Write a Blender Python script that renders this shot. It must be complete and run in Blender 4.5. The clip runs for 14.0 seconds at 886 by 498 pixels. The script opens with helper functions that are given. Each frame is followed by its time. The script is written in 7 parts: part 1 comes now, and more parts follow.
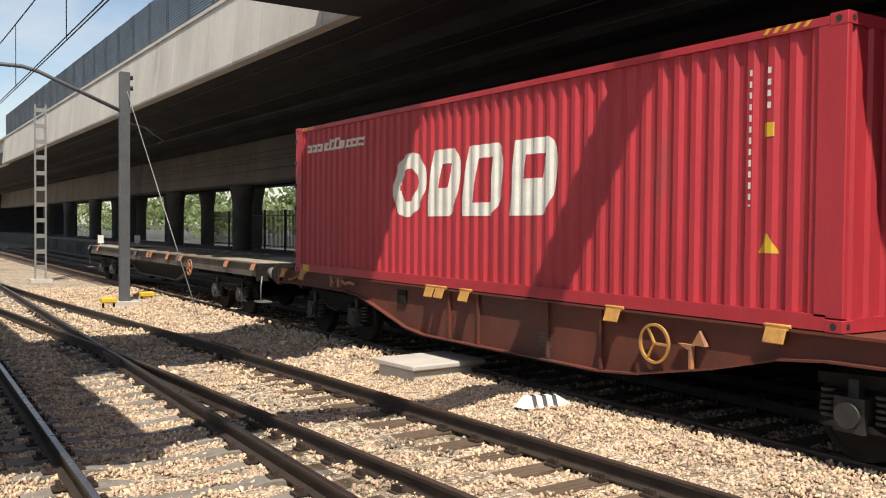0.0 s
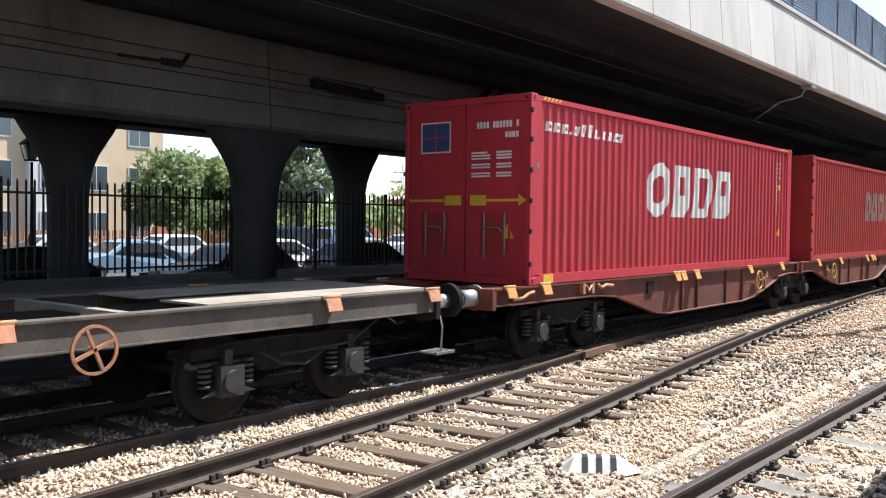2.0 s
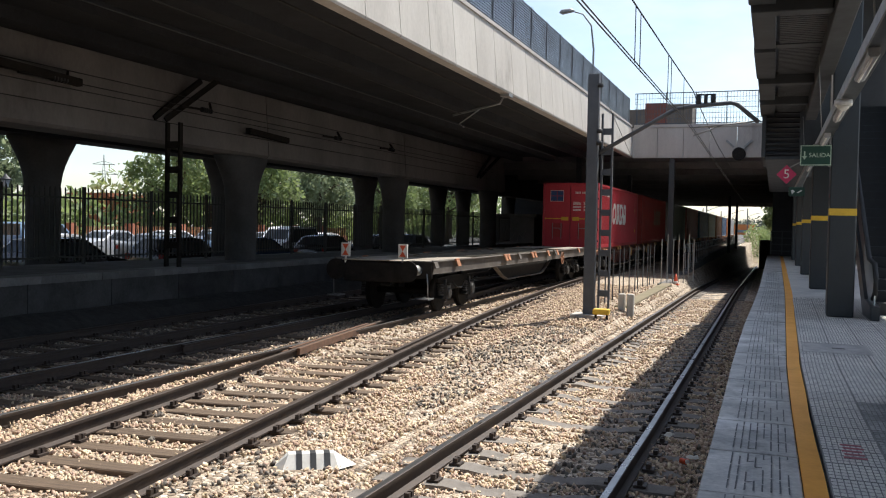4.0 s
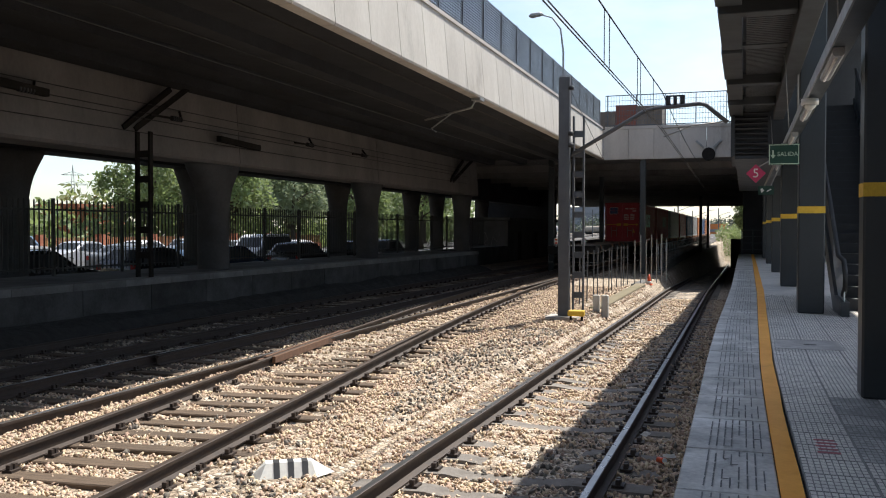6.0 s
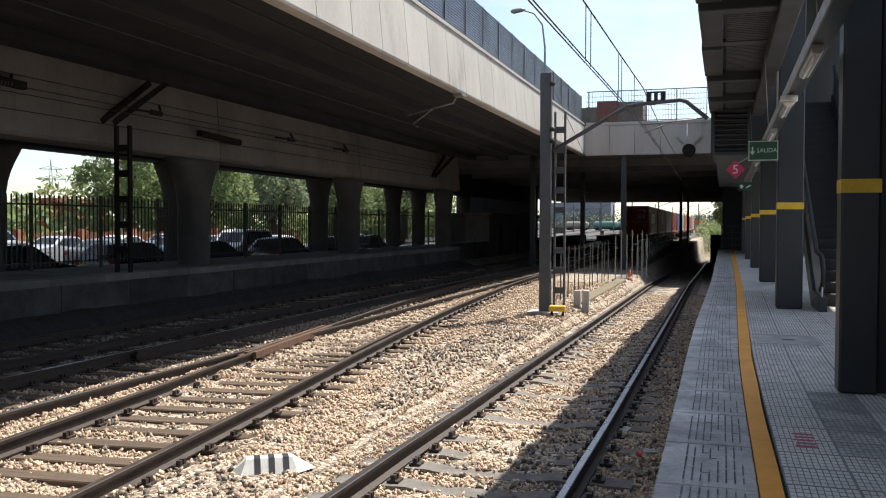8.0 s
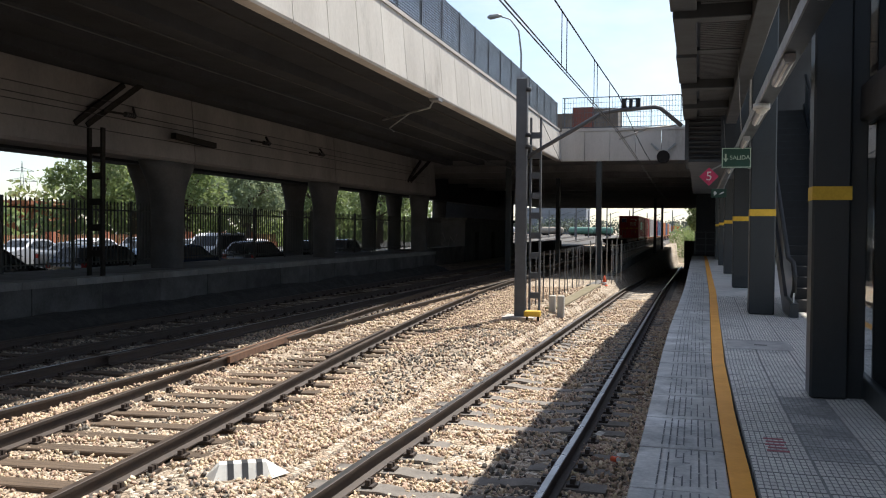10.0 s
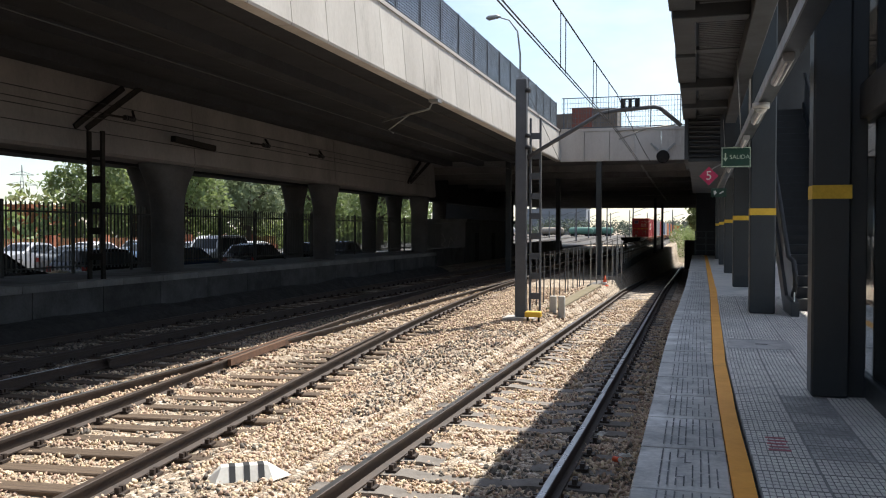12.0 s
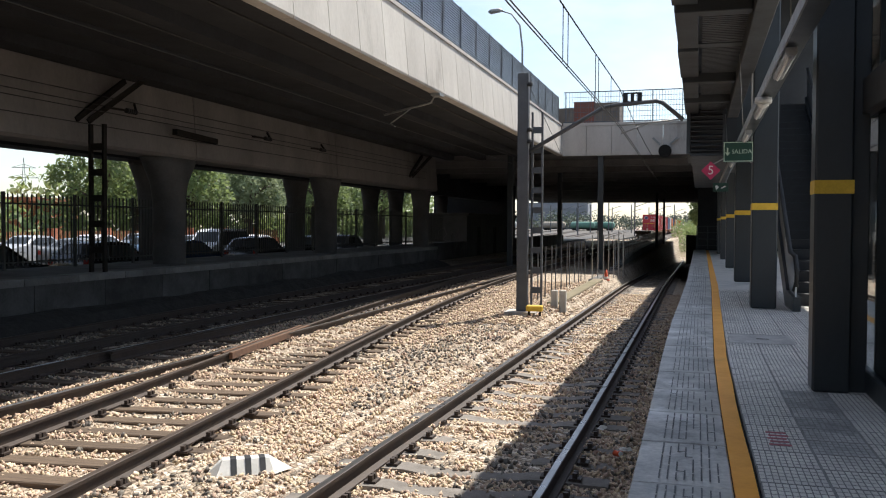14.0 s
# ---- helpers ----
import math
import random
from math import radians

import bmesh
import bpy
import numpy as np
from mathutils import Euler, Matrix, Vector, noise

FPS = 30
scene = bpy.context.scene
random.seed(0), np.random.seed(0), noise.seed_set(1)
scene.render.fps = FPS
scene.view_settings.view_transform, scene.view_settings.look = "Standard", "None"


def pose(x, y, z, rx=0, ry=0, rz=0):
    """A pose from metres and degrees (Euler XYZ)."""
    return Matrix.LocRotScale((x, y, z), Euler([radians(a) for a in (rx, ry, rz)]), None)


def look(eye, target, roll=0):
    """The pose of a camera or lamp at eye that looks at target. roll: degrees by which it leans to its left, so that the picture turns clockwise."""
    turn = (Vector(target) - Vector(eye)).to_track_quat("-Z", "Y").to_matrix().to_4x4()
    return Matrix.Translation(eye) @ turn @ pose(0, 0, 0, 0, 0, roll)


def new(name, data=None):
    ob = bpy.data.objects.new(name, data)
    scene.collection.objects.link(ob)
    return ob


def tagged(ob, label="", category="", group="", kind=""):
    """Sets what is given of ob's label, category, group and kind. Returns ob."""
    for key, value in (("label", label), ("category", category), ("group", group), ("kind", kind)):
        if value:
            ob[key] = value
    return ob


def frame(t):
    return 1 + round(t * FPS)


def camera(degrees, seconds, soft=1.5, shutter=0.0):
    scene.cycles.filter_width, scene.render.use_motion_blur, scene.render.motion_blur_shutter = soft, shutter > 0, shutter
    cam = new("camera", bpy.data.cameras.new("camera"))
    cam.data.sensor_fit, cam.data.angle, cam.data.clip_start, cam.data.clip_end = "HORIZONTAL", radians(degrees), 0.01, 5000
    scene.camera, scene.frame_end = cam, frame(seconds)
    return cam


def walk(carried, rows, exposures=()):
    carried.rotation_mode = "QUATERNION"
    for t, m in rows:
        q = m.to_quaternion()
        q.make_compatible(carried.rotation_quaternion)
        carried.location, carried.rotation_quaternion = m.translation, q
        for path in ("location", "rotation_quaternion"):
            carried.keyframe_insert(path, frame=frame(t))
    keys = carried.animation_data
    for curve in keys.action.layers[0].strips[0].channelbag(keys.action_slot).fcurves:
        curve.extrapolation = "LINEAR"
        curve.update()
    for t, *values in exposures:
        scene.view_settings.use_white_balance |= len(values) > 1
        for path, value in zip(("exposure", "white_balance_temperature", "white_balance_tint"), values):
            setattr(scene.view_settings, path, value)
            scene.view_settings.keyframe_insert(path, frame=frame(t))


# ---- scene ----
cam = camera(53.02, 14.0, soft=1.1)
PATH = [
    (0.0, pose(0, 0, 2.13, 88.57, -0.54, 147.17)),
    (0.2, pose(0, 0, 2.13, 88.50, -0.75, 142.60)),
    (0.5, pose(0, 0, 2.13, 88.40, -1.00, 133.85)),
    (0.6, pose(0, 0, 2.13, 88.40, -1.00, 129.15)),
    (0.8, pose(0, 0, 2.13, 88.25, -1.05, 118.20)),
    (1.0, pose(0, 0, 2.13, 88.38, -1.30, 104.85)),
    (1.2, pose(0, 0, 2.13, 88.50, -1.20, 88.20)),
    (1.3, pose(0, 0, 2.13, 88.40, -1.20, 80.80)),
    (1.4, pose(0, 0, 2.13, 88.40, -1.00, 72.60)),
    (1.5, pose(0, 0, 2.13, 88.35, -0.85, 65.40)),
    (1.6, pose(0, 0, 2.13, 88.38, -0.75, 58.20)),
    (1.7, pose(0, 0, 2.13, 88.32, -0.70, 52.90)),
    (1.8, pose(0, 0, 2.13, 88.38, -0.70, 47.90)),
    (2.0, pose(0, 0, 2.13, 88.31, -0.67, 38.71)),
    (2.1, pose(0, 0, 2.13, 88.33, -0.97, 35.69)),
    (2.3, pose(0, 0, 2.13, 88.28, -1.04, 32.19)),
    (2.5, pose(0, 0, 2.13, 88.20, -1.11, 29.71)),
    (2.6, pose(0, 0, 2.13, 88.15, -1.09, 28.64)),
    (3.0, pose(0, 0, 2.13, 88.03, -1.05, 26.72)),
    (3.5, pose(0, 0, 2.13, 88.07, -1.12, 23.31)),
    (4.0, pose(0, 0, 2.13, 88.40, -1.16, 20.42)),
    (6.5, pose(0, 0, 2.13, 88.67, -0.06, 18.60)),
    (7.0, pose(0, 0, 2.13, 88.52, -0.01, 18.37)),
    (7.5, pose(0, 0, 2.13, 88.40, -0.01, 18.07)),
    (8.0, pose(0, 0, 2.13, 88.42, -0.19, 17.55)),
    (10.5, pose(0, 0, 2.13, 88.80, -0.48, 15.70)),
    (11.0, pose(0, 0, 2.13, 88.84, -0.43, 15.48)),
    (11.5, pose(0, 0, 2.13, 88.75, -0.29, 15.55)),
    (12.0, pose(0, 0, 2.13, 88.81, -0.13, 16.00)),
    (12.5, pose(0, 0, 2.13, 88.73, -0.18, 16.27)),
    (13.0, pose(0, 0, 2.13, 88.53, -0.27, 16.25)),
    (13.5, pose(0, 0, 2.13, 88.44, -0.29, 16.18)),
    (14.0, pose(0, 0, 2.13, 88.42, -0.29, 16.10)),
]
EXPOSURES = [(0.0, 0.45, 6900, 10), (0.5, 0.5, 6800, 10), (1.0, 1.0, 6250, 10), (1.5, 1.35, 6350, 10), (2.1, 1.2, 5950, 10), (3.0, 0.82, 6150, 10), (4.0, 0.80, 6350, 10), (14.0, 0.84, 6400, 10)]
walk(cam, PATH, EXPOSURES)


# ---- world, sun, exposure ----
SUN = Vector((0.26, 0.57, 1.0)).normalized()
world = bpy.data.worlds.new("sky")
scene.world = world
world.use_nodes = True
wn = world.node_tree
sky = wn.nodes.new("ShaderNodeTexSky")
sky.sky_type = "NISHITA"
sky.sun_disc = False
sky.sun_elevation = math.asin(SUN.z)
sky.sun_rotation = math.atan2(SUN.x, SUN.y)
sky.air_density, sky.dust_density, sky.ozone_density = 1.0, 0.7, 1.0
wn.nodes["Background"].inputs["Strength"].default_value = 0.105
# thin fair-weather cloud all over the sky
sky_co = wn.nodes.new("ShaderNodeTexCoord")
sky_map = wn.nodes.new("ShaderNodeMapping")
sky_map.inputs["Scale"].default_value = (1.0, 1.0, 2.6)
cloud = wn.nodes.new("ShaderNodeTexNoise")
cloud.inputs["Scale"].default_value, cloud.inputs["Detail"].default_value, cloud.inputs["Roughness"].default_value = 3.2, 9, 0.6
cloud_ramp = wn.nodes.new("ShaderNodeValToRGB")
cloud_ramp.color_ramp.elements[0].position, cloud_ramp.color_ramp.elements[1].position = 0.40, 0.72
cloud_ramp.color_ramp.elements[0].color, cloud_ramp.color_ramp.elements[1].color = (0.03, 0.03, 0.03, 1), (0.60, 0.60, 0.60, 1)
cloud_mix = wn.nodes.new("ShaderNodeMixRGB")
cloud_mix.inputs[2].default_value = (6.4, 6.6, 6.8, 1)
wn.links.new(sky_co.outputs["Generated"], sky_map.inputs["Vector"])
wn.links.new(sky_map.outputs[0], cloud.inputs["Vector"])
wn.links.new(cloud.outputs[0], cloud_ramp.inputs[0])
wn.links.new(cloud_ramp.outputs[0], cloud_mix.inputs[0])
wn.links.new(sky.outputs[0], cloud_mix.inputs[1])
wn.links.new(cloud_mix.outputs[0], wn.nodes["Background"].inputs["Color"])
sun_lamp = bpy.data.lights.new("sun", "SUN")
sun_lamp.energy, sun_lamp.angle, sun_lamp.color = 4.6, radians(0.53), (1.0, 0.95, 0.86)
new("sun", sun_lamp).matrix_world = look(SUN * 60, (0, 0, 0))


# ---- materials ----
def mat(name, a, b=None, rough=0.7, metal=0.0, scale=6.0, bump=0.0, fine=60.0, dirt=None, dirt_at=0.6, spec=0.5, rnd=0.0, stretch=(1, 1, 1), emit=0.0, world_grain=False):
    """Two-scale noise between colours a and b, with optional stains and relief."""
    m = bpy.data.materials.new(name)
    m.use_nodes = True
    t = m.node_tree
    N, L = t.nodes, t.links
    p = N["Principled BSDF"]
    b = b or tuple(c * 0.8 for c in a)
    tc = N.new("ShaderNodeTexCoord")
    mp = N.new("ShaderNodeMapping")
    mp.inputs["Scale"].default_value = stretch
    if world_grain:
        pos = N.new("ShaderNodeNewGeometry")
        L.new(pos.outputs["Position"], mp.inputs["Vector"])
    else:
        L.new(tc.outputs["Object"], mp.inputs["Vector"])
    n1 = N.new("ShaderNodeTexNoise")
    n1.inputs["Scale"].default_value, n1.inputs["Detail"].default_value, n1.inputs["Roughness"].default_value = scale, 6, 0.65
    L.new(mp.outputs[0], n1.inputs["Vector"])
    n2 = N.new("ShaderNodeTexNoise")
    n2.inputs["Scale"].default_value, n2.inputs["Detail"].default_value = fine, 3
    L.new(mp.outputs[0], n2.inputs["Vector"])
    r = N.new("ShaderNodeValToRGB")
    r.color_ramp.elements[0].position, r.color_ramp.elements[1].position = 0.32, 0.68
    r.color_ramp.elements[0].color, r.color_ramp.elements[1].color = (*a, 1), (*b, 1)
    add = N.new("ShaderNodeMath")
    add.operation = "MULTIPLY_ADD"
    add.inputs[1].default_value = 0.35
    L.new(n2.outputs[0], add.inputs[0])
    sub = N.new("ShaderNodeMath")
    sub.operation = "SUBTRACT"
    sub.inputs[1].default_value = 0.175
    L.new(n1.outputs[0], sub.inputs[0])
    L.new(sub.outputs[0], add.inputs[2])
    L.new(add.outputs[0], r.inputs[0])
    col = r.outputs[0]
    if dirt:
        n3 = N.new("ShaderNodeTexNoise")
        n3.inputs["Scale"].default_value, n3.inputs["Detail"].default_value, n3.inputs["Roughness"].default_value = scale * 0.45, 8, 0.7
        L.new(mp.outputs[0], n3.inputs["Vector"])
        r3 = N.new("ShaderNodeValToRGB")
        r3.color_ramp.elements[0].position, r3.color_ramp.elements[1].position = dirt_at - 0.07, dirt_at + 0.1
        L.new(n3.outputs[0], r3.inputs[0])
        mx = N.new("ShaderNodeMixRGB")
        mx.inputs[2].default_value = (*dirt, 1)
        L.new(r3.outputs[0], mx.inputs[0])
        L.new(col, mx.inputs[1])
        col = mx.outputs[0]
    if rnd:
        oi = N.new("ShaderNodeObjectInfo")
        geo = N.new("ShaderNodeNewGeometry")
        s = N.new("ShaderNodeMath")
        s.operation = "ADD"
        L.new(oi.outputs["Random"], s.inputs[0])
        L.new(geo.outputs["Random Per Island"], s.inputs[1])
        hv = N.new("ShaderNodeHueSaturation")
        k = N.new("ShaderNodeMath")
        k.operation = "MULTIPLY_ADD"
        k.inputs[1].default_value, k.inputs[2].default_value = rnd, 1 - rnd
        L.new(s.outputs[0], k.inputs[0])
        L.new(k.outputs[0], hv.inputs["Value"])
        hue = N.new("ShaderNodeMath")
        hue.operation = "MULTIPLY_ADD"
        hue.inputs[1].default_value, hue.inputs[2].default_value = 0.04, 0.475
        L.new(geo.outputs["Random Per Island"], hue.inputs[0])
        L.new(hue.outputs[0], hv.inputs["Hue"])
        L.new(col, hv.inputs["Color"])
        col = hv.outputs[0]
    L.new(col, p.inputs["Base Color"])
    p.inputs["Metallic"].default_value = metal
    p.inputs["Specular IOR Level"].default_value = spec
    rr = N.new("ShaderNodeMath")
    rr.operation = "MULTIPLY_ADD"
    rr.inputs[1].default_value, rr.inputs[2].default_value = 0.25, rough - 0.125
    L.new(n1.outputs[0], rr.inputs[0])
    L.new(rr.outputs[0], p.inputs["Roughness"])
    if bump:
        bp = N.new("ShaderNodeBump")
        bp.inputs["Strength"].default_value, bp.inputs["Distance"].default_value = min(1.0, bump), 0.02
        L.new(add.outputs[0], bp.inputs["Height"])
        L.new(bp.outputs[0], p.inputs["Normal"])
    if emit:
        p.inputs["Emission Color"].default_value = (*a, 1)
        p.inputs["Emission Strength"].default_value = emit
    return m


def glass(name, tint=(0.8, 0.9, 0.9), rough=0.02):
    m = bpy.data.materials.new(name)
    m.use_nodes = True
    p = m.node_tree.nodes["Principled BSDF"]
    p.inputs["Base Color"].default_value = (*tint, 1)
    p.inputs["Transmission Weight"].default_value = 1.0
    p.inputs["Roughness"].default_value = rough
    p.inputs["IOR"].default_value = 1.45
    return m


def ballast_mat():
    """Packed stones: cells of random tone with dark gaps and relief."""
    m = bpy.data.materials.new("ballast")
    m.use_nodes = True
    N, L = m.node_tree.nodes, m.node_tree.links
    p = N["Principled BSDF"]
    p.inputs["Roughness"].default_value = 0.92
    tc = N.new("ShaderNodeTexCoord")
    wob = N.new("ShaderNodeTexNoise")
    wob.inputs["Scale"].default_value = 9
    mixv = N.new("ShaderNodeMixRGB")
    mixv.inputs[0].default_value = 0.06
    L.new(tc.outputs["Object"], wob.inputs["Vector"])
    L.new(tc.outputs["Object"], mixv.inputs[1])
    L.new(wob.outputs["Color"], mixv.inputs[2])
    vo = N.new("ShaderNodeTexVoronoi")
    vo.inputs["Scale"].default_value = 17
    L.new(mixv.outputs[0], vo.inputs["Vector"])
    ed = N.new("ShaderNodeTexVoronoi")
    ed.feature = "DISTANCE_TO_EDGE"
    ed.inputs["Scale"].default_value = 17
    L.new(mixv.outputs[0], ed.inputs["Vector"])
    sep = N.new("ShaderNodeSeparateColor")
    L.new(vo.outputs["Color"], sep.inputs[0])
    r = N.new("ShaderNodeValToRGB")
    e = r.color_ramp.elements
    e[0].color, e[1].color = (0.20, 0.15, 0.105, 1), (0.66, 0.57, 0.46, 1)
    e.new(0.35).color = (0.40, 0.31, 0.225, 1)
    e.new(0.7).color = (0.53, 0.44, 0.34, 1)
    L.new(sep.outputs[0], r.inputs[0])
    big = N.new("ShaderNodeTexNoise")
    big.inputs["Scale"].default_value, big.inputs["Detail"].default_value = 0.8, 6
    L.new(tc.outputs["Object"], big.inputs["Vector"])
    rb = N.new("ShaderNodeValToRGB")
    rb.color_ramp.elements[0].position, rb.color_ramp.elements[1].position = 0.52, 0.72
    L.new(big.outputs[0], rb.inputs[0])
    stain = N.new("ShaderNodeMixRGB")
    stain.blend_type = "MULTIPLY"
    stain.inputs[2].default_value = (0.42, 0.38, 0.35, 1)
    L.new(rb.outputs[0], stain.inputs[0])
    L.new(r.outputs[0], stain.inputs[1])
    gap = N.new("ShaderNodeValToRGB")
    gap.color_ramp.elements[0].position, gap.color_ramp.elements[1].position = 0.0, 0.09
    gap.color_ramp.elements[0].color = (0.22, 0.2, 0.18, 1)
    L.new(ed.outputs["Distance"], gap.inputs[0])
    mul = N.new("ShaderNodeMixRGB")
    mul.blend_type = "MULTIPLY"
    mul.inputs[0].default_value = 1.0
    L.new(stain.outputs[0], mul.inputs[1])
    L.new(gap.outputs[0], mul.inputs[2])
    L.new(mul.outputs[0], p.inputs["Base Color"])
    bp = N.new("ShaderNodeBump")
    bp.inputs["Strength"].default_value, bp.inputs["Distance"].default_value = 1.0, 0.04
    L.new(ed.outputs["Distance"], bp.inputs["Height"])
    L.new(bp.outputs[0], p.inputs["Normal"])
    return m


M_BALLAST = ballast_mat()
M_STONE = mat("ballast_stone", (0.63, 0.495, 0.355), (0.37, 0.265, 0.175), rough=0.9, scale=5, fine=40, bump=0.4, rnd=0.48)
M_STONE_DARK = mat("oily_and_shade_stone", (0.235, 0.205, 0.17), (0.125, 0.11, 0.092), rough=0.85, scale=5, fine=40, bump=0.4, rnd=0.48)
M_RAIL = mat("rusty_rail", (0.036, 0.027, 0.023), (0.064, 0.045, 0.035), rough=0.6, metal=0.3, scale=9, bump=0.2)
M_RAILTOP = mat("polished_rail_head", (0.36, 0.35, 0.35), (0.25, 0.24, 0.23), rough=0.3, metal=0.95, scale=3)
M_RAILDULL = mat("dull_rail_head", (0.075, 0.055, 0.044), (0.10, 0.074, 0.058), rough=0.5, metal=0.5, scale=4)
M_JOINTRUST = mat("bright_rust", (0.16, 0.082, 0.046), (0.10, 0.055, 0.035), rough=0.85, scale=8, bump=0.2)
M_WOOD = mat("weathered_sleeper_wood", (0.135, 0.09, 0.06), (0.062, 0.042, 0.03), rough=0.9, scale=4, fine=30, bump=0.5, rnd=0.25, stretch=(0.6, 6, 6))
M_CONCSLEEP = mat("sleeper_concrete", (0.25, 0.225, 0.195), (0.15, 0.135, 0.115), rough=0.95, scale=5, bump=0.3, rnd=0.2)
M_CONC = mat("light_concrete", (0.53, 0.50, 0.45), (0.42, 0.39, 0.35), rough=0.9, scale=0.9, fine=25, bump=0.15, dirt=(0.24, 0.22, 0.19), dirt_at=0.66, stretch=(1, 1, 0.35), rnd=0.08)
# near-black partly stands in for the shade under the deck
M_CONC_DARK = mat("sooty_shade_concrete", (0.027, 0.029, 0.034), (0.014, 0.015, 0.018), rough=0.95, scale=0.5, fine=12, bump=0.15, dirt=(0.016, 0.017, 0.02), dirt_at=0.6)
# girder paler and piers darker, following the light that reaches them from below
M_CONC_BEAM = mat("grey_girder_concrete", (0.215, 0.20, 0.19), (0.15, 0.14, 0.135), rough=0.95, scale=0.6, fine=15, bump=0.12, dirt=(0.095, 0.085, 0.078), dirt_at=0.62, stretch=(1, 1, 0.5))
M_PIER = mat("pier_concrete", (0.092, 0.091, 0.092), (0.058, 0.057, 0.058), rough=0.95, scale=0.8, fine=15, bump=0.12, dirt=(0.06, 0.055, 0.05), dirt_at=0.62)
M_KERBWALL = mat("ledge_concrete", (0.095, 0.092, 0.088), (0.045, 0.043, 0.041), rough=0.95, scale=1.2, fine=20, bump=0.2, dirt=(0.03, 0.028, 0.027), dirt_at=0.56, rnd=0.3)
M_RED = mat("red_container_paint", (0.49, 0.036, 0.050), (0.38, 0.028, 0.040), rough=0.48, scale=1.6, fine=30, bump=0.05, dirt=(0.24, 0.055, 0.05), dirt_at=0.655, stretch=(1, 1, 0.28))
M_RED2 = mat("dull_red_container_paint", (0.40, 0.035, 0.03), (0.30, 0.025, 0.025), rough=0.55, scale=0.8, fine=30, bump=0.05, dirt=(0.18, 0.05, 0.04), dirt_at=0.66)
M_WHITEPAINT = mat("worn_white_paint", (0.78, 0.76, 0.70), (0.62, 0.60, 0.55), rough=0.6, scale=3, fine=40)
M_BLUEPAINT = mat("dark_blue_paint", (0.04, 0.08, 0.20), rough=0.5)
M_YELLOW = mat("yellow_paint", (0.72, 0.47, 0.04), (0.58, 0.36, 0.03), rough=0.6, scale=5, fine=40)
M_LATCH = mat("dull_yellow_latch_paint", (0.56, 0.29, 0.07), (0.38, 0.18, 0.05), rough=0.65, scale=6, fine=40, dirt=(0.20, 0.11, 0.05), dirt_at=0.62)
M_ORANGEPAINT = mat("orange_plate_paint", (0.50, 0.22, 0.10), (0.30, 0.13, 0.07), rough=0.7, scale=7, dirt=(0.20, 0.14, 0.10), dirt_at=0.58)
M_BROWN = mat("brown_wagon_paint", (0.165, 0.043, 0.025), (0.10, 0.029, 0.019), rough=0.65, scale=1.4, fine=20, bump=0.08, dirt=(0.085, 0.04, 0.03), dirt_at=0.6)
M_DUST = mat("dust_covered_plate", (0.37, 0.325, 0.265), (0.22, 0.185, 0.15), rough=0.9, scale=1.2, fine=20, dirt=(0.24, 0.13, 0.08), dirt_at=0.66)
M_GREYWAGON = mat("dusty_wagon_paint", (0.135, 0.112, 0.092), (0.07, 0.058, 0.05), rough=0.8, scale=1.6, fine=20, bump=0.1, dirt=(0.10, 0.08, 0.065), dirt_at=0.6)
M_GRIME = mat("greasy_bogie_steel", (0.012, 0.011, 0.010), (0.028, 0.024, 0.021), rough=0.8, spec=0.15, metal=0.0, scale=5, bump=0.2)
M_STEEL = mat("bare_steel", (0.40, 0.39, 0.38), (0.28, 0.27, 0.26), rough=0.45, metal=0.8, scale=8)
M_MAST = mat("grey_mast_paint", (0.095, 0.10, 0.11), (0.068, 0.072, 0.08), rough=0.6, scale=2, fine=30, dirt=(0.09, 0.07, 0.055), dirt_at=0.66)
M_GALV = mat("galvanised_steel", (0.33, 0.33, 0.32), (0.24, 0.24, 0.23), rough=0.55, metal=0.5, scale=4)
M_BLACK = mat("black_paint", (0.018, 0.018, 0.02), (0.03, 0.03, 0.032), rough=0.6, scale=5)
M_WIRE = mat("dark_wire", (0.035, 0.033, 0.03), rough=0.6, metal=0.4)
M_FENCE = mat("black_fence_paint", (0.022, 0.024, 0.024), (0.035, 0.035, 0.033), rough=0.6)
M_MESH = mat("blue_grey_mesh_paint", (0.055, 0.066, 0.085), (0.04, 0.048, 0.06), rough=0.6, scale=2)
M_COLUMN = mat("dark_green_column_paint", (0.028, 0.034, 0.038), (0.022, 0.027, 0.030), rough=0.42, scale=1.2, fine=20)
M_CANOPY = mat("canopy_steel", (0.032, 0.036, 0.041), (0.024, 0.027, 0.03), rough=0.6, scale=1.5)
M_CANOPY_RIB = mat("ribbed_soffit", (0.048, 0.051, 0.054), (0.036, 0.038, 0.041), rough=0.6, scale=1.5)
M_COPING = mat("platform_coping_concrete", (0.52, 0.495, 0.455), (0.26, 0.25, 0.235), rough=0.5, scale=3.0, fine=30, bump=0.25, dirt=(0.74, 0.72, 0.69), dirt_at=0.62, rnd=0.2, world_grain=True)
M_PAVER = mat("grey_paver", (0.82, 0.78, 0.71), (0.64, 0.61, 0.56), rough=0.4, scale=1.5, fine=40, bump=0.1, dirt=(0.42, 0.41, 0.39), dirt_at=0.58, rnd=0.10, world_grain=True)
M_GROOVE = mat("worn_coping_groove", (0.17, 0.17, 0.17), (0.11, 0.11, 0.11), rough=0.8, scale=4)
M_LEDGECAP = mat("ledge_coping_concrete", (0.20, 0.195, 0.185), (0.12, 0.115, 0.11), rough=0.95, scale=1.5, fine=20, bump=0.2, rnd=0.3)
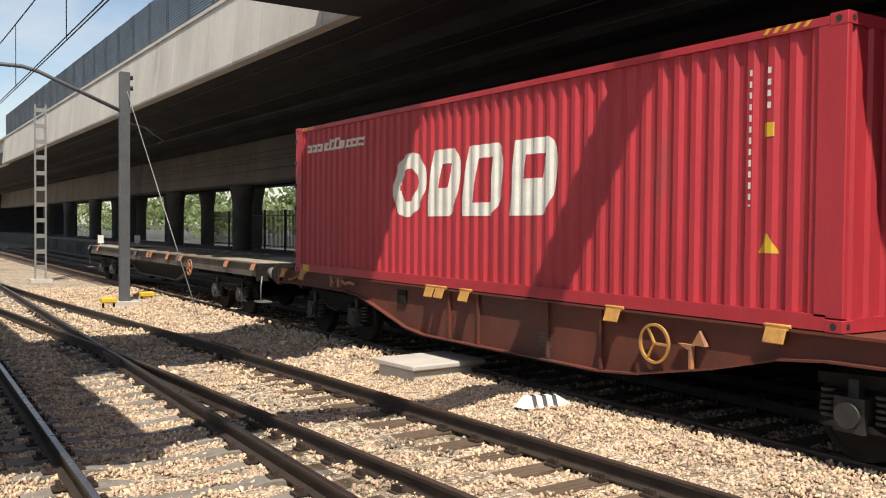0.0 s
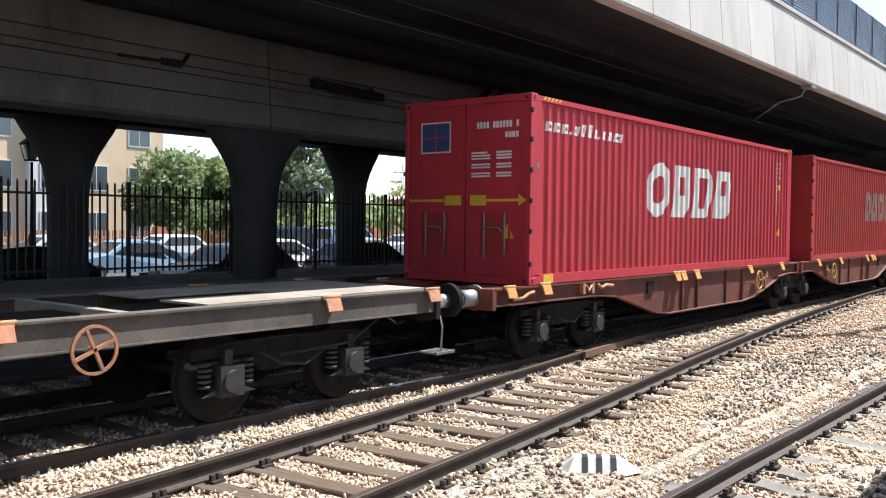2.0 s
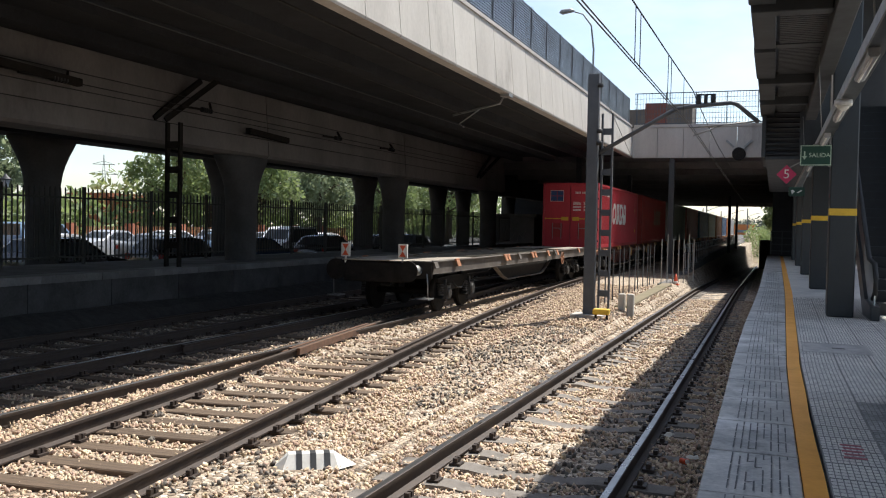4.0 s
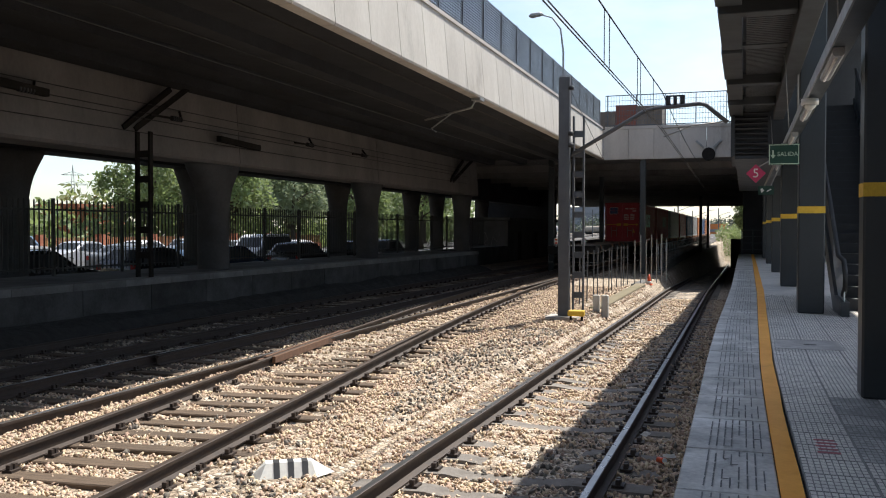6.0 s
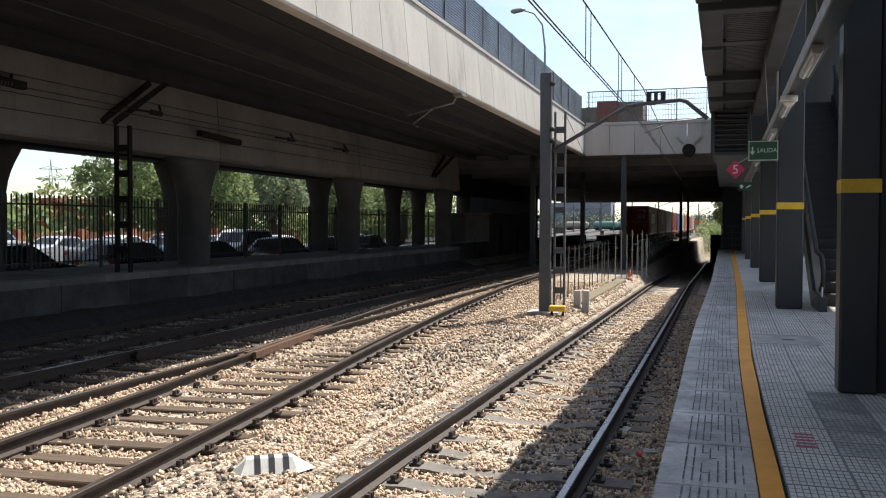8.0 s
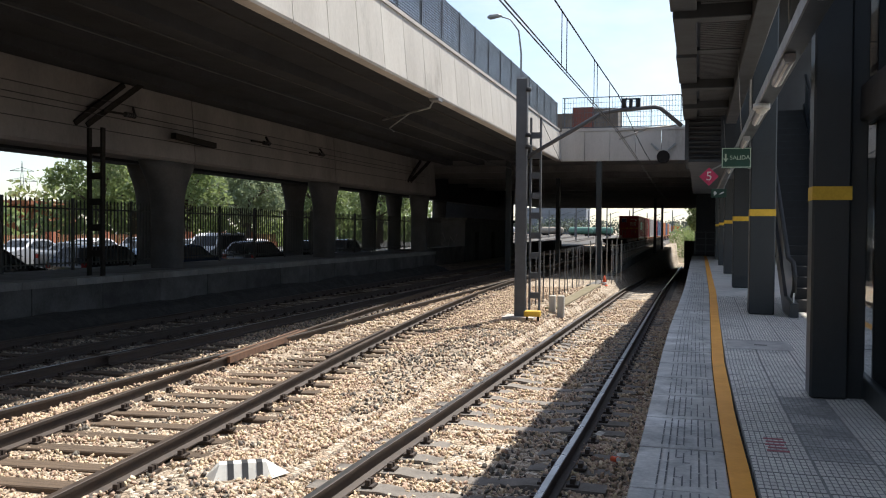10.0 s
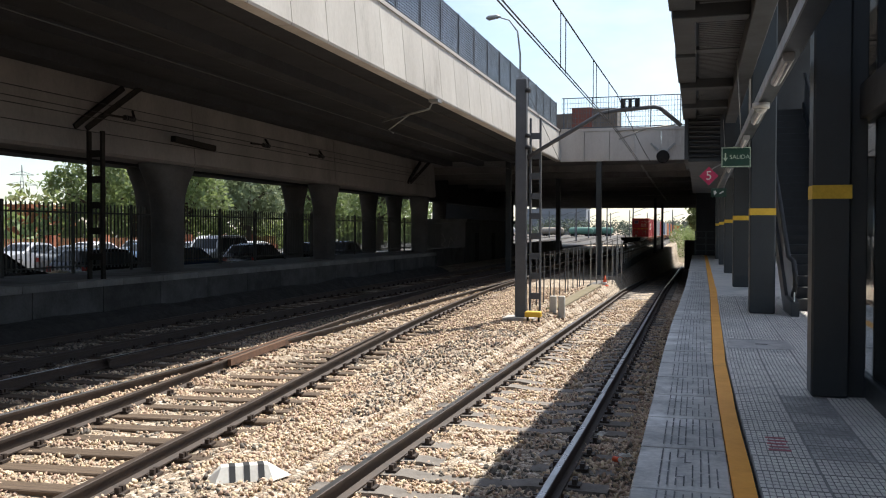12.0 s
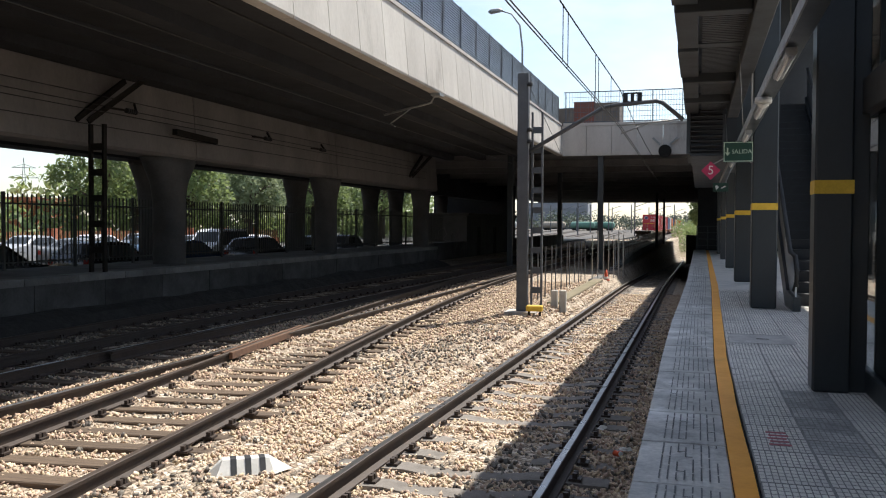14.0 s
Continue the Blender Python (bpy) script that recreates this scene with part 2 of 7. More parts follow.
M_TAIL = mat("tail_light_red", (0.25, 0.02, 0.015), rough=0.2)
M_PAVERGAP = mat("paver_gap_grime", (0.36, 0.35, 0.335), (0.22, 0.215, 0.205), rough=0.95, scale=3)
M_JOINT = mat("dirty_joint", (0.06, 0.058, 0.055), rough=0.95, scale=3)
M_ORANGELINE = mat("orange_line_paint", (0.92, 0.42, 0.05), (0.80, 0.34, 0.04), rough=0.7, scale=2.5, fine=30, dirt=(0.34, 0.19, 0.07), dirt_at=0.68)
M_ASPHALT = mat("asphalt", (0.075, 0.073, 0.07), (0.05, 0.05, 0.048), rough=0.95, scale=1.5, fine=60, bump=0.2)
M_EARTH = mat("dry_earth", (0.24, 0.19, 0.13), (0.16, 0.14, 0.08), rough=0.95, scale=0.4, fine=6, bump=0.4)
M_LEAF = mat("leaf", (0.125, 0.175, 0.072), (0.22, 0.27, 0.125), rough=0.6, scale=0.7, fine=6, rnd=0.4)
M_LEAF2 = mat("grey_green_leaf", (0.15, 0.19, 0.11), (0.22, 0.27, 0.16), rough=0.6, scale=0.7, fine=6, rnd=0.35)


def thin_leaf(m, tint):
    """Lets sunlight through the leaf."""
    N, L = m.node_tree.nodes, m.node_tree.links
    tr = N.new("ShaderNodeBsdfTranslucent")
    tr.inputs["Color"].default_value = (*tint, 1)
    mx = N.new("ShaderNodeMixShader")
    mx.inputs[0].default_value = 0.4
    L.new(N["Principled BSDF"].outputs[0], mx.inputs[1])
    L.new(tr.outputs[0], mx.inputs[2])
    L.new(mx.outputs[0], N["Material Output"].inputs["Surface"])


thin_leaf(M_LEAF, (0.28, 0.35, 0.13))
thin_leaf(M_LEAF2, (0.33, 0.38, 0.22))
M_BARK = mat("bark", (0.12, 0.09, 0.065), (0.07, 0.055, 0.04), rough=0.95, scale=6, bump=0.6, stretch=(1, 1, 0.2))
M_BRICK = mat("orange_brick_wall", (0.52, 0.20, 0.11), (0.42, 0.155, 0.085), rough=0.9, scale=2, fine=30, bump=0.1)
M_BEIGE = mat("beige_render", (0.62, 0.47, 0.32), (0.55, 0.41, 0.27), rough=0.9, scale=0.5, fine=10)
M_PALE = mat("pale_render", (0.62, 0.61, 0.58), (0.54, 0.53, 0.50), rough=0.9, scale=0.5, fine=10)
M_ROOF = mat("clay_tile", (0.42, 0.16, 0.09), (0.32, 0.12, 0.07), rough=0.9, scale=3, bump=0.3)
M_GLASSDARK = mat("window_glass", (0.05, 0.06, 0.07), (0.09, 0.10, 0.11), rough=0.08, scale=0.6, spec=0.8)
M_GLASS = glass("clear_glass")
M_RUBBER = mat("rubber", (0.018, 0.018, 0.018), rough=0.8)
M_SIGNGREEN = mat("sign_green", (0.012, 0.055, 0.036), rough=0.35)
M_SIGNTEXT = mat("dulled_sign_lettering", (0.46, 0.55, 0.42), (0.38, 0.46, 0.35), rough=0.5)
M_SIGNPINK = mat("sign_crimson", (0.55, 0.04, 0.12), rough=0.4)
M_BALUSTRADE = mat("lit_balustrade_panel", (0.72, 0.75, 0.75), (0.6, 0.63, 0.63), rough=0.15, scale=2)
M_BANK = mat("dark_bank_ballast", (0.045, 0.041, 0.037), (0.02, 0.018, 0.016), rough=0.95, scale=7, fine=45, bump=0.8)
M_TUBE = mat("lamp_tube_cover", (0.34, 0.35, 0.36), rough=0.4)
M_TRAFFIC = mat("traffic_orange", (0.80, 0.12, 0.04), rough=0.5)
M_PINKSTAIN = mat("faded_red_stencil", (0.45, 0.14, 0.16), (0.34, 0.15, 0.16), rough=0.8, scale=8)


# ---- mesh helpers ----
def box(bm, x0, x1, y0, y1, z0, z1, m=None):
    v = [bm.verts.new((m @ Vector(c)) if m else c) for c in ((x0, y0, z0), (x1, y0, z0), (x1, y1, z0), (x0, y1, z0), (x0, y0, z1), (x1, y0, z1), (x1, y1, z1), (x0, y1, z1))]
    for f in ((0, 3, 2, 1), (4, 5, 6, 7), (0, 1, 5, 4), (1, 2, 6, 5), (2, 3, 7, 6), (3, 0, 4, 7)):
        bm.faces.new([v[i] for i in f])
    return bm


def bar(bm, a, b, w, h=None, up=(0, 0, 1)):
    """A square bar from a to b."""
    a, b = Vector(a), Vector(b)
    d = b - a
    if abs(d.normalized().dot(Vector(up))) > 0.98:
        up = (1, 0, 0)
    s = d.cross(Vector(up)).normalized()
    u = s.cross(d).normalized()
    m = Matrix((s, d.normalized(), u)).transposed().to_4x4()
    m.translation = a
    h = h or w
    return box(bm, -w / 2, w / 2, 0, d.length, -h / 2, h / 2, m)


def tube(bm, pts, r, seg=8, caps=True):
    """A round tube through points; r is one radius or one a point."""
    pts = [Vector(p) for p in pts]
    rr = r if isinstance(r, (list, tuple)) else [r] * len(pts)
    rings = []
    ref = Vector((0.31, 0.17, 0.93))
    for i, p in enumerate(pts):
        d = (pts[min(i + 1, len(pts) - 1)] - pts[max(i - 1, 0)]).normalized()
        s = d.cross(ref).normalized()
        u = s.cross(d)
        rings.append([bm.verts.new(p + rr[i] * (math.cos(k * math.tau / seg) * s + math.sin(k * math.tau / seg) * u)) for k in range(seg)])
    for a, b in zip(rings, rings[1:]):
        for k in range(seg):
            f = bm.faces.new((a[k], a[(k + 1) % seg], b[(k + 1) % seg], b[k]))
            f.smooth = seg > 5
    if caps:
        bm.faces.new(rings[0][::-1]), bm.faces.new(rings[-1])
    return bm


def prism(bm, prof, axis, a, b):
    """Extrudes a closed 2D profile along an axis: x takes (y, z), y takes (x, z), z takes (x, y)."""
    def at(p, s):
        return (s, p[0], p[1]) if axis == "x" else (p[0], s, p[1]) if axis == "y" else (p[0], p[1], s)
    va, vb = [bm.verts.new(at(p, a)) for p in prof], [bm.verts.new(at(p, b)) for p in prof]
    n = len(prof)
    bm.faces.new(va), bm.faces.new(vb[::-1])
    for i in range(n):
        bm.faces.new((va[i], vb[i], vb[(i + 1) % n], va[(i + 1) % n]))
    return bm


def disc(bm, c, r, axis="x", depth=0.05, seg=20, inner=0.0):
    """A disc or ring of some depth, centred at c, facing along axis."""
    c = Vector(c)
    e = {"x": (Vector((0, 1, 0)), Vector((0, 0, 1)), Vector((1, 0, 0))), "y": (Vector((0, 0, 1)), Vector((1, 0, 0)), Vector((0, 1, 0))), "z": (Vector((1, 0, 0)), Vector((0, 1, 0)), Vector((0, 0, 1)))}[axis]
    def ring(rad, off):
        return [bm.verts.new(c + rad * (math.cos(k * math.tau / seg) * e[0] + math.sin(k * math.tau / seg) * e[1]) + off * e[2]) for k in range(seg)]
    o0, o1 = ring(r, -depth / 2), ring(r, depth / 2)
    if inner:
        i0, i1 = ring(inner, -depth / 2), ring(inner, depth / 2)
    for k in range(seg):
        j = (k + 1) % seg
        bm.faces.new((o0[k], o0[j], o1[j], o1[k])).smooth = True
        if inner:
            bm.faces.new((i0[j], i0[k], i1[k], i1[j])).smooth = True
            bm.faces.new((o1[k], o1[j], i1[j], i1[k])), bm.faces.new((o0[j], o0[k], i0[k], i0[j]))
    if not inner:
        bm.faces.new(o0[::-1]), bm.faces.new(o1)
    return bm


def mesh_of(bm, name, *mats, bevel=0.0):
    bmesh.ops.recalc_face_normals(bm, faces=bm.faces)
    if bevel:
        bmesh.ops.bevel(bm, geom=[e for e in bm.edges if e.calc_face_angle(0) > 0.6], offset=bevel, segments=1, affect="EDGES", clamp_overlap=True)
    me = bpy.data.meshes.new(name)
    bm.to_mesh(me)
    bm.free()
    for m in mats:
        me.materials.append(m)
    return me


def part(name, bm, material, parent=None, label="", bevel=0.0):
    """Links a bmesh as one object under a thing or part, or as a thing of its own."""
    ob = new(name, mesh_of(bm, name, *(material if isinstance(material, tuple) else (material,)), bevel=bevel))
    ob.parent = parent
    return tagged(ob, label)


def thing(name, label, category, group="", kind="", at=None):
    ob = tagged(new(name), label, category, group, kind)
    if at is not None:
        ob.matrix_basis = at
    return ob


def B():
    return bmesh.new()


def raw(name, verts, faces, material, parent=None, smooth=False):
    me = bpy.data.meshes.new(name)
    me.from_pydata([tuple(v) for v in verts], [], faces)
    for m in (material if isinstance(material, tuple) else (material,)):
        me.materials.append(m)
    if smooth:
        me.shade_smooth()
    me.update()
    ob = new(name, me)
    ob.parent = parent
    return ob


# ---- lie of the land ----
def near_z(y):
    """Height of the near track's rail tops: level, then falling into the cutting."""
    if y < 8:
        return 0.0
    return -0.015 * (y - 8) if y < 40 else -0.48 - 0.027 * (y - 40)


def near_x(y):
    """Centre of the near track."""
    if y < 7:
        return -2.04 - 0.021 * (7 - y)
    return -2.04 - 0.0085 * (y - 7)


def cross_x(y):
    """Centre of the crossover between the near track and the train's track."""
    pts = [(-60, -2.35), (-40, -2.75), (-28, -3.3), (-15, -4.35), (-8, -4.72), (0, -5.2), (7, -5.85), (12, -6.45), (17, -7.05), (23, -7.65), (32, -8.25), (44, -8.57), (60, -8.57)]
    for (a, u), (b, v) in zip(pts, pts[1:]):
        if a <= y <= b:
            return u + (v - u) * (y - a) / (b - a)
    return pts[0][1] if y < 0 else -8.57


TRAIN_X = -8.57
HALF = 0.87


# ---- ground ----
def ground_z(x, y):
    base = -0.21
    if x > -3.4 and y > 10:
        base += near_z(y)
    elif x > -3.8 and y > 10:
        k = (x + 3.8) / 0.4
        base += near_z(y) * k
    if -3.7 > x > -4.9 and -20 < y < 36:
        base += 0.05
    if -8.5 < x < -6.9 and 2 < y < 32:
        base += 0.07 * min(1, (y - 2) / 2, (x + 8.5) / 0.3, (-6.9 - x) / 0.3)
    if -7.66 < x < -6.35 and -32 < y < 2:
        base += 0.13 * min(1, (-6.35 - x) / 0.5, (2 - y) / 2)
    return base


def build_ground():
    xs = sorted({-3000, -800, -300, -120, -60, -30, -20, -16, -13.7, *np.arange(-13.4, -0.35, 0.3).round(2), -0.2, 1, 5, 15, 60, 200, 800, 3000})
    ys = sorted({-3000, -800, -300, -150, *np.arange(-100, -30, 5), *np.arange(-30, 60, 0.5).round(2), *np.arange(60, 180, 5), 200, 300, 800, 3000})
    verts, faces = [], []
    for y in ys:
        for x in xs:
            z = ground_z(x, min(y, 150))
            if -13.5 < x < -0.3 and -40 < y < 90:
                z += 0.035 * noise.noise((x * 1.3, y * 1.3, 0)) + 0.02 * noise.noise((x * 4, y * 4, 3))
            verts.append((x, y, z))
    w = len(xs)
    for j in range(len(ys) - 1):
        for i in range(w - 1):
            faces.append((j * w + i, j * w + i + 1, j * w + w + i + 1, j * w + w + i))
    return tagged(raw("ground", verts, faces, M_BALLAST, smooth=True), "pale stony track bed of limestone ballast", "ground", kind="structure")


build_ground()


def stone_shapes():
    """A few angular stones, each the hull of a handful of points."""
    shapes = []
    rng = random.Random(6)
    for s in range(9):
        bm = B()
        for k in range(9):
            d = Vector((rng.gauss(0, 1), rng.gauss(0, 1), rng.gauss(0, 1))).normalized()
            bm.verts.new(d * rng.uniform(0.8, 1.15))
        bmesh.ops.convex_hull(bm, input=bm.verts[:])
        bmesh.ops.delete(bm, geom=[v for v in bm.verts if not v.link_faces], context="VERTS")
        bmesh.ops.triangulate(bm, faces=bm.faces[:])
        bmesh.ops.recalc_face_normals(bm, faces=bm.faces)
        bm.verts.index_update()
        shapes.append((np.array([v.co for v in bm.verts]), np.array([[v.index for v in f.verts] for f in bm.faces])))
        bm.free()
    return shapes


def scatter_stones(name, label, region, count, material, seed, keep, size=0.036):
    rng = np.random.default_rng(seed)
    shapes = stone_shapes()
    turns = [np.array(Euler(rng.uniform(0, math.tau, 3)).to_matrix()) for _ in range(60)]
    x0, x1, y0, y1 = region
    V, F, base = [], [], 0
    for x, y in zip(rng.uniform(x0, x1, count), rng.uniform(y0, y1, count)):
        if not keep(x, y, rng):
            continue
        vs, fs = shapes[rng.integers(len(shapes))]
        r = size * rng.uniform(0.6, 1.45)
        v = (vs * np.array((1.25, 1.0, 0.72)) * r) @ turns[rng.integers(60)].T
        z = ground_z(x, y) + 0.035 * noise.noise((x * 1.3, y * 1.3, 0)) + 0.02 * noise.noise((x * 4, y * 4, 3))
        V.append(v + (x, y, z + r * rng.uniform(0.0, 0.55)))
        F.append(fs + base)
        base += len(vs)
    V, F = np.concatenate(V), np.concatenate(F)
    me = bpy.data.meshes.new(name)
    me.vertices.add(len(V))
    me.vertices.foreach_set("co", V.ravel())
    me.loops.add(F.size)
    me.loops.foreach_set("vertex_index", F.ravel())
    me.polygons.add(len(F))
    me.polygons.foreach_set("loop_start", np.arange(0, F.size, 3))
    me.update(calc_edges=True)
    me.materials.append(material)
    return tagged(new(name, me), label, "ballast", kind="stuff")


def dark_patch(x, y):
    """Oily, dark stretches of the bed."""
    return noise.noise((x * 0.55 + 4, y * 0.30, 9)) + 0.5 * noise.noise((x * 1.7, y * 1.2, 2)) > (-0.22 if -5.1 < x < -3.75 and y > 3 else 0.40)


def on_sleeper(x, y):
    """Whether a stone would lie on a sleeper of one of the tracks."""
    if -7.66 < x < -7.2 and -32 < y < 1 or -8.5 < x < -7.0 and 1 <= y < 32 and abs(x - cross_x(y)) > 1.0:
        return False
    for cx, y0, half in ((near_x(y), -70, 1.3), (cross_x(y), -36, 1.3), (TRAIN_X, -90, 1.3)):
        if abs(x - cx) < half and abs((y - y0 + 0.3) % 0.6 - 0.3) < (0.09 if cx > -3.4 else 0.135):
            if cx == TRAIN_X and 16 < y < 36 or cx not in (near_x(y), TRAIN_X) and not -18 < y < 42:
                continue
            return True
    return False


def is_pale(x, y, rng):
    if on_sleeper(x, y) and rng.random() < 0.93:
        return False
    # pale stones are thinned past the deck's and the canopy's shadow edges
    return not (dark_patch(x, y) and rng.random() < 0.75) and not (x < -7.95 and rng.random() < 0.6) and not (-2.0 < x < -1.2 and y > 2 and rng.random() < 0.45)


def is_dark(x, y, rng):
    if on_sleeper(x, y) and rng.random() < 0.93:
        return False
    # beside the oily stretches, dark stones paint shade under deck and canopy
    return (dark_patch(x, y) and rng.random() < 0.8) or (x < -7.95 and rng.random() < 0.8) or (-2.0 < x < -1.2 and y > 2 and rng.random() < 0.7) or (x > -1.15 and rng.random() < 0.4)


scatter_stones("ballast_stones", "loose pale limestone ballast stones between the rails", (-10.4, -0.45, -13, 13), 135000, M_STONE, 1, is_pale, 0.0235)
scatter_stones("ballast_stones", "loose pale limestone ballast stones farther along the rails", (-9.6, -0.45, 13, 36), 46000, M_STONE, 2, is_pale, 0.031)
scatter_stones("ballast_stones", "loose pale limestone ballast stones behind the crossover", (-9.6, -0.45, -34, -13), 26000, M_STONE, 5, is_pale, 0.036)
scatter_stones("ballast_stones", "loose dark ballast stones for oily stretches and shade between the rails", (-13, -0.45, -13, 24), 50000, M_STONE_DARK, 3, is_dark, 0.026)


# ---- tracks ----
def rail_mesh(name, pts, top, parent, label=""):
    """A flat-bottomed rail along points at its head's centre."""
    prof = [(-0.07, -0.17), (0.07, -0.17), (0.07, -0.155), (0.012, -0.135), (0.012, -0.045), (0.036, -0.035), (0.036, -0.004), (0.028, 0.0), (-0.028, 0.0), (-0.036, -0.004), (-0.036, -0.035), (-0.012, -0.045), (-0.012, -0.135), (-0.07, -0.155)]
    pts = [Vector(p) for p in pts]
    n = len(prof)
    V, F, mi = [], [], []
    for i, p in enumerate(pts):
        d = (pts[min(i + 1, len(pts) - 1)] - pts[max(i - 1, 0)]).normalized()
        s = d.cross(Vector((0, 0, 1))).normalized()
        V += [p + u * s + Vector((0, 0, v)) for u, v in prof]
    for i in range(len(pts) - 1):
        for k in range(n):
            F.append((i * n + k, i * n + (k + 1) % n, i * n + n + (k + 1) % n, i * n + n + k))
            mi.append(1 if k in (7,) else 0)
    F += [tuple(range(n))[::-1], tuple(range((len(pts) - 1) * n, len(pts) * n))]
    mi += [0, 0]
    ob = raw(name, V, F, (M_RAIL, top), parent)
    ob.data.polygons.foreach_set("material_index", mi)
    bm = B()
    bm.from_mesh(ob.data)
    bmesh.ops.recalc_face_normals(bm, faces=bm.faces)
    bm.to_mesh(ob.data)
    bm.free()
    return tagged(ob, label)


def smooth_line(fx, fz, y0, y1, step=1.0):
    ys = np.arange(y0, y1 + 0.01, step)
    return [Vector((float(np.mean([fx(y + d) for d in (-3, -1.5, 0, 1.5, 3)])), float(y), fz(y))) for y in ys]


def offset(line, d):
    out = []
    for i, p in enumerate(line):
        t = (line[min(i + 1, len(line) - 1)] - line[max(i - 1, 0)]).normalized()
        out.append(p + d * t.cross(Vector((0, 0, 1))).normalized())
    return out


def sleeper_mesh(kind):
    bm = B()
    if kind == "wood":
        box(bm, -1.3, 1.3, -0.12, 0.12, -0.14, 0)
        me = mesh_of(bm, "sleeper", M_WOOD, bevel=0.012)
    else:
        prism(bm, [(-1.3, -0.18), (1.3, -0.18), (1.3, -0.015), (0.6, 0.0), (0.35, -0.035), (-0.35, -0.035), (-0.6, 0.0), (-1.3, -0.015)], "y", -0.13, 0.13)
        me = mesh_of(bm, "sleeper", M_CONCSLEEP)
    return me


def fastenings(bm, x, y, z, turn):
    for s in (-1, 1):
        m = Matrix.Translation((x, y, z)) @ Matrix.Rotation(turn, 4, "Z")
        box(bm, s * 0.13 - 0.055, s * 0.13 + 0.055, -0.07, 0.07, 0, 0.022, m)
        for q in (-0.035, 0.035):
            box(bm, s * 0.13 - 0.022, s * 0.13 + 0.022, q - 0.022, q + 0.022, 0.022, 0.07, m)


def build_track(name, label, fx, fz, y0, y1, kind, top, nearby, pitch=0.6, skip=None):
    track = thing(name, label, "railway track", kind="structure")
    line = smooth_line(fx, fz, y0, y1)
    for s in (-1, 1):
        rail_mesh("rail", offset(line, s * HALF), top, track)
    me = sleeper_mesh(kind)
    rest, fast = B(), B()
    rng = random.Random(name)
    y, made = y0, 0
    while y < y1:
        if not (skip and skip(y)):
            x, z = fx(y), fz(y) - 0.172
            turn = -math.atan2(fx(y + 0.5) - fx(y - 0.5), 1.0)
            m = Matrix.Translation((x, y, z + rng.uniform(-0.012, 0.004))) @ Matrix.Rotation(turn + rng.uniform(-0.01, 0.01), 4, "Z")
            if nearby[0] < y < nearby[1] and made < 290:
                ob = new("sleeper", me)
                ob.parent, ob.matrix_basis = track, m
                made += 1
            else:
                bm2 = B()
                bm2.from_mesh(me)
                bm2.transform(m)
                tmp = bpy.data.meshes.new("tmp")
                bm2.to_mesh(tmp)
                bm2.free()
                rest.from_mesh(tmp)
                bpy.data.meshes.remove(tmp)
            if nearby[0] < y < nearby[1]:
                for s in (-1, 1):
                    fastenings(fast, x + s * HALF, y, z, turn)
        y += pitch
    tagged(part("far_sleepers", rest, M_WOOD if kind == "wood" else M_CONCSLEEP, track), kind="stuff")
    tagged(part("rail_fastenings", fast, M_RAIL, track), kind="stuff")
    return track


build_track("track_near", "running track with polished rails on concrete sleepers", near_x, near_z, -70, 150, "concrete", M_RAILTOP, (-25, 60))
build_track("track_crossover", "crossover track with dull brown rails on weathered wooden sleepers", cross_x, lambda y: 0.001, -36, 42, "wood", M_RAILDULL, (-30, 38), skip=lambda y: y < -18)
build_track("track_train", "freight track in the shade of the viaduct on wooden sleepers", lambda y: TRAIN_X, lambda y: 0.0, -90, 260, "wood", M_RAILTOP, (-30, 45), skip=lambda y: 16 < y < 36)
build_track("track_far", "disused far track in deep shade beside the ledge", lambda y: -11.55, lambda y: -0.02, -90, 90, "wood", M_RAIL, (0, 40))


# ---- viaduct ----
DECK_X, DECK_Z, DECK_TOP = -7.0, 5.8, 7.42
DECK_Y1 = 47.2

